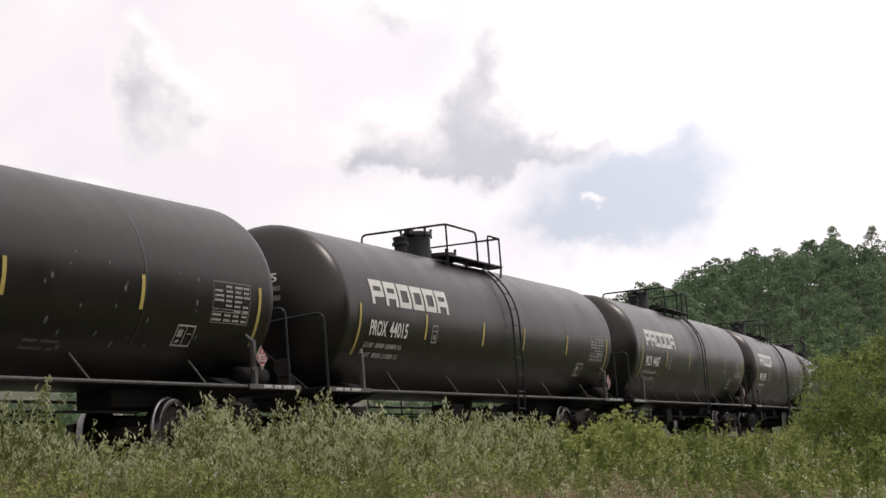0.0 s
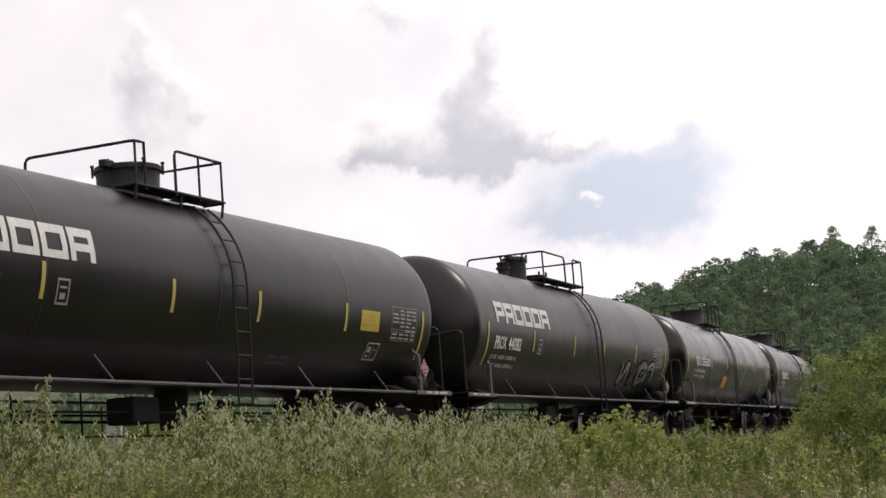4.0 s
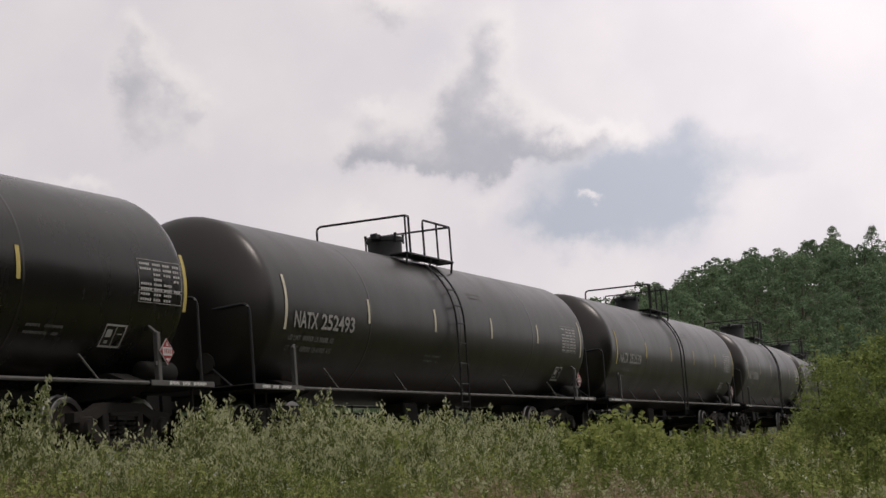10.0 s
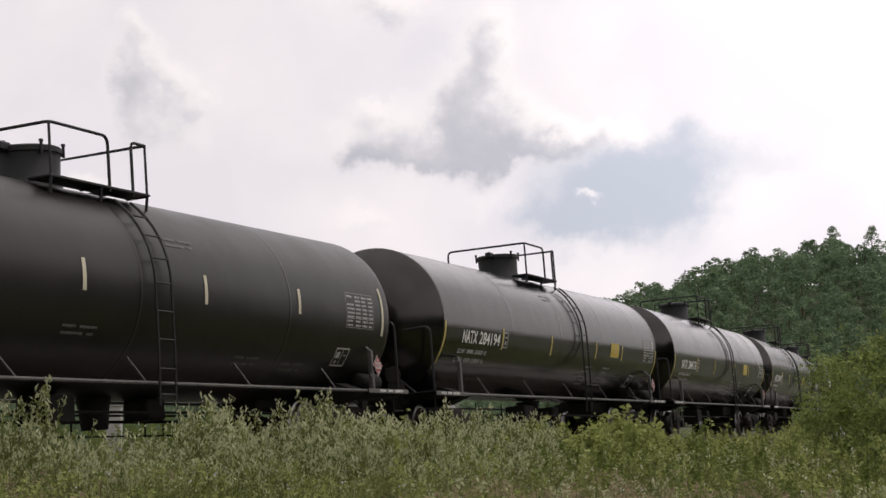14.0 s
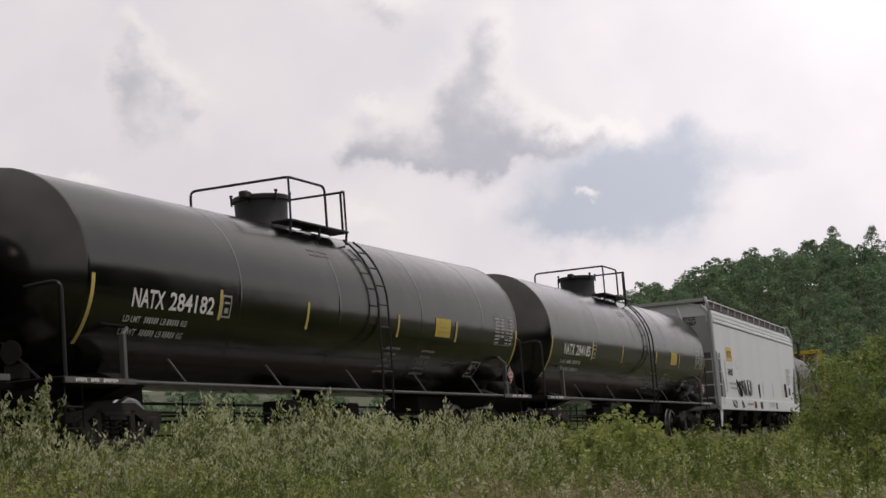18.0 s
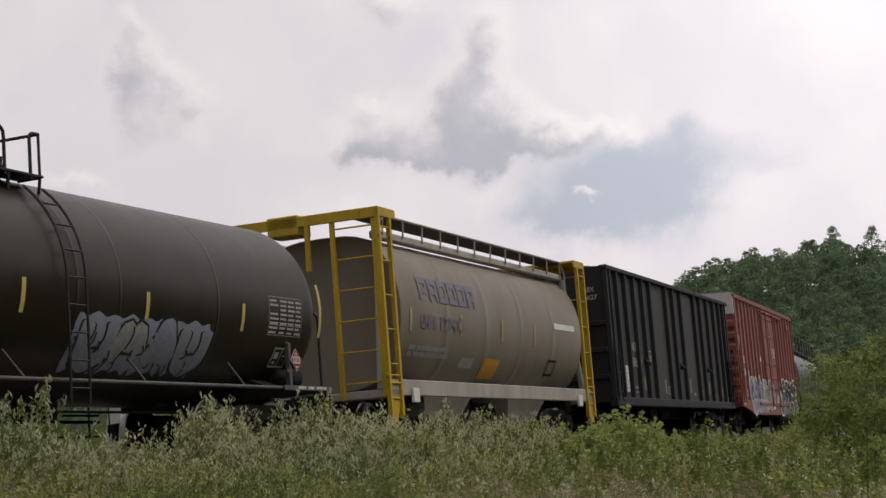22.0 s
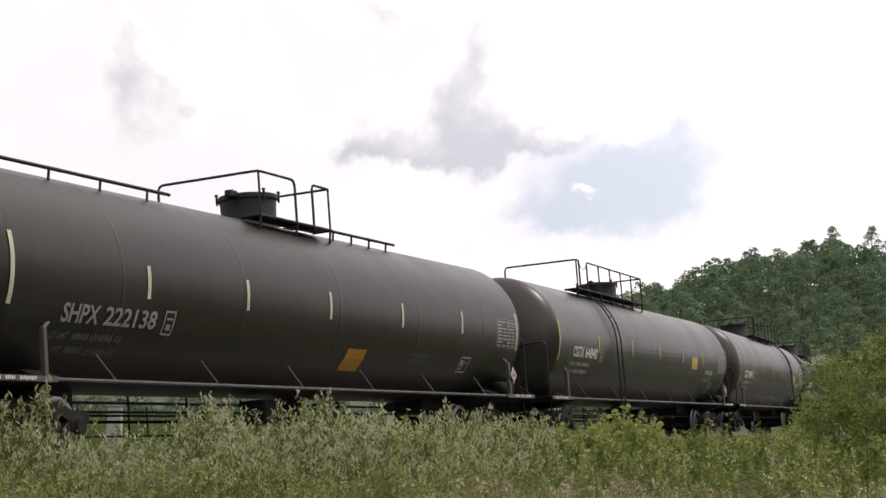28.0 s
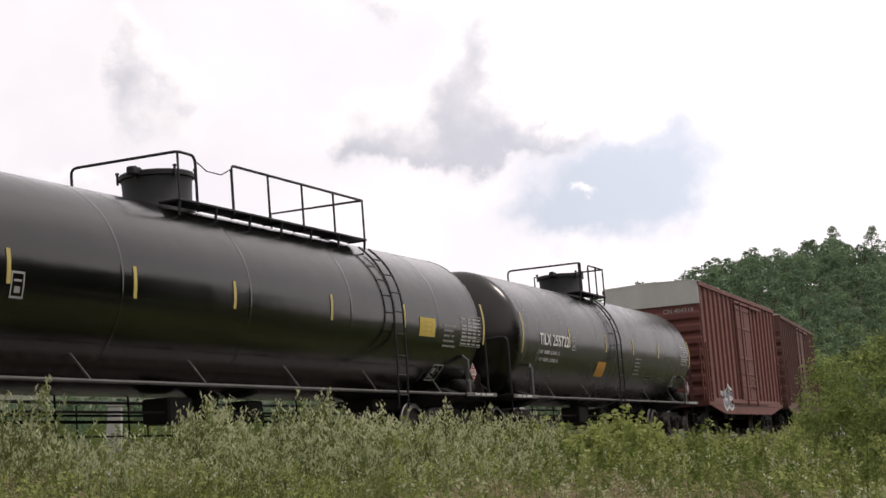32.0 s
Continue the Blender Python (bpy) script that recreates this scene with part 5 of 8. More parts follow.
def grey_hopper(q):
    car = thing("covered_hopper_car", "light grey covered hopper car with graffiti tags on its side", "hopper car", "freight train cars")
    h, W, reach = 10.05, 1.6, 10.55
    piv = reach - 2.5
    underframe(car, h, reach, piv)
    z1, ze = 4.0, 3.72
    # side sheets with swept lower corners
    outline = [(-h + 0.1, ze), (-h + 0.1, 2.92)]
    for i in range(9):
        t = i / 8
        outline.append((-h + 0.12 + 1.2 * math.sin(t * math.pi / 2), 2.86 - 1.6 * t ** 1.25))
    right = [(-x, z) for x, z in reversed(outline)]
    pts = outline + right
    for y in (-1, 1):
        sh = Shape()
        sh.plate(pts, 0.06, "xz", at=-W if y < 0 else W - 0.06)
        put("side_sheet", sh.mesh("side_sheet", HOPPER), car, label="smooth light grey side sheet")
        sh = Shape()
        sh.box(-h, h, *sorted((y * (W - 0.1), y * (W + 0.035))), 0.86, 1.26, 0.012)
        put("side_sill", sh.mesh("side_sill", HOPPER), car)
        for k in range(3):
            sh = Shape()
            z = ze + 0.015 + k * 0.15
            sh.box(-h + 0.1, h - 0.1, *sorted((y * (W - 0.2 - k * 0.05), y * (W + 0.035 - k * 0.05))), z, z + 0.125, 0.03)
            put("eave_rib", sh.mesh("eave_rib", HOPPER), car)
    sh = Shape()
    sh.plate([(-W + 0.1, z1), (W - 0.1, z1), (W - 0.35, z1 + 0.36), (0.5, z1 + 0.5), (-0.5, z1 + 0.5), (-W + 0.35, z1 + 0.36)], 2 * h - 0.2, "yz", at=-h + 0.1)
    put("roof", sh.mesh("roof", HOPPER), car)
    for s in (-1, 1):
        # end sheet, slope sheet and sill take the darker grey that holds their shade
        sh = Shape()
        a, b = sorted((s * (h - 0.16), s * (h - 0.1)))
        sh.box(a, b, -W + 0.06, W - 0.06, 2.75, z1, 0.01)
        put("end_sheet", sh.mesh("end_sheet", HOPPER_DARK), car, label="upper end sheet in a grey darkened for shade")
        sh = Shape()
        sh.add([(s * (h - 0.13), -W + 0.06, 2.78), (s * (h - 0.13), W - 0.06, 2.78), (s * (h - 2.6), W - 0.06, 0.95), (s * (h - 2.6), -W + 0.06, 0.95), (s * (h - 0.2), -W + 0.06, 2.78), (s * (h - 0.2), W - 0.06, 2.78), (s * (h - 2.7), W - 0.06, 0.95), (s * (h - 2.7), -W + 0.06, 0.95)],
               [(0, 1, 2, 3), (7, 6, 5, 4), (0, 4, 5, 1), (2, 6, 7, 3), (0, 3, 7, 4), (1, 5, 6, 2)])
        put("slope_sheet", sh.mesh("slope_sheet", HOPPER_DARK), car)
        sh = Shape()
        sh.box(*sorted((s * (h - 0.55), s * h)), -W, W, 0.9, 1.06, 0.012)
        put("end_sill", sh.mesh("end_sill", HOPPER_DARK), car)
        sh = Shape()
        sh.box(*sorted((s * (h - 0.85), s * (h - 0.02))), -1.36, 1.36, 4.52, 4.56, 0.008)
        put("crossover_platform", sh.mesh("crossover_platform", SOFFIT), car, label="dark grated crossover platform")
        sh = Shape()
        sh.box(*sorted((s * (h - 0.02), s * (h + 0.01))), -1.36, 1.36, 4.46, 4.57, 0.006)
        put("platform_edge", sh.mesh("platform_edge", HOPPER_DARK), car)
        sh = Shape()
        sh.pipe([(s * (h - 0.5), -1.38, 4.6), (s * (h - 0.1), -1.42, 4.58), (s * (h + 0.14), -1.5, 4.4), (s * (h + 0.2), -1.56, 4.1), (s * (h + 0.2), -1.58, 1.0)], 0.05, 8)
        put("corner_pipe", sh.mesh("corner_pipe", HOPPER_DARK, smooth=True), car, label="bent grey corner pipe")
        for y in (-W + 0.03, -0.55, 0.55, W - 0.03):
            sh = Shape()
            sh.pipe([(s * (h - 0.06), y, 1.0), (s * (h - 0.06), y, 4.0), (s * (h - 0.1), y * 0.8, 4.35)], 0.045, 8)
            put("end_post", sh.mesh("end_post", HOPPER), car)
        sh = Shape()
        sh.plate([(s * (h - 0.05), 0.9), (s * (h - 0.6), 0.9), (s * (h - 0.2), 0.3), (s * (h - 0.08), 0.3)], 0.03, "xz", at=-W + 0.02)
        put("sill_step", sh.mesh("sill_step", HOPPER), car)
        corner_ladder(car, s * (h - 0.32), -W, 1.05, 2.75, HOPPER, w=0.55, rungs=4, label="light grey side ladder")
        corner_ladder(car, s * (h - 0.02), -W + 0.5, 1.05, 2.75, HOPPER, "y", 0.75, 4, label="light grey end ladder")
    sh = Shape()
    for x in (-6, -2, 2, 6):
        sh.box(x - 0.9, x + 0.9, -0.4, 0.4, z1 + 0.48, z1 + 0.62, 0.04)
    put("roof_hatch", sh.mesh("roof_hatch", HOPPER), car)
    roof_walk(car, -h + 0.15, h - 0.15, z1 + 0.33, mat=HOPPER, posts=14, tall=0.2, yy=-1.12)
    for x in (-5.4, -1.8, 1.8, 5.4):
        hopper_outlet(car, x, STEEL, 2.6, 0.4, 1.2, 1.2)
    skin = Skin(W, None, 0.006)
    sh = Shape()
    skin.rect(sh, -7.97, -6.86, 2.53, 3.0)
    sheet("mark_panel", sh, PANEL, car, "faded yellow-orange panel with the reporting mark")
    sh = Shape()
    skin.outline(sh, -7.97, -6.86, 2.53, 3.0, 0.03, extra=0.003)
    sheet("panel_border", sh, ORANGE, car, "worn orange panel border")
    sh = Shape()
    skin.word(sh, "UTCX", -7.83, -6.99, 2.65, 2.88)
    sheet("lettering", sh, SOFFIT, car, "dark brown reporting mark")
    sh = Shape()
    skin.word(sh, "54087", -7.96, -6.95, 2.03, 2.27)
    sheet("lettering", sh, STEEL, car, "black car number")
    for text, zz in (("UTCX", 3.93), ("54087", 3.76)):
        vs, fs = letters(text, 0.5, 0.13)
        sh = Shape().add([(-h + 0.085, -0.8 - u, zz + v) for u, v in vs], fs)
        sheet("end_lettering", sh, STEEL, car, "black stencilled end lettering")
    weights(car, skin, -8.0, 1.8, DULL, 0.075, 1.8)
    for x in (-8.43, -2.83, -0.06, 2.54, 5.4, 8.78):
        sh = Shape()
        skin.rect(sh, x - 0.05, x + 0.05, 1.45 if x < 8 else 1.55, (1.95 if x < 8 else 2.4) if x > -7 else 2.5)
        sheet("reflective_stripe", sh, OCHRE if x > 5 else DULL, car, "worn reflective stripe")
    sheet("small_print", bars(skin, 6.9, 2.65, [[0.5, 0.2, 0.5], [0.4, 0.7], [0.3, 0.3], [0.5, 0.6], [0.9, 0.2], [0.6, 0.5], [0.4, 0.7], [0.7]], 0.09, 0.05), DULL, car)
    low = Skin(W + 0.035, None, 0.004)
    sheet("small_print", bars(low, -4.4, 1.12, [[0.3, 0.55, 0.45]], 0.1, 0.09), DULL, car)
    sheet("small_print", bars(low, 1.0, 1.17, [[1.5], [1.5], [1.2]], 0.07, 0.03), DULL, car)
    sh = Shape()
    skin.outline(sh, -6.18, -5.94, 2.3, 2.55, 0.02)
    sheet("stencil_box", sh, DULL, car)
    sh = Shape()
    skin.rect(sh, 7.27, 7.78, 1.55, 1.87)
    sheet("stencil_board", sh, STEEL, car)
    # loose scrawls
    rnd = random.Random(12)
    for cx, cz, w, n, mat in ((-6.15, 1.65, 0.4, 3, SPRAY_BLACK), (-5.7, 1.6, 0.4, 3, SPRAY_BLACK), (-5.4, 1.62, 0.25, 2, SPRAY_BLACK), (-4.9, 1.66, 0.3, 2, DULL), (-4.5, 1.66, 0.3, 2, DULL), (-3.9, 1.68, 0.35, 3, SPRAY_GREY), (-3.4, 1.66, 0.4, 3, SPRAY_GREY), (-1.24, 1.62, 0.16, 2, SPRAY_BLACK), (5.95, 1.72, 0.22, 1, SPRAY_BLACK), (6.3, 1.72, 0.22, 2, SPRAY_BLACK)):
        for k in range(n):
            a = rnd.random() * 6
            pts = [skin.at(cx + w * 0.55 * math.sin(a + j * 0.75) * (1 - 0.03 * j) + 0.03 * j, cz + 0.28 * math.cos(a * 1.7 + j * 0.62), 0.006) for j in range(9)]
            sh = Shape()
            sh.pipe(pts, 0.012, 4)
            put("graffiti_stroke", sh.mesh("graffiti_stroke", mat), car, label="thin sprayed graffiti stroke")
    for cx, w, n, mat in ((-7.3, 0.9, 3, DULL), (-2.6, 0.4, 3, RED), (-1.1, 0.5, 3, SPRAY_BLACK), (-5.5, 0.5, 2, DULL), (3.0, 0.3, 2, DULL)):
        for k in range(n):
            a = rnd.random() * 6
            pts = [low.at(cx + w * 0.5 * math.sin(a + j * 0.7), 1.06 + 0.12 * math.cos(a * 2 + j * 0.9), 0.006) for j in range(8)]
            sh = Shape()
            sh.pipe(pts, 0.013, 4)
            put("graffiti_stroke", sh.mesh("graffiti_stroke", mat), car, label="thin sprayed graffiti stroke")
    CARS.append((car, q, piv))


def beige_hopper(q):
    car = thing("covered_hopper_car", "dusty beige round-sided hopper car with yellow corner ladders", "hopper car", "freight train cars")
    h, reach = 5.55, 7.2
    piv = 4.6
    underframe(car, 6.2, reach, piv)
    prof = []
    for i in range(25):
        t = math.pi * (i / 24)
        prof.append((-1.57 * math.sin(t) ** 0.6, 2.62 + 1.5 * math.cos(t)))
    full = prof + [(-y, z) for y, z in reversed(prof[1:-1])]
    sh = Shape()
    n = len(full)
    vs, fs = [], []
    xs = [-h, -h + 0.06] + [x for s in (-3.3, -1.1, 1.1, 3.3) for x in (s - 0.3, s - 0.025, s - 0.012, s + 0.012, s + 0.025, s + 0.3)] + [h - 0.06, h]
    for i, x in enumerate(xs):
        g = 1.003 if 2 <= i < len(xs) - 2 and (i - 2) % 6 in (2, 3) else (0.985 if i in (0, len(xs) - 1) else 1.0)
        vs += [(x, y * g, 2.62 + (z - 2.62) * g) for y, z in full]
    for i in range(len(xs) - 1):
        fs += [(i * n + k, i * n + (k + 1) % n, (i + 1) * n + (k + 1) % n, (i + 1) * n + k) for k in range(n)]
    fs += [tuple(range(n)), tuple(range(len(vs) - 1, len(vs) - n - 1, -1))]
    sh.add(vs, fs)
    put("body", sh.mesh("body", BEIGE, smooth=True), car, label="round-sided dusty beige body")
    sh = Shape()
    for y in (-1, 1):
        sh.box(-6.15, 6.15, *sorted((y * 1.38, y * 1.5)), 0.98, 1.28, 0.015)
        put("side_sill", sh.mesh("side_sill", BEIGE_LIGHT), car, label="pale beige side sill")
        sh = Shape()
        sh.box(-h, h, *sorted((y * 1.0, y * 1.18)), 3.98, 4.14, 0.03)
        put("eave_rail", sh.mesh("eave_rail", BEIGE_LIGHT), car)
        sh = Shape()
    roof_walk(car, -h, h, 4.1, mat=BEIGE_LIGHT, posts=12, tall=0.32, yy=-0.95, toe=False)
    for s in (-1, 1):
        sh = Shape()
        sh.box(*sorted((s * 5.7, s * 6.2)), -1.5, 1.5, 0.95, 1.1, 0.015)
        put("end_sill", sh.mesh("end_sill", BEIGE_LIGHT), car)
        for y in (-0.9, 0.9):
            put("end_brace", Shape().pipe([(s * 5.55, y * 1.3, 4.0), (s * 6.15, y * 1.45, 1.1)], 0.08, 8).mesh("end_brace", HOPPER_DARK), car)
        for y in (-1.48, 1.48):
            corner_ladder(car, s * 6.0, y, 0.6, 4.42, SAFETY, w=0.5, rungs=6, label="yellow corner ladder", thick=0.042)
        corner_ladder(car, s * 6.24, -1.0, 0.95, 4.42, SAFETY, "y", 0.85, 6, label="yellow end ladder", thick=0.042)
        sh = Shape()
        sh.box(*sorted((s * 5.5, s * 6.3)), -1.55, 1.55, 4.40, 4.46, 0.01)
        sh.box(*sorted((s * 6.24, s * 6.3)), -1.55, 1.55, 4.26, 4.42, 0.01)
        sh.box(*sorted((s * 5.5, s * 6.3)), -1.55, -1.5, 4.28, 4.42, 0.01)
        sh.box(*sorted((s * 5.75, s * 6.3)), 0.1, 0.75, 4.12, 4.5, 0.02)
        for y in (-0.1, 1.35):
            sh.box(*sorted((s * 6.2, s * 6.29)), y, y + 0.09, 3.4, 4.3, 0.01)
        put("roof_step", sh.mesh("roof_step", SAFETY), car, label="yellow crossover platform")
        sh = Shape()
        sh.pipe([(s * 5.7, -1.52, 1.2), (s * 6.35, -1.52, 1.2), (s * 6.35, -1.52, 1.34), (s * 5.7, -1.52, 1.34)], 0.025)
        sh.plate([(s * 6.3, 0.98), (s * 5.7, 0.98), (s * 6.0, 0.35), (s * 6.22, 0.35)], 0.03, "xz", at=-1.5)
        put("sill_step", sh.mesh("sill_step", SAFETY), car, label="yellow sill step")
        sh = Shape()
        sh.box(s * 5.1 - 0.14, s * 5.1 + 0.14, -1.56, -1.5, 0.85, 1.12, 0.01)
        put("jacking_pad", sh.mesh("jacking_pad", WHITE), car, label="white jacking pad")
    for x in (-2.5, 2.3):
        hopper_outlet(car, x, BEIGE_LIGHT, 3.0, 0.3, 1.3, 1.25)
    class Bulge(Skin):
        def at(self, x, z, extra=0.0):
            c = max(-1, min(1, (z - 2.62) / 1.5))
            return (x, -1.57 * (1 - c * c) ** 0.3 - 0.014 - extra, z)
    skin = Bulge(1.57, 2.62)
    put_logo(car, skin, -4.65, -1.6, 2.82, 3.28, BLUE)
    sh = Shape()
    skin.word(sh, "UNPX", -4.65, -3.85, 2.28, 2.55)
    sheet("lettering", sh, BLUE, car, "faded blue reporting mark")
    sh = Shape()
    skin.word(sh, "127493", -3.65, -2.4, 2.28, 2.55)
    sheet("lettering", sh, BLUE, car, "faded blue car number")
    sheet("small_print", bars(skin, -5.1, 1.95, [[0.3, 1.6], [0.2, 1.7]], 0.12, 0.1), FADED, car)
    for x0, x1, z0, z1, m, lb in ((-1.0, -0.05, 1.42, 1.82, ORANGE, "weathered yellow notice panel"), (3.4, 4.95, 2.64, 2.78, WHITE, "white painted-out strip"), (-2.3, -1.6, 1.6, 1.8, FADED, "pale patch")):
        sh = Shape()
        skin.rect(sh, x0, x1, z0, z1)
        sheet("notice_panel", sh, m, car, lb)
    sh = Shape()
    skin.outline(sh, 3.1, 3.7, 1.56, 1.92, 0.05)
    sheet("stencil_board", sh, STEEL, car)
    for x in (-5.2, -2.6, -0.2, 1.95):
        sh = Shape()
        skin.rect(sh, x, x + 0.1, 2.2, 2.65)
        sheet("reflective_stripe", sh, OCHRE, car, "worn yellow tape stripe")
    CARS.append((car, q, piv))


# ---- the track ----
def track_table():
    """The centre line: straight, easing into a left-hand curve, straight again. s runs towards the distance."""
    ds = 0.5
    s = np.arange(-760, 800, ds)
    k = np.where((s > -80) & (s < 72), 1 / 635 + 1.86e-5 * s, 0.0)
    hd = np.concatenate(([0], np.cumsum(k[:-1] * ds)))
    hd += radians(67.9) - hd[int(760 / ds)]
    x = np.concatenate(([0], np.cumsum(np.cos(hd[:-1] + k[:-1] * ds / 2) * ds)))
    y = np.concatenate(([0], np.cumsum(np.sin(hd[:-1] + k[:-1] * ds / 2) * ds)))
    i = int(760 / ds)
    return s, x - x[i] + 0.017, y - y[i] + 37.693, hd


LINE = track_table()
CANT = 4.8


def on_track(s, lat=0.0, z=0.0):
    """A place beside the centre line; lat is towards the camera's side, z above the rails."""
    x, y, h = (np.interp(s, LINE[0], LINE[i]) for i in (1, 2, 3))
    c, sn = math.cos(radians(CANT)), math.sin(radians(CANT))
    a, b = lat * c - z * sn, lat * sn + z * c
    return Vector((x + a * math.sin(h), y - a * math.cos(h), b))


def car_pose(s, piv):
    a, b = on_track(s - piv), on_track(s + piv)
    m = (a + b) / 2
    return Matrix.Translation(m) @ Matrix.Rotation(math.atan2(b.y - a.y, b.x - a.x), 4, "Z") @ Matrix.Rotation(-radians(CANT), 4, "X")


def sweep(name, section, s0, s1, step, mat, smooth=False):
    """A section of (lat, z) points drawn along the track."""
    n = len(section)
    vs, fs = [], []
    count = int((s1 - s0) / step)
    for i in range(count + 1):
        s = s0 + (s1 - s0) * i / count
        vs += [on_track(s, a, b) for a, b in section]
    for i in range(count):
        fs += [(i * n + k, i * n + (k + 1) % n, (i + 1) * n + (k + 1) % n, (i + 1) * n + k) for k in range(n)]
    sh = Shape().add(vs, fs)
    return sh.mesh(name, mat, smooth)


def build_track():
    t = thing("railway_track", "two steel rails on wooden ties in a canted curve", "railway track", kind="structure")
    head = [(-0.037, 0), (0.037, 0), (0.037, -0.04), (0.01, -0.05), (0.01, -0.14), (0.07, -0.165), (0.07, -0.178), (-0.07, -0.178), (-0.07, -0.165), (-0.01, -0.14), (-0.01, -0.05), (-0.037, -0.04)]
    for y in (-0.755, 0.755):
        put("rail", sweep("rail", [(a + y, b) for a, b in head], -60, 320, 2.0, RAIL), t)
    sh = Shape()
    for i in range(640):
        s = -40 + i * 0.52
        x, y, h = (float(np.interp(s, LINE[0], LINE[j])) for j in (1, 2, 3))
        m = car_pose(s, 0.5)
        o = Shape().box(-0.11, 0.11, -1.3, 1.3, -0.36, -0.18, 0.01)
        sh.add([m @ Vector(v) for v in o.v], o.f)
    tagged(put("ties", sh.mesh("ties", WOOD), t, label="dark wooden ties"), kind="stuff")
    b = new("ballast_bed", sweep("ballast_bed", [(-3.6, -1.3), (-1.9, -0.28), (1.9, -0.28), (3.4, -1.4)], -60, 320, 2.0, GRAVEL))
    tagged(b, "grey crushed stone ballast under the track", "ballast", kind="structure")


# ---- ground, hill and plants ----
def ground_material():
    m, n, l, b = material("rough_meadow_soil")
    tc = n.new("ShaderNodeTexCoord")
    a = n.new("ShaderNodeTexNoise")
    a.inputs["Scale"].default_value = 0.08
    a.inputs["Detail"].default_value = 9
    f = n.new("ShaderNodeTexNoise")
    f.inputs["Scale"].default_value = 3.0
    f.inputs["Detail"].default_value = 8
    for t in (a, f):
        l.new(tc.outputs["Object"], t.inputs["Vector"])
    r = n.new("ShaderNodeValToRGB")
    r.color_ramp.elements[0].color = (0.04, 0.05, 0.025, 1)
    r.color_ramp.elements[1].color = (0.10, 0.11, 0.06, 1)
    r.color_ramp.elements[0].position, r.color_ramp.elements[1].position = 0.35, 0.65
    l.new(a.outputs["Fac"], r.inputs["Fac"])
    h = n.new("ShaderNodeHueSaturation")
    g = n.new("ShaderNodeMath")
    g.operation = "MULTIPLY_ADD"
    g.inputs[1].default_value, g.inputs[2].default_value = 1.0, 0.5
    l.new(f.outputs["Fac"], g.inputs[0])
    l.new(g.outputs[0], h.inputs["Value"])
    l.new(r.outputs["Color"], h.inputs["Color"])
    l.new(h.outputs["Color"], b.inputs["Base Color"])
    b.inputs["Roughness"].default_value = 0.95
    bp = n.new("ShaderNodeBump")
    bp.inputs["Strength"].default_value = 0.6
    bp.inputs["Distance"].default_value = 0.1
    l.new(f.outputs["Fac"], bp.inputs["Height"])
    l.new(bp.outputs["Normal"], b.inputs["Normal"])
    return m


def gravel_material():
    m, n, l, b = material("grey_crushed_ballast")
    tc = n.new("ShaderNodeTexCoord")
    v = n.new("ShaderNodeTexVoronoi")
    v.inputs["Scale"].default_value = 18
    l.new(tc.outputs["Object"], v.inputs["Vector"])
    r = n.new("ShaderNodeValToRGB")
    r.color_ramp.elements[0].color = (0.10, 0.095, 0.09, 1)
    r.color_ramp.elements[1].color = (0.28, 0.27, 0.255, 1)
    l.new(v.outputs["Color"], r.inputs["Fac"])
    l.new(r.outputs["Color"], b.inputs["Base Color"])
    b.inputs["Roughness"].default_value = 0.9
    bp = n.new("ShaderNodeBump")
    bp.inputs["Strength"].default_value = 0.9
    bp.inputs["Distance"].default_value = 0.04
    l.new(v.outputs["Distance"], bp.inputs["Height"])
    l.new(bp.outputs["Normal"], b.inputs["Normal"])
    return m


GRAVEL = gravel_material()
build_track()


def ridge(az):
    """How high the wooded hill's ground rises, seen in that direction (degrees to the right of the view)."""
    return np.interp(az, [-40, -4, 1, 3, 5, 6.2, 8, 10, 12, 15, 20, 30, 50], [6.5, 6.5, 8.0, 11.0, 14.5, 16.5, 20.0, 23.0, 24.4, 23.8, 22, 16.0, 6.0])


def ground_height(x, y):
    x, y = np.asarray(x, float), np.asarray(y, float)
    d = np.hypot(x, y)
    az = np.degrees(np.arctan2(x, np.maximum(y, 0.01)))
    rise = np.clip((d - 190) / 110, 0, 1)
    rise = rise * rise * (3 - 2 * rise)
    far = 1 + 0.25 * np.clip((d - 300) / 200, 0, 1)
    low = -0.95 + 0.12 * np.sin(x * 0.31 + 1) * np.sin(y * 0.27) + 0.05 * np.sin(x * 1.1) * np.sin(y * 0.9 + 2)
    roll = np.clip((d - 400) / 900, 0, 1) * 6 * (1 + np.sin(az * 0.5 + 1))
    front = np.where(y > 0, 1.0, 0.0)
    return low + ridge(az) * rise * far * front + roll * front * (np.abs(az) < 60) - 0.35 * np.clip((d - 60) / 60, 0, 1) * (1 - rise)


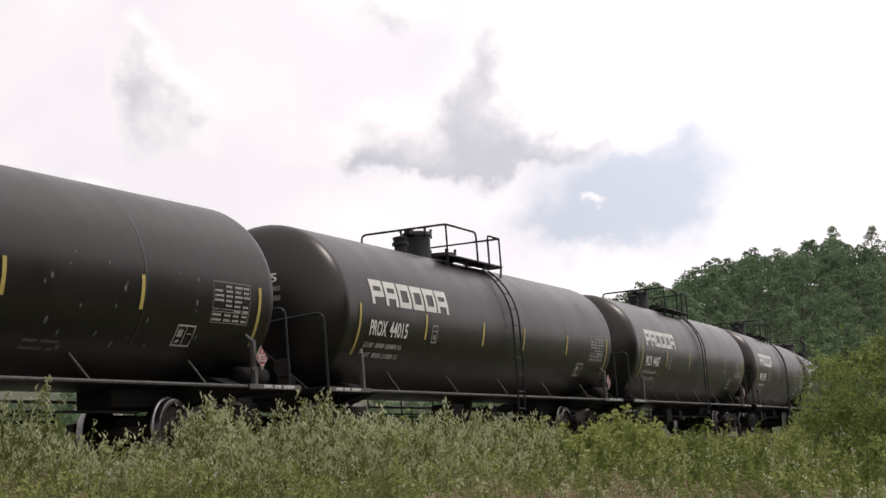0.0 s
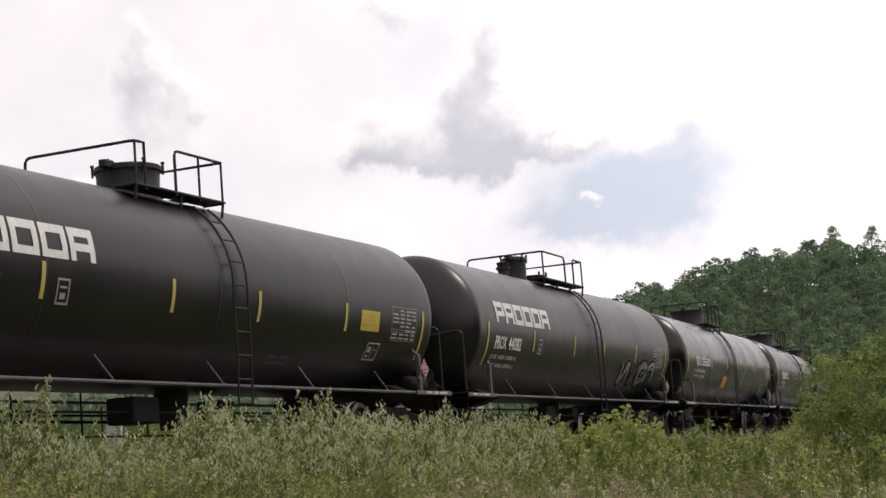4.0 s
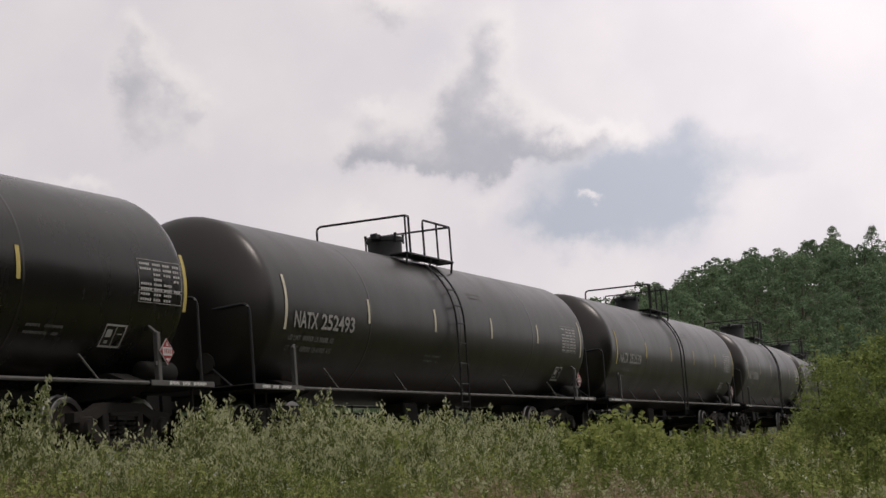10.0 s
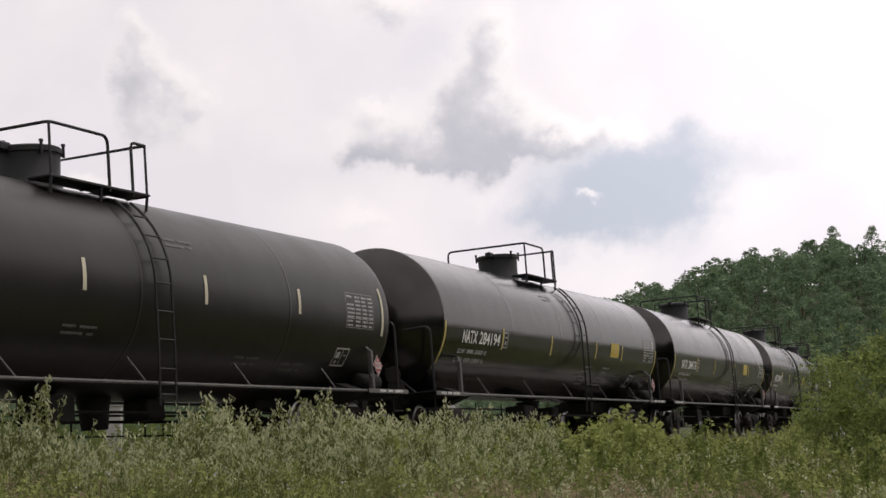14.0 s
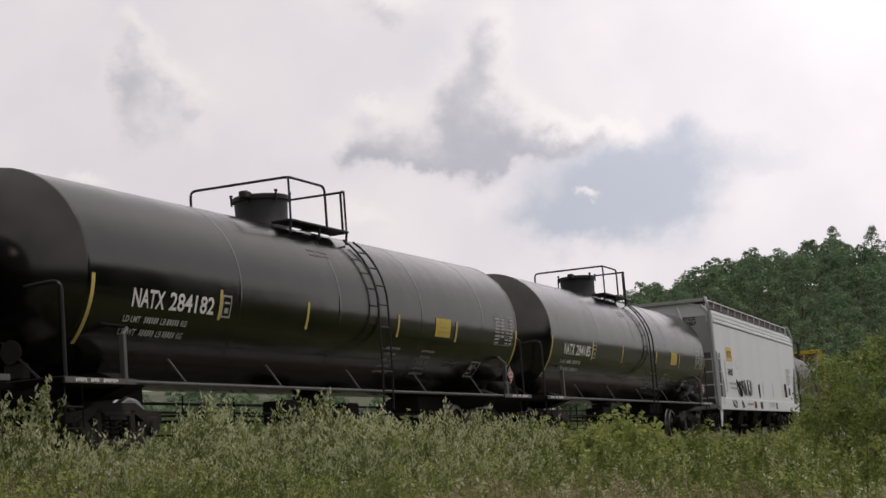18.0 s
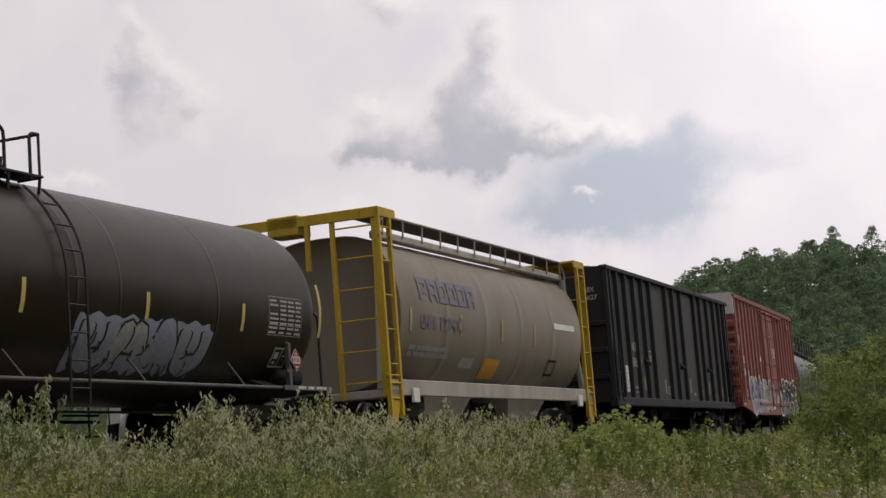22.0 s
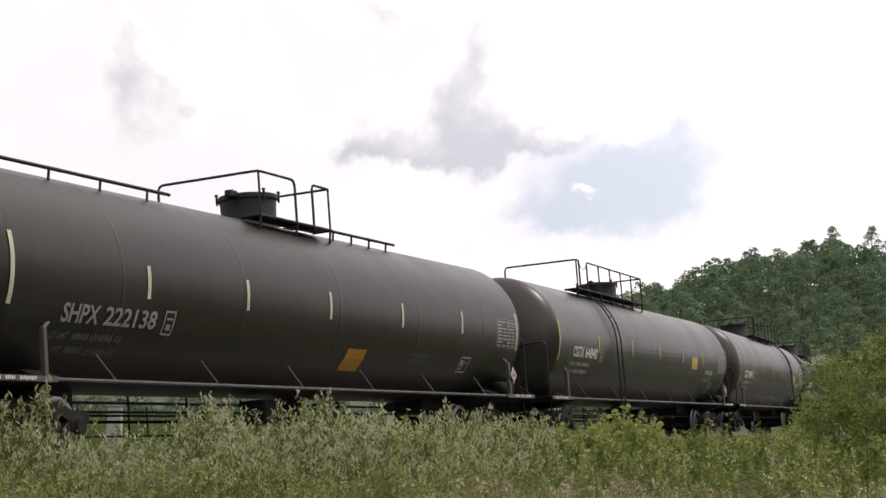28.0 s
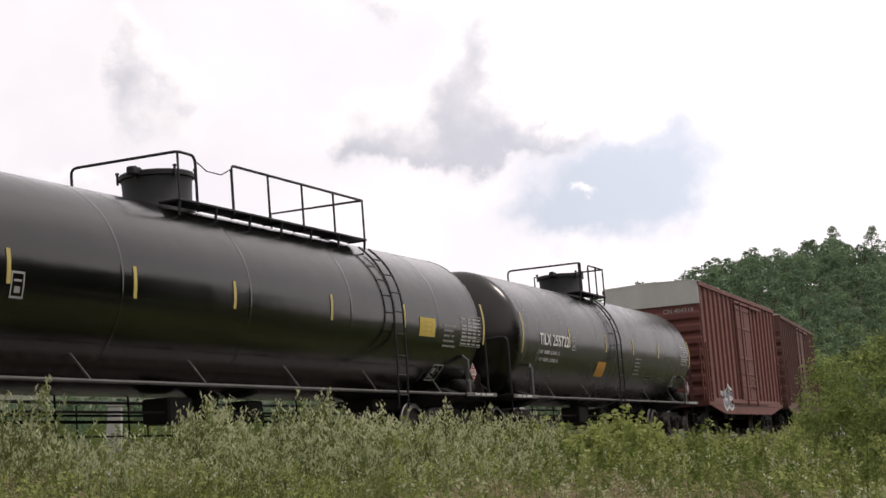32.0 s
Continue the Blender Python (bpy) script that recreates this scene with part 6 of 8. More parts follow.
def build_ground():
    rad = [0.0] + list(np.geomspace(2.0, 4200, 84))
    seg = 220
    vs = [(0, 0, float(ground_height(0, 0.1)))]
    R, A = np.meshgrid(rad[1:], np.linspace(0, 2 * np.pi, seg, endpoint=False), indexing="ij")
    X, Y = (R * np.sin(A)).ravel(), (R * np.cos(A)).ravel()
    Z = ground_height(X, Y)
    vs += list(zip(X.tolist(), Y.tolist(), Z.tolist()))
    fs = [(0, 1 + (k + 1) % seg, 1 + k) for k in range(seg)]
    for i in range(len(rad) - 2):
        o = 1 + i * seg
        fs += [(o + k, o + (k + 1) % seg, o + seg + (k + 1) % seg, o + seg + k) for k in range(seg)]
    me = Shape().add(vs, fs).mesh("ground", ground_material(), True, 3)
    tagged(new("ground", me), "weedy meadow rising to a wooded hill", "ground", kind="structure")


build_ground()

RNG = np.random.default_rng(5)


def leaf_cards(centres, sizes, normals=None, aspect=2.2, droop=0.3, rng=RNG, up=0.0):
    """Leaves as bent four-cornered blades about the given centres: verts and faces."""
    n = len(centres)
    if normals is None:
        d = rng.normal(size=(n, 3))
        d[:, 2] = d[:, 2] * 0.6 + up
        d /= np.linalg.norm(d, axis=1, keepdims=True)
        w = np.cross(d, rng.normal(size=(n, 3)))
    else:
        q = normals + rng.normal(size=(n, 3)) * 0.45
        q /= np.linalg.norm(q, axis=1, keepdims=True)
        d = np.cross(q, rng.normal(size=(n, 3)))
        d /= np.linalg.norm(d, axis=1, keepdims=True)
        w = np.cross(q, d)
    w /= np.linalg.norm(w, axis=1, keepdims=True)
    L = sizes[:, None] * d
    W = sizes[:, None] / aspect * w
    nrm = np.cross(d, w) * sizes[:, None] * droop * 0.4
    a = centres - L * 0.5
    c = centres + L * 0.5
    b1 = centres + W * 0.5 + nrm
    b2 = centres - W * 0.5 + nrm
    v = np.stack([a, b1, c, b2], 1).reshape(-1, 3)
    return v, np.arange(4 * n).reshape(-1, 4)


def stalk(points, r0, r1, n=4):
    """A thin tapering stalk through points."""
    pts = np.asarray(points, float)
    k = len(pts)
    ang = np.arange(n) * 2 * np.pi / n
    rr = np.linspace(r0, r1, k)
    v = pts[:, None, :] + np.stack([np.cos(ang)[None] * rr[:, None], np.sin(ang)[None] * rr[:, None], np.zeros((k, n))], 2)
    f = [(i * n + j, i * n + (j + 1) % n, (i + 1) * n + (j + 1) % n, (i + 1) * n + j) for i in range(k - 1) for j in range(n)]
    return v.reshape(-1, 3), np.array(f)


class Heap:
    """Gathers many small quads with a material index."""

    def __init__(self):
        self.v, self.f, self.m, self.o = [], [], [], 0

    def add(self, v, f, slot=0):
        self.v.append(v)
        self.f.append(np.asarray(f) + self.o)
        self.m.append(np.full(len(f), slot))
        self.o += len(v)

    def arrays(self):
        return np.concatenate(self.v), np.concatenate(self.f), np.concatenate(self.m)


def fast_mesh(name, v, f, m, mats):
    me = bpy.data.meshes.new(name)
    me.vertices.add(len(v))
    me.vertices.foreach_set("co", v.astype(np.float32).ravel())
    me.loops.add(f.size)
    me.loops.foreach_set("vertex_index", f.astype(np.int32).ravel())
    me.polygons.add(len(f))
    me.polygons.foreach_set("loop_start", (np.arange(len(f)) * 4).astype(np.int32))
    for a in mats:
        me.materials.append(a)
    me.polygons.foreach_set("material_index", m.astype(np.int32))
    me.update(calc_edges=True)
    return me


def scatter(name, protos, places, mats, label, category):
    """Copies of small plants, turned and scaled, as one sheet of growth. places: x, y, z, height, lean."""
    V, F, M, o = [], [], [], 0
    for x, y, z, h in places:
        v, f, m = protos[RNG.integers(len(protos))]
        t = RNG.random() * 2 * np.pi
        c, s = np.cos(t), np.sin(t)
        k = h
        lean = RNG.normal(size=2) * 0.09
        q = np.empty_like(v)
        q[:, 0] = (v[:, 0] * c - v[:, 1] * s) * k + lean[0] * v[:, 2] * k + x
        q[:, 1] = (v[:, 0] * s + v[:, 1] * c) * k + lean[1] * v[:, 2] * k + y
        q[:, 2] = v[:, 2] * k + z
        V.append(q)
        F.append(f + o)
        M.append(m)
        o += len(v)
    ob = new(name, fast_mesh(name, np.concatenate(V), np.concatenate(F), np.concatenate(M), mats))
    return tagged(ob, label, category, kind="stuff")


def weed_proto(leaves, size, spread, tuft=0, branches=5, seed=0, start=0.4, up=0.75, aspect=2.8):
    """A bushy weed of height 1: stalk, side shoots, narrow leaves on their upper parts, upright pale leaves at the tips."""
    rng = np.random.default_rng(seed)
    hp = Heap()
    main = np.array([[0, 0, 0], [0.02, 0.01, 0.4], [-0.01, 0.02, 0.75], [0.01, 0, 0.97]])
    hp.add(*stalk(main, 0.008, 0.003, 3), 0)
    tips = [main[-1]]
    pts = [main[1:]]
    for b in range(branches):
        z = start + (0.9 - start) * b / branches
        a = b * 2.4 + rng.random()
        reach = spread * (0.6 + 0.5 * rng.random()) * (1.15 - z * 0.6)
        p = np.array([[0, 0, z], [np.cos(a) * reach * 0.6, np.sin(a) * reach * 0.6, z + 0.12], [np.cos(a) * reach, np.sin(a) * reach, z + 0.16 + 0.2 * rng.random()]])
        hp.add(*stalk(p, 0.005, 0.002, 3), 0)
        pts.append(p)
        tips.append(p[-1])
    pick = rng.integers(len(pts), size=leaves)
    cs = []
    for i in pick:
        p = pts[i]
        t = rng.random() ** 0.8 * (len(p) - 1)
        k = min(int(t), len(p) - 2)
        cs.append(p[k] + (p[k + 1] - p[k]) * (t - k))
    cs = np.array(cs) + rng.normal(size=(leaves, 3)) * 0.024
    v, f = leaf_cards(cs, size * (0.6 + 0.8 * rng.random(leaves)), aspect=aspect, rng=rng, up=up)
    hp.add(v, f, 1)
    if tuft:
        cs = np.concatenate([t + rng.normal(size=(int(tuft), 3)) * np.array([0.018, 0.018, 0.03]) for t in tips])
        v, f = leaf_cards(cs, 1.0 * size * (0.6 + 0.7 * rng.random(len(cs))), aspect=3.0, rng=rng, up=1.6)
        hp.add(v, f, 2)
    return hp.arrays()


def grass_proto(blades, seed=0, heads=0):
    rng = np.random.default_rng(seed)
    hp = Heap()
    for i in range(blades):
        a = rng.random() * 6.28
        r = 0.13 * rng.random()
        h = 0.55 + 0.45 * rng.random()
        lean = 0.12 + 0.25 * rng.random()
        w = 0.006 + 0.006 * rng.random()
        p0 = np.array([np.cos(a) * r, np.sin(a) * r, 0])
        d = np.array([np.cos(a + rng.normal() * 0.6), np.sin(a + rng.normal() * 0.6), 0])
        side = np.array([-d[1], d[0], 0]) * w
        mid = p0 + d * lean * 0.35 * h + np.array([0, 0, 0.6 * h])
        tip = p0 + d * lean * h + np.array([0, 0, h])
        v = np.array([p0 - side, p0 + side, mid + side * 0.8, mid - side * 0.8, tip + side * 0.15, tip - side * 0.15])
        hp.add(v, np.array([(0, 1, 2, 3), (3, 2, 4, 5)]), 1)
        if i < heads:
            cs = tip + rng.normal(size=(7, 3)) * np.array([0.012, 0.012, 0.035])
            vv, ff = leaf_cards(cs, 0.03 + 0.02 * rng.random(7), aspect=2.0, rng=rng, up=0.8)
            hp.add(vv, ff, 2)
    return hp.arrays()


STALK = leafy("green_brown_stalk", (0.13, 0.15, 0.055), (0.24, 0.25, 0.11))
SILVER = leafy("silvery_green_leaf", (0.095, 0.122, 0.034), (0.31, 0.345, 0.12))
TUFT = leafy("pale_leaf_tip", (0.34, 0.365, 0.19), (0.68, 0.69, 0.44))
GREEN = leafy("fresh_green_leaf", (0.075, 0.115, 0.025), (0.26, 0.31, 0.08))
LIME = leafy("yellow_green_leaf", (0.20, 0.25, 0.065), (0.52, 0.55, 0.20))
STRAW = leafy("dry_brown_grass", (0.22, 0.205, 0.10), (0.47, 0.42, 0.23))
SEED = leafy("brown_seed_head", (0.25, 0.20, 0.12), (0.47, 0.385, 0.25))
HILLGREEN = leafy("wooded_hill_leaf", (0.088, 0.138, 0.08), (0.235, 0.325, 0.182), patchy=0.22, each=0.35)
BUSHGREEN = leafy("shrub_leaf", (0.07, 0.115, 0.032), (0.42, 0.48, 0.15), patchy=1.1)
WOODLEAF = leafy("dark_woodland_leaf", (0.03, 0.05, 0.02), (0.09, 0.13, 0.05))
PETAL = leafy("white_petal", (0.7, 0.7, 0.66), (0.85, 0.84, 0.8))

SILVER_WEED = [weed_proto(115, 0.052, 0.2, tuft=8, branches=9, seed=i) for i in range(5)]
GREEN_WEED = [weed_proto(130, 0.055, 0.2, branches=7, seed=20 + i, up=0.4) for i in range(4)]
FINE_WEED = [weed_proto(150, 0.055, 0.26, branches=7, seed=70 + i, up=0.1, start=0.2, aspect=2.2) for i in range(4)]
BROAD_WEED = [weed_proto(90, 0.085, 0.2, branches=7, seed=30 + i, up=0.1, aspect=1.7) for i in range(3)]
FUZZ_WEED = [weed_proto(120, 0.040, 0.19, tuft=4, branches=6, seed=80 + i, start=0.5, up=0.25) for i in range(4)]
MIXED_GRASS = [grass_proto(14, seed=40 + i, heads=6) for i in range(4)]
GREEN_GRASS = [grass_proto(20, seed=50 + i) for i in range(4)]


def wedge(count, d0, d1, a0, a1, power=0.5):
    """Places in a fan before the camera, short of the track."""
    u = RNG.random(count)
    d = (d0 ** (1 / power) + (d1 ** (1 / power) - d0 ** (1 / power)) * u) ** power
    az = np.radians(a0 + (a1 - a0) * RNG.random(count))
    x, y = d * np.sin(az), d * np.cos(az)
    hd = np.interp(y, LINE[2][1300:2200], LINE[3][1300:2200])
    cx = np.interp(y, LINE[2][1300:2200], LINE[1][1300:2200])
    cy = y
    side = (x - cx) * np.sin(hd)
    keep = side > 2.6
    return x[keep], y[keep]


def growth(x, y, lo, hi):
    z = ground_height(x, y)
    return list(zip(x, y, z, lo + (hi - lo) * RNG.random(len(x))))


def field_noise(x, y, f, seed):
    return np.array([noise.noise(Vector((a * f, b * f, seed))) for a, b in zip(x, y)])


def plant_field():
    # brown, grey-green and green growth in patches close to the camera
    x, y = wedge(1600, 12, 24, -16, 16, 0.62)
    n = field_noise(x, y, 0.3, 1.0)
    h = (0.72 + 0.34 * RNG.random(len(x))) * (1 + 0.3 * field_noise(x, y, 0.6, 4.0))
    z = ground_height(x, y)
    az = np.degrees(np.arctan2(x, y))
    right = np.clip((az + 2) / 8, 0, 1) * 0.18
    for k, mats, label in ((n < -0.27 - right, [STALK, SEED, SEED], "low brown herbs with fine seed heads in the meadow"), ((n >= -0.27 - right) & (n < 0.12), [STALK, SILVER, SILVER], "low grey-green herbs in the meadow"), (n >= 0.12, [STALK, LIME, GREEN], "low yellow-green herbs in the meadow")):
        scatter("meadow_herbs", FUZZ_WEED, list(zip(x[k], y[k], z[k], h[k])), mats, label, "weeds")
    x, y = wedge(1500, 11, 22, -16, 16, 0.62)
    k = field_noise(x, y, 0.3, 1.0) > -0.1
    scatter("meadow_grass", MIXED_GRASS, growth(x[~k], y[~k], 0.8, 1.16), [STALK, STRAW, SEED], "dry brown grasses with seed heads in the meadow", "grass")
    scatter("meadow_grass", GREEN_GRASS, growth(x[k], y[k], 0.75, 1.1), [STALK, LIME, LIME], "green grass blades in the meadow", "grass")
    # silvery weeds, tall in clumps towards the track
    x, y = wedge(1750, 16.5, 33, -16, 4, 0.7)
    d = np.hypot(x, y)
    az = np.degrees(np.arctan2(x, y))
    tall = np.interp(az, [-17, -14.5, -13.2, -12.2, -11.3, -10.2, -9, -8, -6.5, -4.5, -3, -2, 0, 4], [1.85, 1.85, 1.78, 1.45, 1.08, 1.02, 1.1, 1.5, 1.6, 1.54, 1.42, 1.3, 1.26, 1.2])
    near = np.clip((d - 15) / 6, 0, 1)
    lump = field_noise(x, y, 0.75, 2.0)
    h = (0.9 + (tall - 0.9) * near) * (0.74 + 0.28 * RNG.random(len(x))) * (1 + 0.42 * lump)
    z = ground_height(x, y)
    k = lump > -0.42
    scatter("silvery_weeds", SILVER_WEED, list(zip(x[k], y[k], z[k], h[k])), [STALK, SILVER, TUFT], "tall silvery-leaved weeds with pale upright tips beside the track", "weeds")
    x, y = wedge(620, 17, 32, -16, 3, 0.7)
    scatter("green_weeds", GREEN_WEED, growth(x, y, 0.85, 1.2), [STALK, LIME, LIME], "fresh green weeds among the silvery ones", "weeds")
    # greener growth to the far end
    x, y = wedge(2000, 17, 78, -4, 16, 0.62)
    d = np.hypot(x, y)
    h = np.clip(1.02 + 0.012 * np.clip(d - 20, 0, 14) + 0.17 * RNG.normal(size=len(x)), 0.65, 1.6) * np.clip(1.12 - 0.005 * d, 0.6, 1.2)
    n = field_noise(x, y, 0.15, 5.0)
    z = ground_height(x, y)
    for k, mats, label in ((n > 0.24, [STALK, GREEN, SILVER], "darker green weeds along the track"), ((n <= 0.24) & (n > -0.3), [STALK, LIME, LIME], "fresh yellow-green weeds along the track"), (n <= -0.3, [STALK, SILVER, SILVER], "grey-green weeds along the track")):
        scatter("green_weeds", FINE_WEED, list(zip(x[k], y[k], z[k], h[k])), mats, label, "weeds")
    x, y = wedge(520, 14, 25, -1, 16, 0.6)
    k = field_noise(x, y, 0.4, 6.0) > -0.1
    scatter("green_weeds", FINE_WEED, growth(x[k], y[k], 0.8, 1.1), [STALK, LIME, LIME], "low fresh green weeds in the meadow", "weeds")
    scatter("pale_weeds", FINE_WEED, growth(x[~k], y[~k], 0.8, 1.1), [STALK, TUFT, TUFT], "low pale weeds in the meadow", "weeds")
    x, y = wedge(110, 25, 34, 1.5, 7.5, 0.6)
    az = np.degrees(np.arctan2(x, y))
    h = np.interp(az, [1.5, 3, 4.5, 6, 7.5], [1.15, 1.45, 1.3, 1.75, 1.2]) * (0.6 + 0.4 * RNG.random(len(x)))
    scatter("broad_leaved_weeds", BROAD_WEED, list(zip(x, y, ground_height(x, y), h)), [STALK, LIME, LIME], "tall broad-leaved green weeds beside the track", "weeds")
    # growth beyond the track
    x = -15 + 26 * RNG.random(420)
    y = 38 + 40 * RNG.random(420)
    hd = np.interp(y, LINE[2][1300:2200], LINE[3][1300:2200])
    k = (x - np.interp(y, LINE[2][1300:2200], LINE[1][1300:2200])) * np.sin(hd) < -4.5
    scatter("green_weeds", FINE_WEED, growth(x[k], y[k], 1.1, 1.7), [STALK, GREEN, GREEN], "dark green weeds beyond the track", "weeds")
    # a few white flowers
    x, y = wedge(80, 14, 24, -16, 16, 0.6)
    V, F, o = [], [], 0
    for a, b, c in zip(x, y, ground_height(x, y) + 0.85 + 0.3 * RNG.random(len(x))):
        v, f = leaf_cards(np.array([a, b, c]) + RNG.normal(size=(5, 3)) * 0.012, np.full(5, 0.024), aspect=1.2, up=0.0)
        V.append(v)
        F.append(f + o)
        o += len(v)
    F = np.concatenate(F)
    tagged(new("wild_flowers", fast_mesh("wild_flowers", np.concatenate(V), F, np.zeros(len(F)), [PETAL])), "small white wild flowers in the meadow", "flowers", kind="stuff")


plant_field()


def crown(n_clumps, leaves, rx, rz, z0, size, rng, bottom=0.3):
    """Rounded leaf clumps on an uneven egg-shaped crown; leaves lie on the clumps' outsides."""
    cs, ns = [], []
    for i in range(n_clumps):
        u, t = rng.random() * 1.95 - 0.97, rng.random() * 6.283
        rr = np.sqrt(1 - u * u)
        k = 0.5 + 0.4 * rng.random() ** 0.5
        taper = 1.0 - 0.35 * max(0, u)
        c = np.array([np.cos(t) * rr * rx * k * taper, np.sin(t) * rr * rx * k * taper, z0 + u * rz * k])
        m = int(leaves * (0.6 + 0.8 * rng.random()))
        q = rng.normal(size=(m, 3))
        q /= np.linalg.norm(q, axis=1, keepdims=True)
        q[:, 2] = np.where(q[:, 2] < -0.5, -q[:, 2], q[:, 2])
        size_c = rx * (0.30 + 0.18 * rng.random())
        cs.append(c + q * size_c * (0.75 + 0.35 * rng.random((m, 1))) * np.array([1, 1, 0.85]))
        ns.append(q + 0.35 * (c - np.array([0, 0, z0 - rz * 0.3])) / rx)
    cs, ns = np.concatenate(cs), np.concatenate(ns)
    return leaf_cards(cs, size * (0.6 + 0.8 * rng.random(len(cs))), ns, aspect=1.5, rng=rng)


def leaf_mass(centre, r, rng, leaves, size, squash=0.85, aspect=1.3):
    """One rounded clump of foliage: leaves lying outward on its surface, a few standing off it."""
    q = rng.normal(size=(leaves, 3))
    q /= np.linalg.norm(q, axis=1, keepdims=True)
    q[:, 2] = np.where(q[:, 2] < -0.35, -q[:, 2], q[:, 2])
    k = 0.72 + 0.4 * rng.random((leaves, 1)) ** 1.5 + 0.14 * np.sin(q[:, :1] * 5 + q[:, 1:2] * 4 + r * 30)
    c = centre + q * r * k * np.array([1, 1, squash])
    return leaf_cards(c, size * (0.55 + 0.9 * rng.random(leaves)), q + np.array([0, 0, 0.35]), aspect=aspect, rng=rng)


def tree_proto(seed):
    """A broad-leaved tree about 8 m tall whose crown reaches low, in rounded clumps."""
    rng = np.random.default_rng(seed)
    hp = Heap()
    hp.add(*stalk([[0, 0, 0], [0.1, 0, 2], [0, 0.1, 4], [0, 0, 6]], 0.2, 0.06, 4), 0)
    for i in range(11):
        u = (i + 0.5) / 11
        t = i * 2.4 + rng.random()
        rr = 2.15 * math.sin(math.pi * (0.22 + 0.72 * u)) ** 0.8 * (0.5 + 0.5 * rng.random())
        c = np.array([math.cos(t) * rr, math.sin(t) * rr, 1.6 + 5.6 * u])
        hp.add(*leaf_mass(c, 1.05 + 0.45 * rng.random() - 0.35 * u, rng, 58, 0.42), 1)
    return hp.arrays()


def plant_hill():
    protos = [tree_proto(i) for i in range(7)]
    n = 1500
    az = 1.5 + 17 * RNG.random(n)
    d = 205 + 130 * RNG.random(n)
    x, y = d * np.sin(np.radians(az)), d * np.cos(np.radians(az))
    dens = np.clip((az - 1) / 3, 0, 1)
    k = RNG.random(n) < dens
    x, y = x[k], y[k]
    keep, grid = [], {}
    for i in range(len(x)):
        c = (int(x[i] / 3.7), int(y[i] / 4.6))
        if c not in grid:
            grid[c] = 1
            keep.append(i)
    x, y = x[keep], y[keep]
    s = 0.66 + 0.38 * RNG.random(len(x)) ** 1.5
    scatter("hill_woods", protos, list(zip(x, y, ground_height(x, y), s)), [BARK, HILLGREEN], "dense dark green deciduous woods on the hill", "woods")
    # low thickets on the level ground beyond the track
    az = np.radians(-17 + 20 * RNG.random(120))
    d = 85 + 85 * RNG.random(120)
    x, y = d * np.sin(az), d * np.cos(az)
    scatter("far_thicket", protos, list(zip(x, y, ground_height(x, y), 0.3 + 0.2 * RNG.random(len(x)))), [BARK, HILLGREEN], "low dark green thickets beyond the track", "thicket")
    # two taller trees that stand above the rest, with open crowns
    for px_az, wide in ((12.75, 1.0), (14.0, 0.8)):
        a = radians(px_az)
        X, Y = 318 * math.sin(a), 318 * math.cos(a)
        t = tagged(new("tree"), "tall open-crowned tree rising above the hilltop woods", "tree", "hilltop trees")
        z = float(ground_height(X, Y))
        t.location = (X, Y, z)
        rng = np.random.default_rng(int(px_az * 10))
        v, f = stalk([[0, 0, 0], [0.1, 0, 4], [0, 0.1, 7], [0, 0, 11.0]], 0.24, 0.05, 6)
        put("trunk", fast_mesh("trunk", v, f, np.zeros(len(f)), [BARK]), t)
        hp, limbs = Heap(), Heap()
        for i in range(17):
            u = i / 16
            b = i * 2.4 + rng.random()
            rr = wide * 3.0 * (1 - u) ** 0.6 * (0.4 + 0.6 * rng.random())
            c = np.array([math.cos(b) * rr, math.sin(b) * rr, 4.6 + 6.6 * u])
            limbs.add(*stalk([[0, 0, c[2] - 0.6], c], 0.05, 0.02, 4), 0)
            hp.add(*leaf_mass(c, 0.6 + 0.4 * rng.random(), rng, 90, 0.27), 0)
        v, f, m = limbs.arrays()
        put("limbs", fast_mesh("limbs", v, f, m, [BARK]), t)
        v, f, m = hp.arrays()
        put("crown", fast_mesh("crown", v, f, m, [HILLGREEN]), t)


plant_hill()


def sparse_tree(seed):
    rng = np.random.default_rng(seed)
    hp = Heap()
    hp.add(*stalk([[0, 0, 0], [0.1, 0, 4], [0, 0, 8]], 0.2, 0.06, 4), 0)
    hp.add(*crown(14, 16, 2.8, 4.2, 5.6, 1.3, rng), 1)
    return hp.arrays()


def plant_behind():
    """The woods that close the meadow behind the camera."""
    protos = [sparse_tree(60 + i) for i in range(3)]
    n = 560
    az = 26 + 272 * RNG.random(n)
    d = 36 + 34 * RNG.random(n)
    x, y = d * np.sin(np.radians(az)), d * np.cos(np.radians(az))
    k = (x * math.sin(1.185) - (y - 37.7) * math.cos(1.185)) > 9
    x, y = x[k], y[k]
    scatter("meadow_woods", protos, list(zip(x, y, ground_height(x, y), 0.9 + 0.4 * RNG.random(len(x)))), [BARK, WOODLEAF], "dark green woods closing the meadow", "woods")


plant_behind()


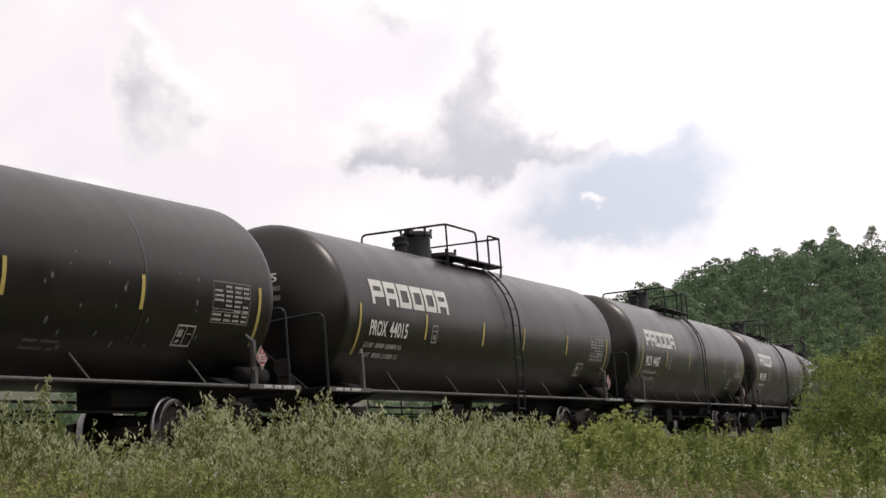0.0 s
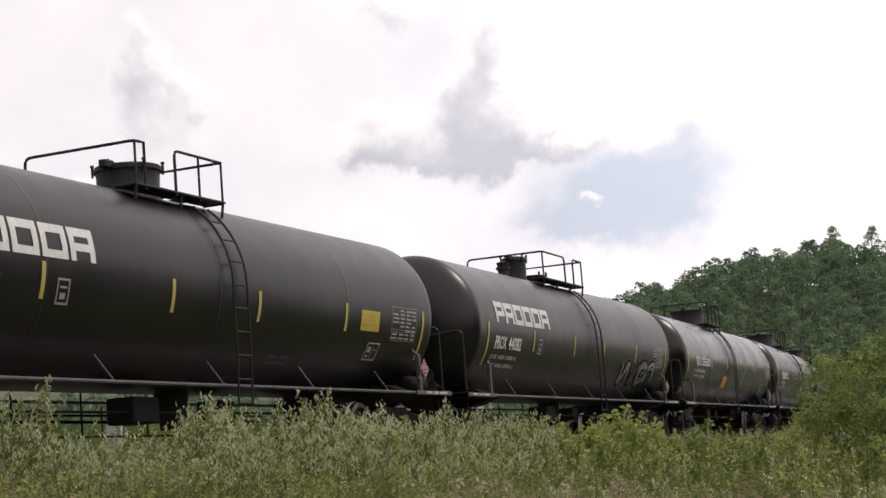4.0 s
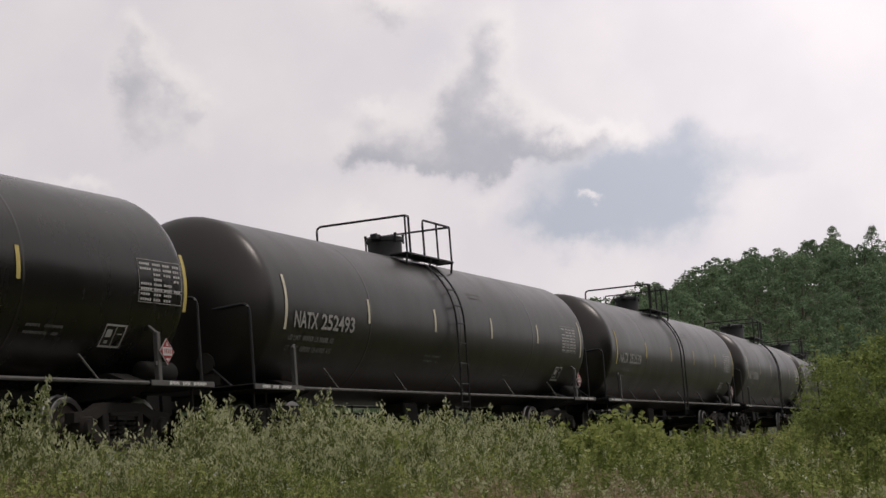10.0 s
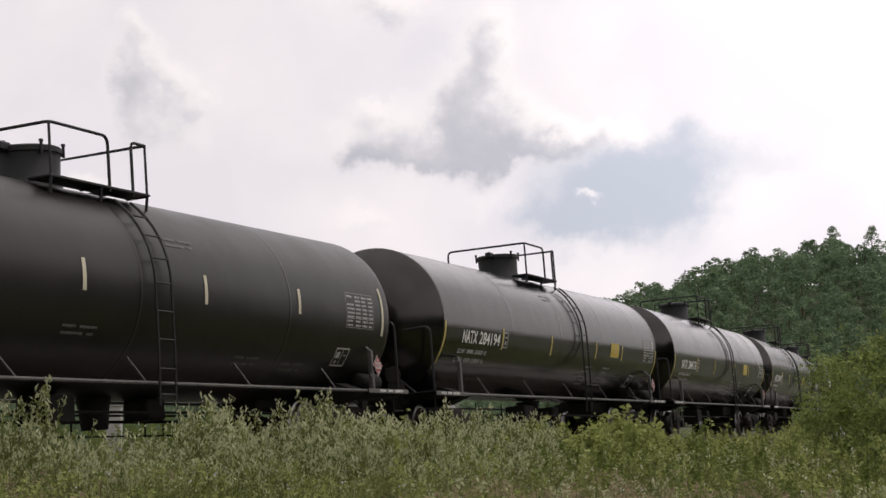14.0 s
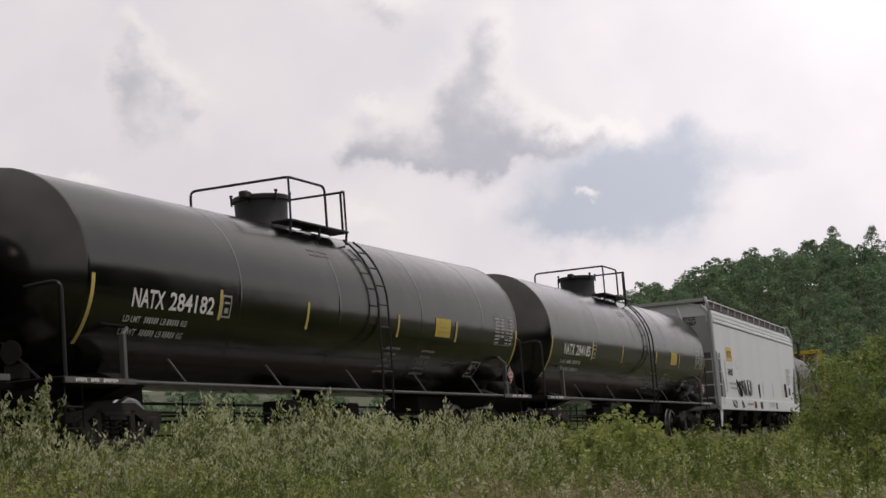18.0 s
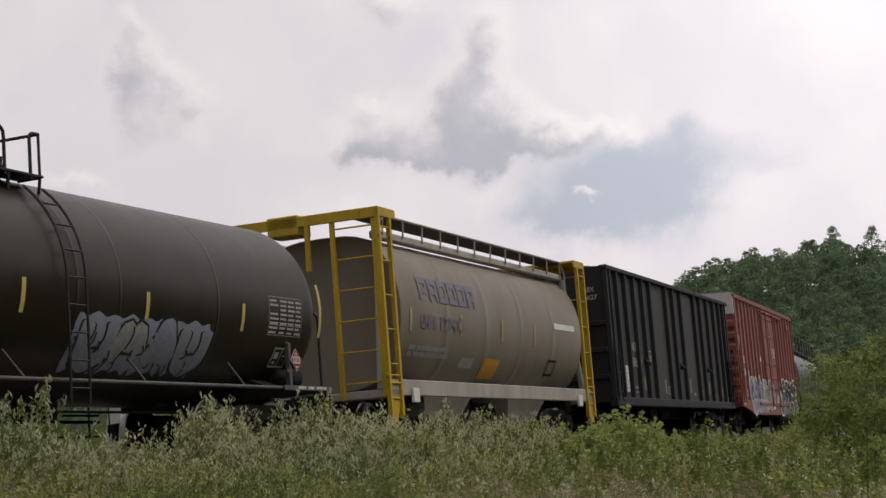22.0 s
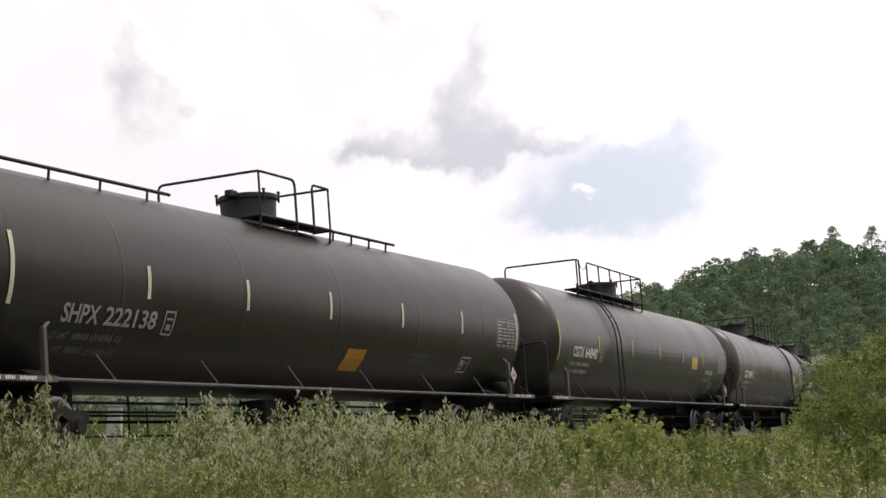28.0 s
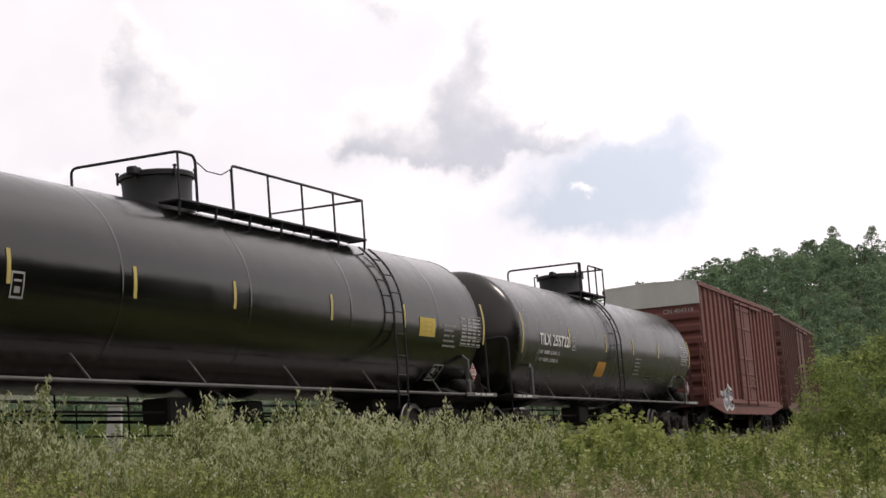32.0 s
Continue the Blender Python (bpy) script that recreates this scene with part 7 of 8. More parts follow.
def shrub(az, d, width, height, leaves, seed, mat=None):
    a = radians(az)
    X, Y = d * math.sin(a), d * math.cos(a)
    z = float(ground_height(X, Y))
    t = tagged(new("shrub"), "dense rounded green shrub at the meadow's edge", "shrub", "shrubs by the track")
    t.location = (X, Y, z)
    rng = np.random.default_rng(seed)
    hp = Heap()
    for i in range(9):
        b = rng.random() * 6.28
        r = width * (0.15 + 0.3 * rng.random())
        hp.add(*stalk([[0, 0, 0], [np.cos(b) * r * 0.4, np.sin(b) * r * 0.4, height * 0.4], [np.cos(b) * r, np.sin(b) * r, height * (0.6 + 0.3 * rng.random())]], 0.03, 0.008, 5), 0)
    v, f, m = hp.arrays()
    put("stems", fast_mesh("stems", v, f, m, [BARK]), t)
    hp = Heap()
    clumps = 38
    for i in range(clumps):
        u, tt = rng.random() * 1.75 - 0.8, rng.random() * 6.283
        rr = math.sqrt(max(0, 1 - u * u))
        k = 0.62 + 0.42 * rng.random() ** 0.6
        c = np.array([math.cos(tt) * rr * width * 0.5 * k, math.sin(tt) * rr * width * 0.5 * k, height * (0.46 + 0.5 * u * k)])
        c[2] = max(c[2], 0.2)
        size = (width + height) * (0.06 + 0.045 * rng.random())
        hp.add(*leaf_mass(c, size, rng, int(leaves / clumps), 0.07), 0)
        out = c + np.array([c[0] * 0.2, c[1] * 0.2, size * 1.7])
        m = 26
        line = c + (out - c) * rng.random((m, 1)) + rng.normal(size=(m, 3)) * 0.05
        hp.add(*leaf_cards(line, 0.075 * (0.6 + 0.7 * rng.random(m)), aspect=1.8, rng=rng, up=0.3), 0)
    v, f, m = hp.arrays()
    v[:, 2] = np.maximum(v[:, 2], 0.02)
    put("crown", fast_mesh("crown", v, f, np.zeros(len(f)), [mat or BUSHGREEN]), t)
    return t


shrub(14.9, 41, 4.2, 3.9, 19000, 1)
shrub(12.75, 44, 2.2, 2.3, 6500, 2)
shrub(13.4, 40, 2.4, 1.9, 6500, 3)
shrub(17.6, 40, 4.0, 3.6, 8000, 4)
shrub(11.7, 46, 0.9, 1.9, 700, 6)


def marker_post():
    t = tagged(new("marker_post"), "short weathered white concrete post beyond the track", "post")
    a = radians(-10.72)
    d = 46
    X, Y = d * math.sin(a), d * math.cos(a)
    t.location = (X, Y, -1.0)
    sh = Shape()
    sh.plate([(-0.24, 0), (0.2, 0), (0.2, 2.0), (-0.13, 2.0)], 0.3, "xz", at=-0.15)
    put("shaft", sh.mesh("shaft", CONCRETE), t)
    sh = Shape()
    sh.box(-0.19, 0.26, -0.2, 0.2, 2.0, 2.12, 0.02)
    put("cap", sh.mesh("cap", CONCRETE), t)


marker_post()


# ---- sky backdrop with the drifting clouds ----
def build_sky():
    m, n, l, b = material("hazy_cloud_sky")
    n.remove(b)
    tc = n.new("ShaderNodeTexCoord")
    sep = n.new("ShaderNodeSeparateXYZ")
    l.new(tc.outputs["UV"], sep.inputs["Vector"])

    def math_node(op, a, c=None, clamp=False):
        x = n.new("ShaderNodeMath")
        x.operation = op
        x.use_clamp = clamp
        for i, v in enumerate((a, c)):
            if v is None:
                continue
            if isinstance(v, (int, float)):
                x.inputs[i].default_value = v
            else:
                l.new(v, x.inputs[i])
        return x.outputs[0]

    warp = n.new("ShaderNodeTexNoise")
    warp.inputs["Scale"].default_value = 17
    warp.inputs["Detail"].default_value = 9
    warp.inputs["Roughness"].default_value = 0.6
    l.new(tc.outputs["UV"], warp.inputs["Vector"])
    ws = n.new("ShaderNodeSeparateColor")
    l.new(warp.outputs["Color"], ws.inputs["Color"])
    U = math_node("ADD", sep.outputs["X"], math_node("MULTIPLY", math_node("SUBTRACT", ws.outputs["Red"], 0.5), 0.085))
    V = math_node("ADD", sep.outputs["Y"], math_node("MULTIPLY", math_node("SUBTRACT", ws.outputs["Green"], 0.5), 0.085))

    def puff(u, v, ru, rv, amp):
        """A soft oval of cloud at (u, v)."""
        a = math_node("DIVIDE", math_node("SUBTRACT", U, u), ru)
        c = math_node("DIVIDE", math_node("SUBTRACT", V, v), rv)
        r2 = math_node("ADD", math_node("MULTIPLY", a, a), math_node("MULTIPLY", c, c))
        return math_node("MULTIPLY", math_node("POWER", 2.718, math_node("MULTIPLY", r2, -1.0)), amp)

    def total(rows):
        out = None
        for row in rows:
            p = puff(*row)
            out = p if out is None else math_node("ADD", out, p)
        return out

    big = n.new("ShaderNodeTexNoise")
    big.inputs["Scale"].default_value = 5
    big.inputs["Detail"].default_value = 6
    l.new(tc.outputs["UV"], big.inputs["Vector"])

    def density(du, dv):
        """Heaped cloud: the ovals broken up by billows, read a little way off."""
        p = total([(u - du, v - dv, ru, rv, amp) for u, v, ru, rv, amp in HEAPS])
        mp = n.new("ShaderNodeVectorMath")
        mp.operation = "ADD"
        mp.inputs[1].default_value = (du, dv, 0)
        l.new(tc.outputs["UV"], mp.inputs[0])
        lump = n.new("ShaderNodeTexNoise")
        lump.inputs["Scale"].default_value = 26
        lump.inputs["Detail"].default_value = 8
        lump.inputs["Roughness"].default_value = 0.58
        l.new(mp.outputs["Vector"], lump.inputs["Vector"])
        rough = math_node("MULTIPLY", math_node("SUBTRACT", lump.outputs["Fac"], 0.5), 1.2)
        return math_node("ADD", p, math_node("MULTIPLY", rough, math_node("MINIMUM", p, 0.7)))

    def blend(fac, a, c):
        x = n.new("ShaderNodeMix")
        x.data_type = "RGBA"
        l.new(fac, x.inputs["Factor"])
        for key, v in (("A", a), ("B", c)):
            if isinstance(v, tuple):
                x.inputs[key].default_value = (*v, 1)
            else:
                l.new(v, x.inputs[key])
        return x.outputs["Result"]

    def ramp_to(v, lo, hi, top=1.0):
        x = n.new("ShaderNodeMapRange")
        x.interpolation_type = "SMOOTHSTEP"
        x.inputs["From Min"].default_value, x.inputs["From Max"].default_value = lo, hi
        x.inputs["To Max"].default_value = top
        l.new(v, x.inputs["Value"])
        return x.outputs["Result"]

    haze = blend(ramp_to(big.outputs["Fac"], 0.35, 0.7), (0.84, 0.815, 0.85), (0.93, 0.895, 0.905))
    layer = blend(ramp_to(math_node("ADD", total(SHEETS), math_node("MULTIPLY", math_node("SUBTRACT", big.outputs["Fac"], 0.5), 0.25)), 0.05, 0.95), haze, (0.54, 0.59, 0.67))
    body = blend(ramp_to(density(0.008, 0.018), 0.04, 1.4), (1.0, 0.965, 0.955), (0.49, 0.505, 0.56))
    sky_color = blend(ramp_to(density(0, 0), 0.03, 0.72, 0.88), layer, body)
    glow = puff(1.0, 0.8, 0.42, 0.6, 0.5)
    em = n.new("ShaderNodeEmission")
    l.new(sky_color, em.inputs["Color"])
    l.new(math_node("ADD", glow, 1.08), em.inputs["Strength"])
    l.new(em.outputs[0], n["Material Output"].inputs["Surface"])
    # part of a wide shell round the meadow; u and v run across the view
    R = 4000.0
    vs, fs, uv = [], [], []
    nu, nv = 36, 20
    for j in range(nv + 1):
        el = radians(-2.0 + 26 * j / nv)
        for i in range(nu + 1):
            az = radians(-28 + 56 * i / nu)
            vs.append((R * math.sin(az) * math.cos(el), R * math.cos(az) * math.cos(el), R * math.sin(el)))
            dx, dy, dz = vs[-1]
            p = radians(5.64)
            fw, up = dy * math.cos(p) + dz * math.sin(p), -dy * math.sin(p) + dz * math.cos(p)
            uv.append((0.5 + 1.951 * dx / fw, 0.28125 + 1.951 * up / fw))
    for j in range(nv):
        for i in range(nu):
            k = j * (nu + 1) + i
            fs.append((k, k + 1, k + nu + 2, k + nu + 1))
    me = bpy.data.meshes.new("sky_backdrop")
    me.from_pydata(vs, [], fs)
    lay = me.uv_layers.new(name="view")
    for loop in me.loops:
        lay.data[loop.index].uv = uv[loop.vertex_index]
    me.materials.append(m)
    ob = new("sky_backdrop", me)
    ob.location = EYE
    return tagged(ob, "bright hazy sky with grey and white clouds", "sky", kind="structure")


# clouds as ovals: across, up, two radii, strength; across runs 0 to 1 over the view
HEAPS = [(0.158, 0.535, 0.0171, 0.0244, 0.55), (0.165, 0.5, 0.0268, 0.0268, 0.5), (0.155, 0.468, 0.0293, 0.0317, 0.66), (0.166, 0.42, 0.0317, 0.0415, 0.6), (0.209, 0.468, 0.0305, 0.0195, 0.45), (0.216, 0.43, 0.0366, 0.0415, 0.52), (0.241, 0.446, 0.0146, 0.0122, 0.45), (0.216, 0.388, 0.022, 0.0146, 0.3),
         (0.445, 0.558, 0.0512, 0.022, 0.8), (0.56, 0.525, 0.0268, 0.0415, 0.7), (0.54, 0.475, 0.0415, 0.0415, 0.7), (0.515, 0.436, 0.0366, 0.0342, 0.75), (0.445, 0.404, 0.061, 0.0268, 0.85), (0.413, 0.386, 0.0317, 0.0207, 0.75), (0.426, 0.44, 0.0317, 0.0146, 0.45), (0.49, 0.38, 0.0561, 0.0171, 0.75),
         (0.553, 0.392, 0.0488, 0.0317, 0.85), (0.58, 0.43, 0.0415, 0.0293, 0.7), (0.617, 0.396, 0.0561, 0.0207, 0.75), (0.662, 0.405, 0.0488, 0.0171, 0.65), (0.706, 0.414, 0.0415, 0.0159, 0.5), (0.094, 0.35, 0.042, 0.0126, 0.55), (0.413, 0.313, 0.042, 0.0126, 0.5), (0.553, 0.328, 0.0357, 0.021, 0.36), (0.665, 0.329, 0.0137, 0.0063, 0.5), (0.87, 0.385, 0.0488, 0.0146, 0.3)]
SHEETS = [(0.694, 0.345, 0.1, 0.058, 0.85), (0.643, 0.302, 0.058, 0.03, 0.75), (0.765, 0.345, 0.065, 0.052, 0.65), (0.77, 0.405, 0.026, 0.017, 0.35), (0.87, 0.382, 0.055, 0.018, 0.4), (0.19, 0.42, 0.06, 0.06, 0.25), (0.5, 0.5, 0.06, 0.06, 0.3), (0.04, 0.34, 0.12, 0.06, 0.22), (0.45, 0.37, 0.12, 0.03, 0.2), (0.33, 0.35, 0.12, 0.05, 0.15)]
SKY = build_sky()


# ---- the train, from its leading visible car to the last ----
def stripes_short(lo=2.08, hi=2.56):
    return [(-7.5, 1.7, 2.6), (-4.45, lo, hi), (-1.32, lo, hi), (1.23, lo, hi), (4.33, lo, hi), (7.62, 1.7, 2.6)]


def maker_black(num, q, tags=None, style="valve", notice=False):
    common = dict(card="1267", end_text=(-0.12, 0.5), rail_h=0.57, r=1.54, zc=2.59, half=8.65, finish="matte", stripes=stripes_short(), word=(num, -7.05, -5.35, 2.05, 2.33), logo=(-7.0, -3.25, 2.62, 3.08, WHITE),
                  panels=[("plate_c", -4.0, 2.2), ("table", 6.77, 2.32), ("board", 5.65, 1.78), ("line", 2.4, 1.6)] + ([("gold", 5.3, 2.3)] if notice else []) + ([("chalk", -3.2, 2.2), ("chalk", -1.4, 2.15), ("chalk", 2.9, 2.1)] if num.endswith("3992") else []), graffiti=tags)
    if style == "valve":
        tank_car(num, "matte black tank car with a bold white maker's mark", q, plat=(-1.7, 1.7), rails=(-1.65, 1.6), gap=(0.13, 0.85), dome=(-0.95, 0.3, 4.7), small_dome=(-2.1, 0.13, 4.5), ladder=0.92, **common)
    else:
        tank_car(num, "matte black tank car with a large dome and white mark", q, plat=(-1.4, 1.3), rails=(-1.3, 1.2), gap=(-1.05, -0.2), dome=(0.0, 0.5, 4.6), ladder=0.9, **common)


maker_black("PROX  44021", -293.09)
maker_black("PROX  44015", -274.32)
maker_black("PROX  44067", -255.57)
maker_black("PROX  43992", -236.7)
maker_black("PROX  45627", -217.95, style="dome", notice=True)
maker_black("PROX  44082", -199.3, tags=(3.2, 6.6, 1.5, 2.2, 3, 4, [FADED, PAINT["brown"], DULL, STEEL]))

for num, q in (("TILX  255620", -180.6), ("TILX  255730", -161.8), ("TILX  255640", -142.95), ("TILX  255775", -124.15), ("TILX  255722", 284.15)):
    if num.endswith(("730", "640")):
        kit = dict(ladder=1.85, rails=(-0.84, 1.42), gap=(0.41, 1.14), dome=(0.1, 0.58, 4.56), stripes=[(-7.94, 2.03, 2.95), (-4.53, 2.28, 2.73), (-1.71, 2.28, 2.73), (1.44, 2.3, 2.73), (4.05, 2.3, 2.73), (8.1, 2.1, 2.95)],
                   panels=[("plate_c", -4.09, 2.38), ("orange", 1.83, 1.85), ("text", 2.6, 2.0), ("table", 7.5, 2.5), ("board", 6.52, 1.69), ("line", 4.1, 1.82), ("line", 5.5, 1.8)])
    else:
        kit = dict(ladder=0.2, stripes=[(-7.94, 2.03, 2.95), (-4.42, 2.28, 2.73), (-1.2, 2.28, 2.73), (1.52, 2.3, 2.73), (4.3, 2.3, 2.73), (8.2, 2.1, 2.95)],
                   panels=[("plate_c", -4.05, 2.38), ("orange", -1.42, 1.84), ("text", 2.12, 2.0), ("table", 7.55, 2.5), ("board", 6.63, 1.7), ("line", 3.65, 1.8), ("line", 5.05, 1.78)])
    tank_car(num, "satin black tank car with an orange notice panel", q, r=1.5, zc=2.5, half=8.75, finish="satin", end_text=(-0.2, 0.52), word=(num, -6.76, -4.49, 2.26, 2.53), plat=(-1.5, 1.1), **kit)

for num, q in (("NATX  252493", -105.2), ("NATX  252539", -86.3), ("NATX  252588", -67.35), ("NATX  252451", -48.4)):
    tall = num.endswith("451") or num.endswith("588")
    tank_car(num, "weathered matte black tank car with faded white lettering", q, r=1.52, zc=2.46, half=8.8, finish="matte", ink=FADED, tape=PALE if not num.endswith("539") else YELLOW,
             stripes=[(-7.7, 2.0, 2.9), (-4.48, 2.25, 2.69), (-1.37, 2.25, 2.69), (1.75, 2.25, 2.69), (5.05 if num.endswith("539") else 4.72, 2.27, 2.69), (8.1 if num.endswith("539") else 7.92, 2.05, 2.92)], word=(num, -7.4, -5.1, 2.05, 2.32),
             plat=(-1.7, 1.2) if not tall else (-1.3, 1.1), rails=(-1.25, 1.12), gap=(-1.07, -0.35) if not tall else (0.15, 0.75), dome=(-0.1, 0.36, 4.42) if not tall else (-0.45, 0.48, 4.5), ladder=0.88 if tall else 0.2,
             panels=[("table", 7.0, 2.46), ("line", 1.3, 3.2), ("line", -1.3, 1.8), ("line", 3.4, 1.55), ("board", 6.55, 1.64), ("line", 5.0, 1.5)])

for num, q in (("NATX  284194", -29.3), ("NATX  284176", -10.5), ("NATX  284197", 8.35), ("NATX  284182", 27.2), ("NATX  284185", 46.05)):
    tank_car(num, "new glossy black tank car with a yellow notice panel", q, r=1.5, zc=2.61, half=8.85, finish="gloss", end_text=(0.17, 0.2), stripes=[(-8.12, 1.58, 2.5), (-4.7, 2.05, 2.5), (-1.3 if num.endswith("194") else -1.8, 2.05, 2.5), (2.35 if num.endswith("194") else 1.9, 2.08, 2.5), (4.75, 2.1, 2.5), (8.2, 1.65, 2.5)],
             word=(num, -7.13, -4.9, 2.11, 2.37), plat=(-1.35, 1.05), rails=(-1.25, 0.95), gap=(0.15, 0.8), dome=(-0.47, 0.48, 4.64), ladder=1.45, cage=False, seams=(-4.1, -0.6, 3.0, 6.2),
             panels=[("plate_c", -4.52, 2.26), ("gold", 4.05, 2.35), ("table", 7.45, 2.46), ("text", 1.95, 1.68), ("text", 3.6, 1.68), ("line", 5.0, 1.75), ("board", 6.3, 1.62), ("line", -0.8, 3.5)])

grey_hopper(65.6)
tank_car("GATX 17918", "brown-black weathered tank car with graffiti on its rear half", 86.2, r=1.54, zc=2.38, rail_h=0.5, half=8.45, reach=9.0, finish="brown", tape=YELLOW, stripes=[(-7.85, 1.8, 2.75), (-4.45, 1.85, 2.32), (-1.95, 1.85, 2.32), (0.05, 1.88, 2.32), (2.88, 1.9, 2.32), (5.55, 1.9, 2.32), (8.1, 1.9, 2.8)],
         word=("GATX 17918", -7.35, -5.4, 1.72, 1.98), plat=(-0.2, 1.6), rails=(-0.1, 1.25), gap=(0.5, 1.05), dome=(0.13, 0.22, 4.25), small_dome=(-0.52, 0.14, 4.25), ladder=1.5, seams=(-4.0, 1.2, 2.2, 4.8), panels=[("table", 6.9, 2.2), ("board", 7.0, 1.55)],
         graffiti=(1.4, 4.7, 1.2, 2.12, 9, 4, [SPRAY_SILVER, FADED, SPRAY_SILVER, SPRAY_BLACK], 0.05, (2, 5, 3, 2), SPRAY_SILVER))
beige_hopper(103.2)
gondola(119.3)
box_car("faded red boxcar with graffiti, blots and a pale roof", 136.9, BOXRED, ROOF, length=16.2, reach=9.0, word=[("AO", -7.05, -6.42, 2.58, 2.84), ("K", -6.27, -5.99, 2.58, 2.84), ("111", -6.98, -6.45, 2.12, 2.38), ("916", -6.24, -5.68, 2.12, 2.38)], end_word="AOK 111916", seed=7,
        tags=[(-5.75, -2.5, 0.74, 2.36, [SPRAY_SILVER, SPRAY_GREY, SPRAY_SILVER, SPRAY_WHITE], (0, 1, 4), SPRAY_SILVER), (-2.45, -1.6, 0.74, 2.28, [SPRAY_GREEN, SPRAY_SILVER, SPRAY_WHITE], (4,), SPRAY_GREEN), (-1.4, 0.2, 0.95, 2.15, [SPRAY_GREY, SPRAY_SILVER, SPRAY_WHITE], (0, 4), None), (0.75, 1.6, 0.95, 1.5, [SPRAY_WHITE, SPRAY_GREY, SPRAY_CREAM], (3,), None), (1.8, 7.85, 0.72, 2.3, [SPRAY_BLACK, SPRAY_GREY, SPRAY_BLACK, SPRAY_WHITE], (2, 3, 4, 1, 2), SPRAY_GREY)])

tank_car("SHPX  222174", "dusty dark tank car with a guard rail along its whole top", 156.4, r=1.53, zc=2.53, half=9.85, reach=10.45, pale_card=True, finish="olive", ink=FADED, tape=PALE, stripes=[(-9.1, 1.98, 2.9), (-5.9, 2.25, 2.7), (-3.05, 2.25, 2.72), (-0.15, 2.27, 2.72), (2.85, 2.28, 2.72), (5.83, 2.28, 2.72), (9.2, 2.1, 2.9)],
         word=("SHPX  222174", -8.0, -5.8, 1.8, 2.05), loops="none", plat=(-1.2, 1.2), long_rail=[(-9.2, 0.0), (0.6, 10.0)], dome=(-0.12, 0.52, 4.62), ladder=None, seams=(-6.6, -3.2, 0.2, 3.6, 7.0), panels=[("plate_c", -5.4, 1.92), ("line", 4.6, 1.75), ("table", 8.5, 2.3), ("board", 7.0, 1.5)])
tank_car("CGTX  65168", "dark grey tank car with a long top guard rail", 177.75, r=1.53, zc=2.53, half=9.9, reach=10.75, pale_card=True, finish="grey", tape=PALE, stripes=[(-9.0, 1.98, 2.9), (-5.2, 2.25, 2.7), (-2.2, 2.25, 2.72), (1.9, 2.27, 2.72), (5.4, 2.28, 2.72), (9.6, 2.1, 2.9)],
         word=("CGTX  65168", -8.0, -5.4, 2.0, 2.26), loops="none", plat=(-2.2, 1.2), long_rail=[(-9.2, -0.4), (0.5, 10.2)], dome=(-2.2, 0.52, 4.62), ladder=None, seams=(-6.6, -3.2, 0.2, 3.6, 7.0), panels=[("line", -6.0, 1.75), ("table", 8.9, 2.3), ("board", 7.6, 1.6), ("card", 4.4, 1.9), ("line", 5.6, 1.75)])
tank_car("SHPX  222138", "dusty dark tank car with a low walkway pipe on top", 198.1, r=1.53, zc=2.55, half=9.75, reach=10.4, pale_card=True, finish="olive", ink=FADED, tape=PALE, stripes=[(-9.1, 1.98, 2.9), (-5.95, 2.23, 2.7), (-3.1, 2.23, 2.71), (-0.2, 2.25, 2.72), (2.82, 2.26, 2.71), (5.78, 2.28, 2.73), (8.96, 2.05, 2.88)],
         word=("SHPX  222138", -7.93, -5.65, 1.82, 2.07), plat=(-1.6, 1.3), rails=(-1.5, 1.1), gap=(-0.2, 0.46), dome=(-0.13, 0.5, 4.6), ladder=None, low_rail=[(-9.0, -4.0), (1.3, 4.4)], seams=(-6.6, -3.2, 0.2, 3.6, 7.0), panels=[("plate_c", -5.3, 1.93), ("orange", 1.15, 1.62), ("line", 4.0, 1.8), ("table", 8.3, 2.4), ("board", 6.3, 1.68)])
tank_car("CGTX  64840", "grey insulated tank car with a repainted band", 219.8, r=1.52, zc=2.55, half=10.35, reach=11.1, pale_card=True, finish="grey", tape=YELLOW, stripes=[(-9.7, 1.97, 2.92), (-6.25, 2.25, 2.67), (-2.84, 2.25, 2.68), (0.29, 2.25, 2.68), (3.3, 2.27, 2.7), (6.1, 2.27, 2.7), (9.75, 2.1, 2.92)],
         word=("CGTX  64840", -8.53, -6.42, 2.07, 2.33), plat=(-6.2, 0.95), rails=(-5.85, 0.9), gap=(-5.6, -4.87), dome=(-0.4, 0.55, 4.6), ladder=-4.15, end_text=(-0.2, 0.42), patch=(-3.44, 3.7, 2.12, 2.8), chain=True, seams=(-8.9, -5.0, 5.5, 8.9), panels=[("plate_c", -6.0, 2.18), ("gold", 4.9, 2.3), ("gas", 7.1, 2.0), ("line", 6.9, 1.62), ("table", 9.0, 2.4), ("board", 7.9, 1.6)])
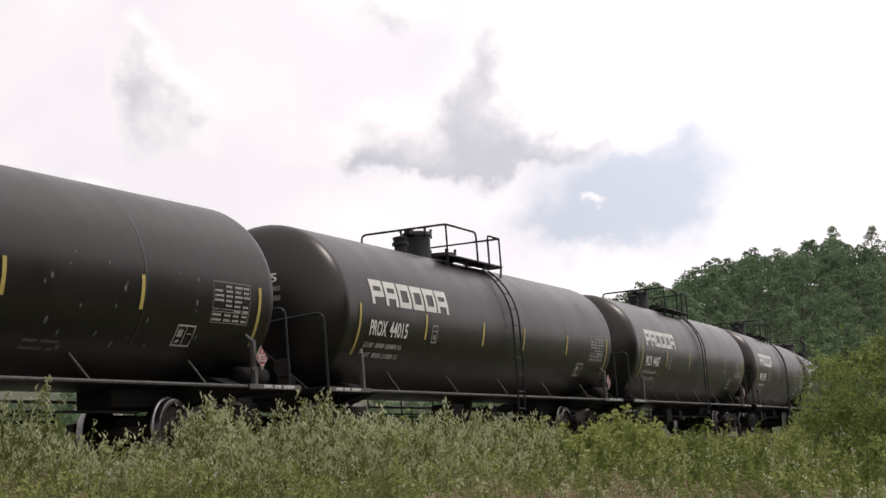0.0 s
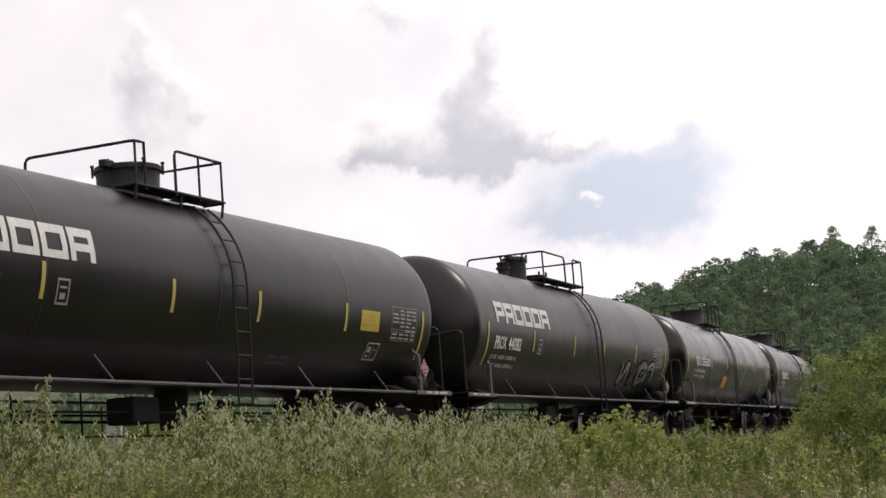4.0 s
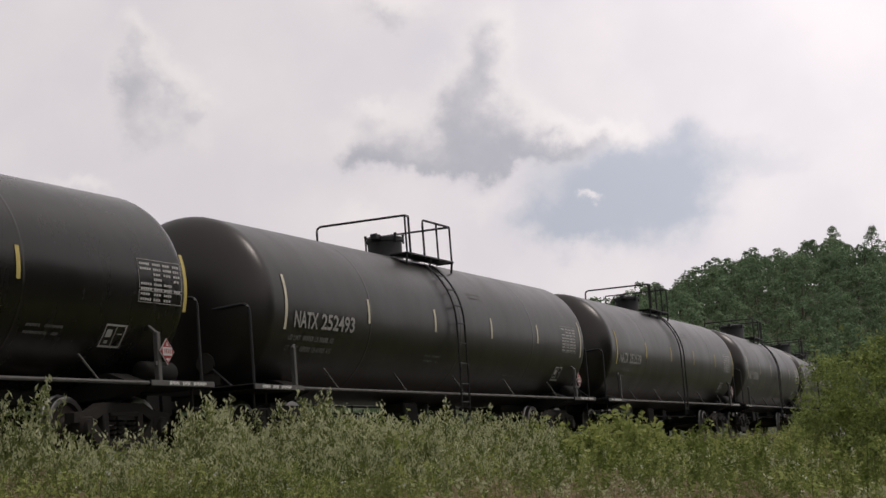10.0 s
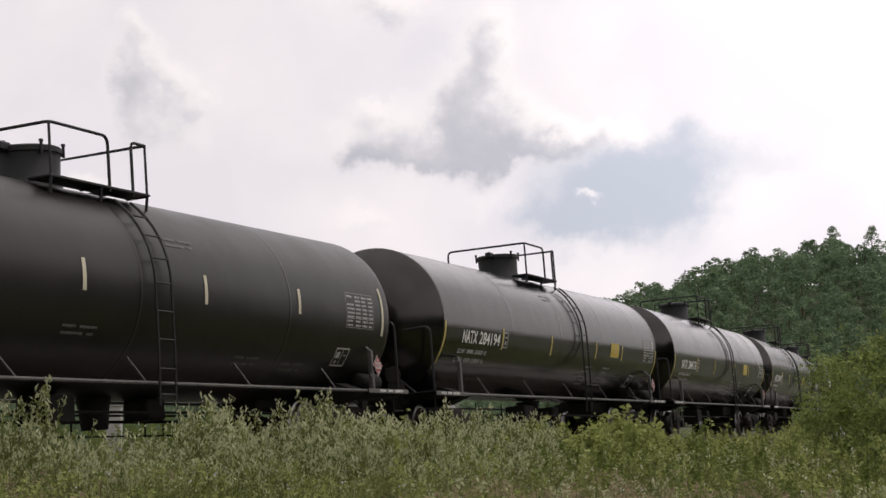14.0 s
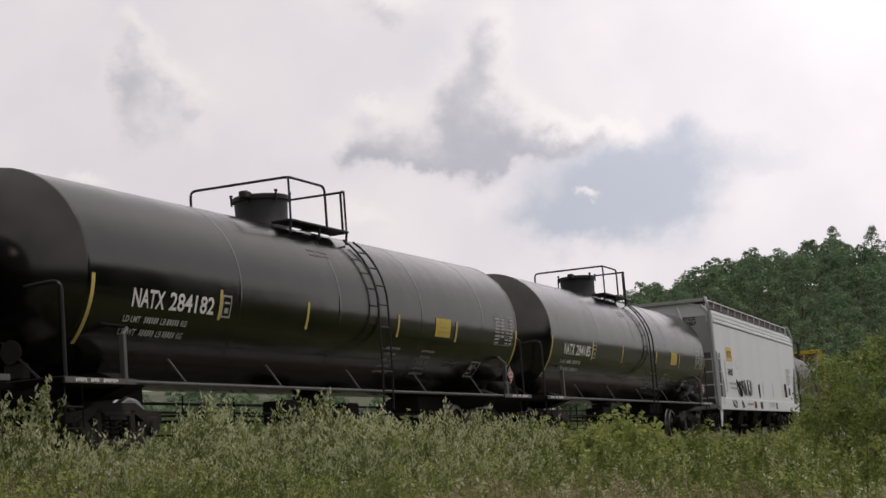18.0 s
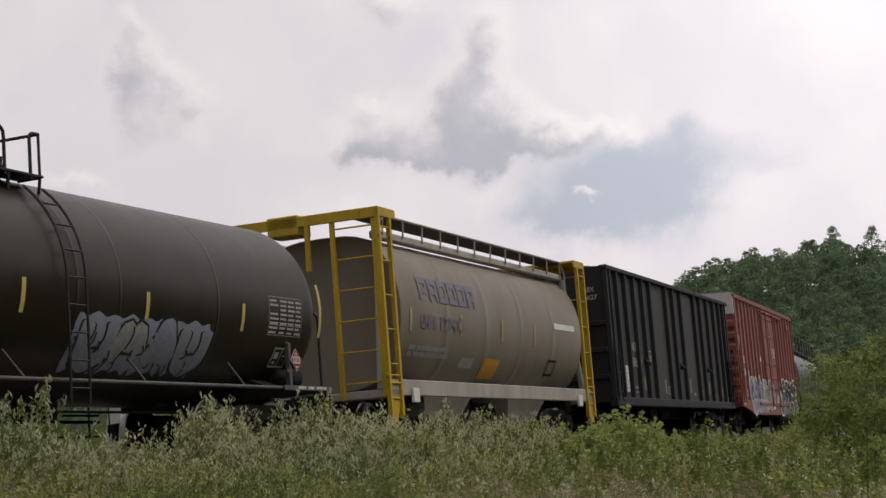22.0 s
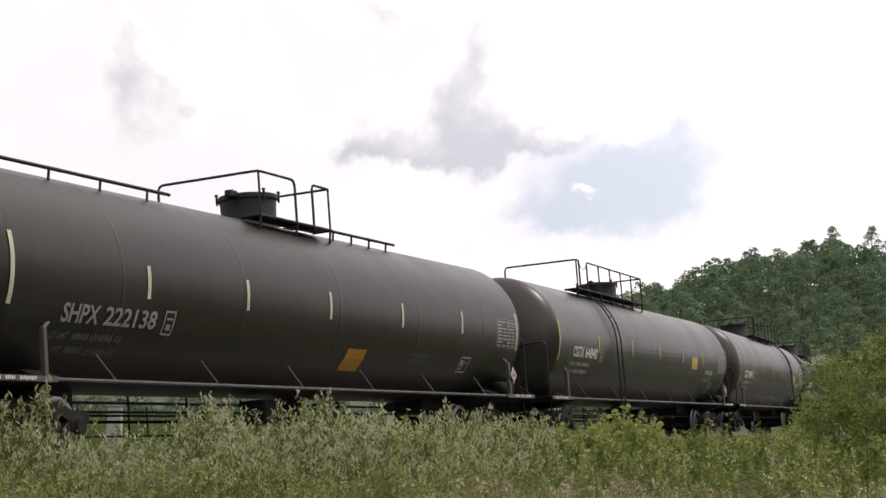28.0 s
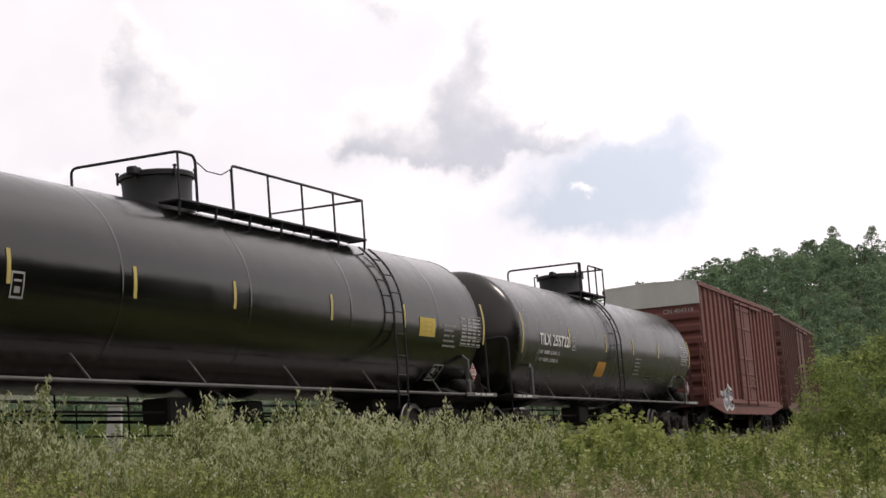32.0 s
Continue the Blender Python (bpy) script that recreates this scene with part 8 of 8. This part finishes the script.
tank_car("CGTX  64870", "grey insulated tank car with a repainted band", 242.05, r=1.52, zc=2.55, half=10.35, reach=11.1, pale_card=True, finish="grey", tape=YELLOW, stripes=[(-9.56, 1.97, 2.92), (-6.37, 2.25, 2.67), (-3.53, 2.25, 2.68), (-0.71, 2.25, 2.68), (2.51, 2.27, 2.7), (5.59, 2.27, 2.7), (9.54, 2.1, 2.92)],
         word=("CGTX  64870", -8.6, -6.45, 2.07, 2.33), plat=(-1.4, 5.85), rails=(-1.45, 5.2), gap=(-1.05, 0.0), dome=(-0.13, 0.57, 4.6), end_text=(-0.2, 0.42), ladder=5.1, patch=(-4.1, 3.2, 2.1, 2.82), chain=True, seams=(-8.9, -5.0, 0.4, 5.2, 8.9), panels=[("plate_c", -6.0, 2.18), ("gold", 6.1, 2.25), ("gas", 7.25, 2.0), ("line", 7.1, 1.62), ("table", 8.7, 2.4), ("board", 8.0, 1.68)])
tank_car("TILX  303740", "glossy black long tank car with a platform of guard rails", 263.8, r=1.52, zc=2.52, half=10.2, reach=10.95, finish="gloss", stripes=[(-9.43, 1.98, 2.91), (-6.13, 2.22, 2.67), (-3.28, 2.22, 2.67), (-0.5, 2.24, 2.67), (2.83, 2.24, 2.68), (5.87, 2.26, 2.7), (9.9, 2.1, 2.95)],
         word=("TILX  303740", -8.46, -6.39, 2.05, 2.34), plat=(-1.2, 5.6), rails=(-1.07, 5.5), gap=(-0.55, 0.58), dome=(-0.13, 0.57, 4.6), ladder=5.85, chain=True, seams=(-7.5, -3.6, 0.0, 3.6, 7.5), panels=[("plate_c", -5.94, 2.22), ("gold", 6.95, 2.32), ("text", 8.1, 2.2), ("table", 9.2, 2.35), ("board", 8.0, 1.5)])
box_car("red-brown boxcar with rust, worn paint and a white upper end", 302.45, BOXBROWN, ROOF, length=16.2, reach=9.1, z1=5.0, end_word="CN 404318", rust=True, seed=3, tags=[(-5.5, -3.6, 0.9, 1.7, [SPRAY_SILVER, SPRAY_GREY, SPRAY_WHITE], (2, 0), None)])
# pale chips on the leading car's side
rnd = random.Random(8)
for i in range(26):
    x, z, rr = 1.8 + rnd.random() * 4.2, 1.5 + rnd.random() * 1.3, 0.02 + 0.035 * rnd.random()
    sk = Skin(1.54, 2.59)
    sh = Shape().add([sk.at(x + rr * math.cos(k) * 0.7, z + rr * math.sin(k)) for k in range(6)], [tuple(range(6))])
    sheet("paint_chip", sh, DULL, CARS[0][0], "small pale paint chip")
box_car("dark brown boxcar with a weathered roof", 320.7, BROWN, CONCRETE, length=16.2, reach=9.1, z1=4.95, white_end=False, seed=5)


# ---- what moves ----
def motions():
    # the sky drifts slowly up and to the left
    walk(SKY, [(0.0, pose(*EYE, 0, 0, 0)), (16.0, pose(*EYE, 0.17, 0, 0.17)), (32.0, pose(*EYE, 0.34, 0, 0.34))])
    for car, q, piv in CARS:
        rows = []
        for i in range(33):
            t = float(i)
            rows.append((t, car_pose(q - SPEED * (t - 16.0), piv)))
        walk(car, rows)
    # wheels roll while their car passes the meadow
    for w, car, x, home in SPIN:
        q = next(c[1] for c in CARS if c[0] == car)
        t0, t1 = 16.0 + (q + x - 34.0) / SPEED, 16.0 + (q + x + 17.0) / SPEED
        t0, t1 = max(0.0, t0), min(32.0, t1)
        if t1 <= t0:
            continue
        f0, f1 = int(t0 * FPS), int(t1 * FPS)
        rows = [(0.0, pose(home, 0, WHEEL_R))] if f0 > 0 else []
        for f in range(f0, f1 + 1):
            a = -math.degrees(SPEED / WHEEL_R) * (f - f0) / FPS
            rows.append((f / FPS, pose(home, 0, WHEEL_R, 0, a, 0)))
        if f1 < 32 * FPS:
            rows.append((32.0, rows[-1][1]))
        walk(w, rows)


motions()
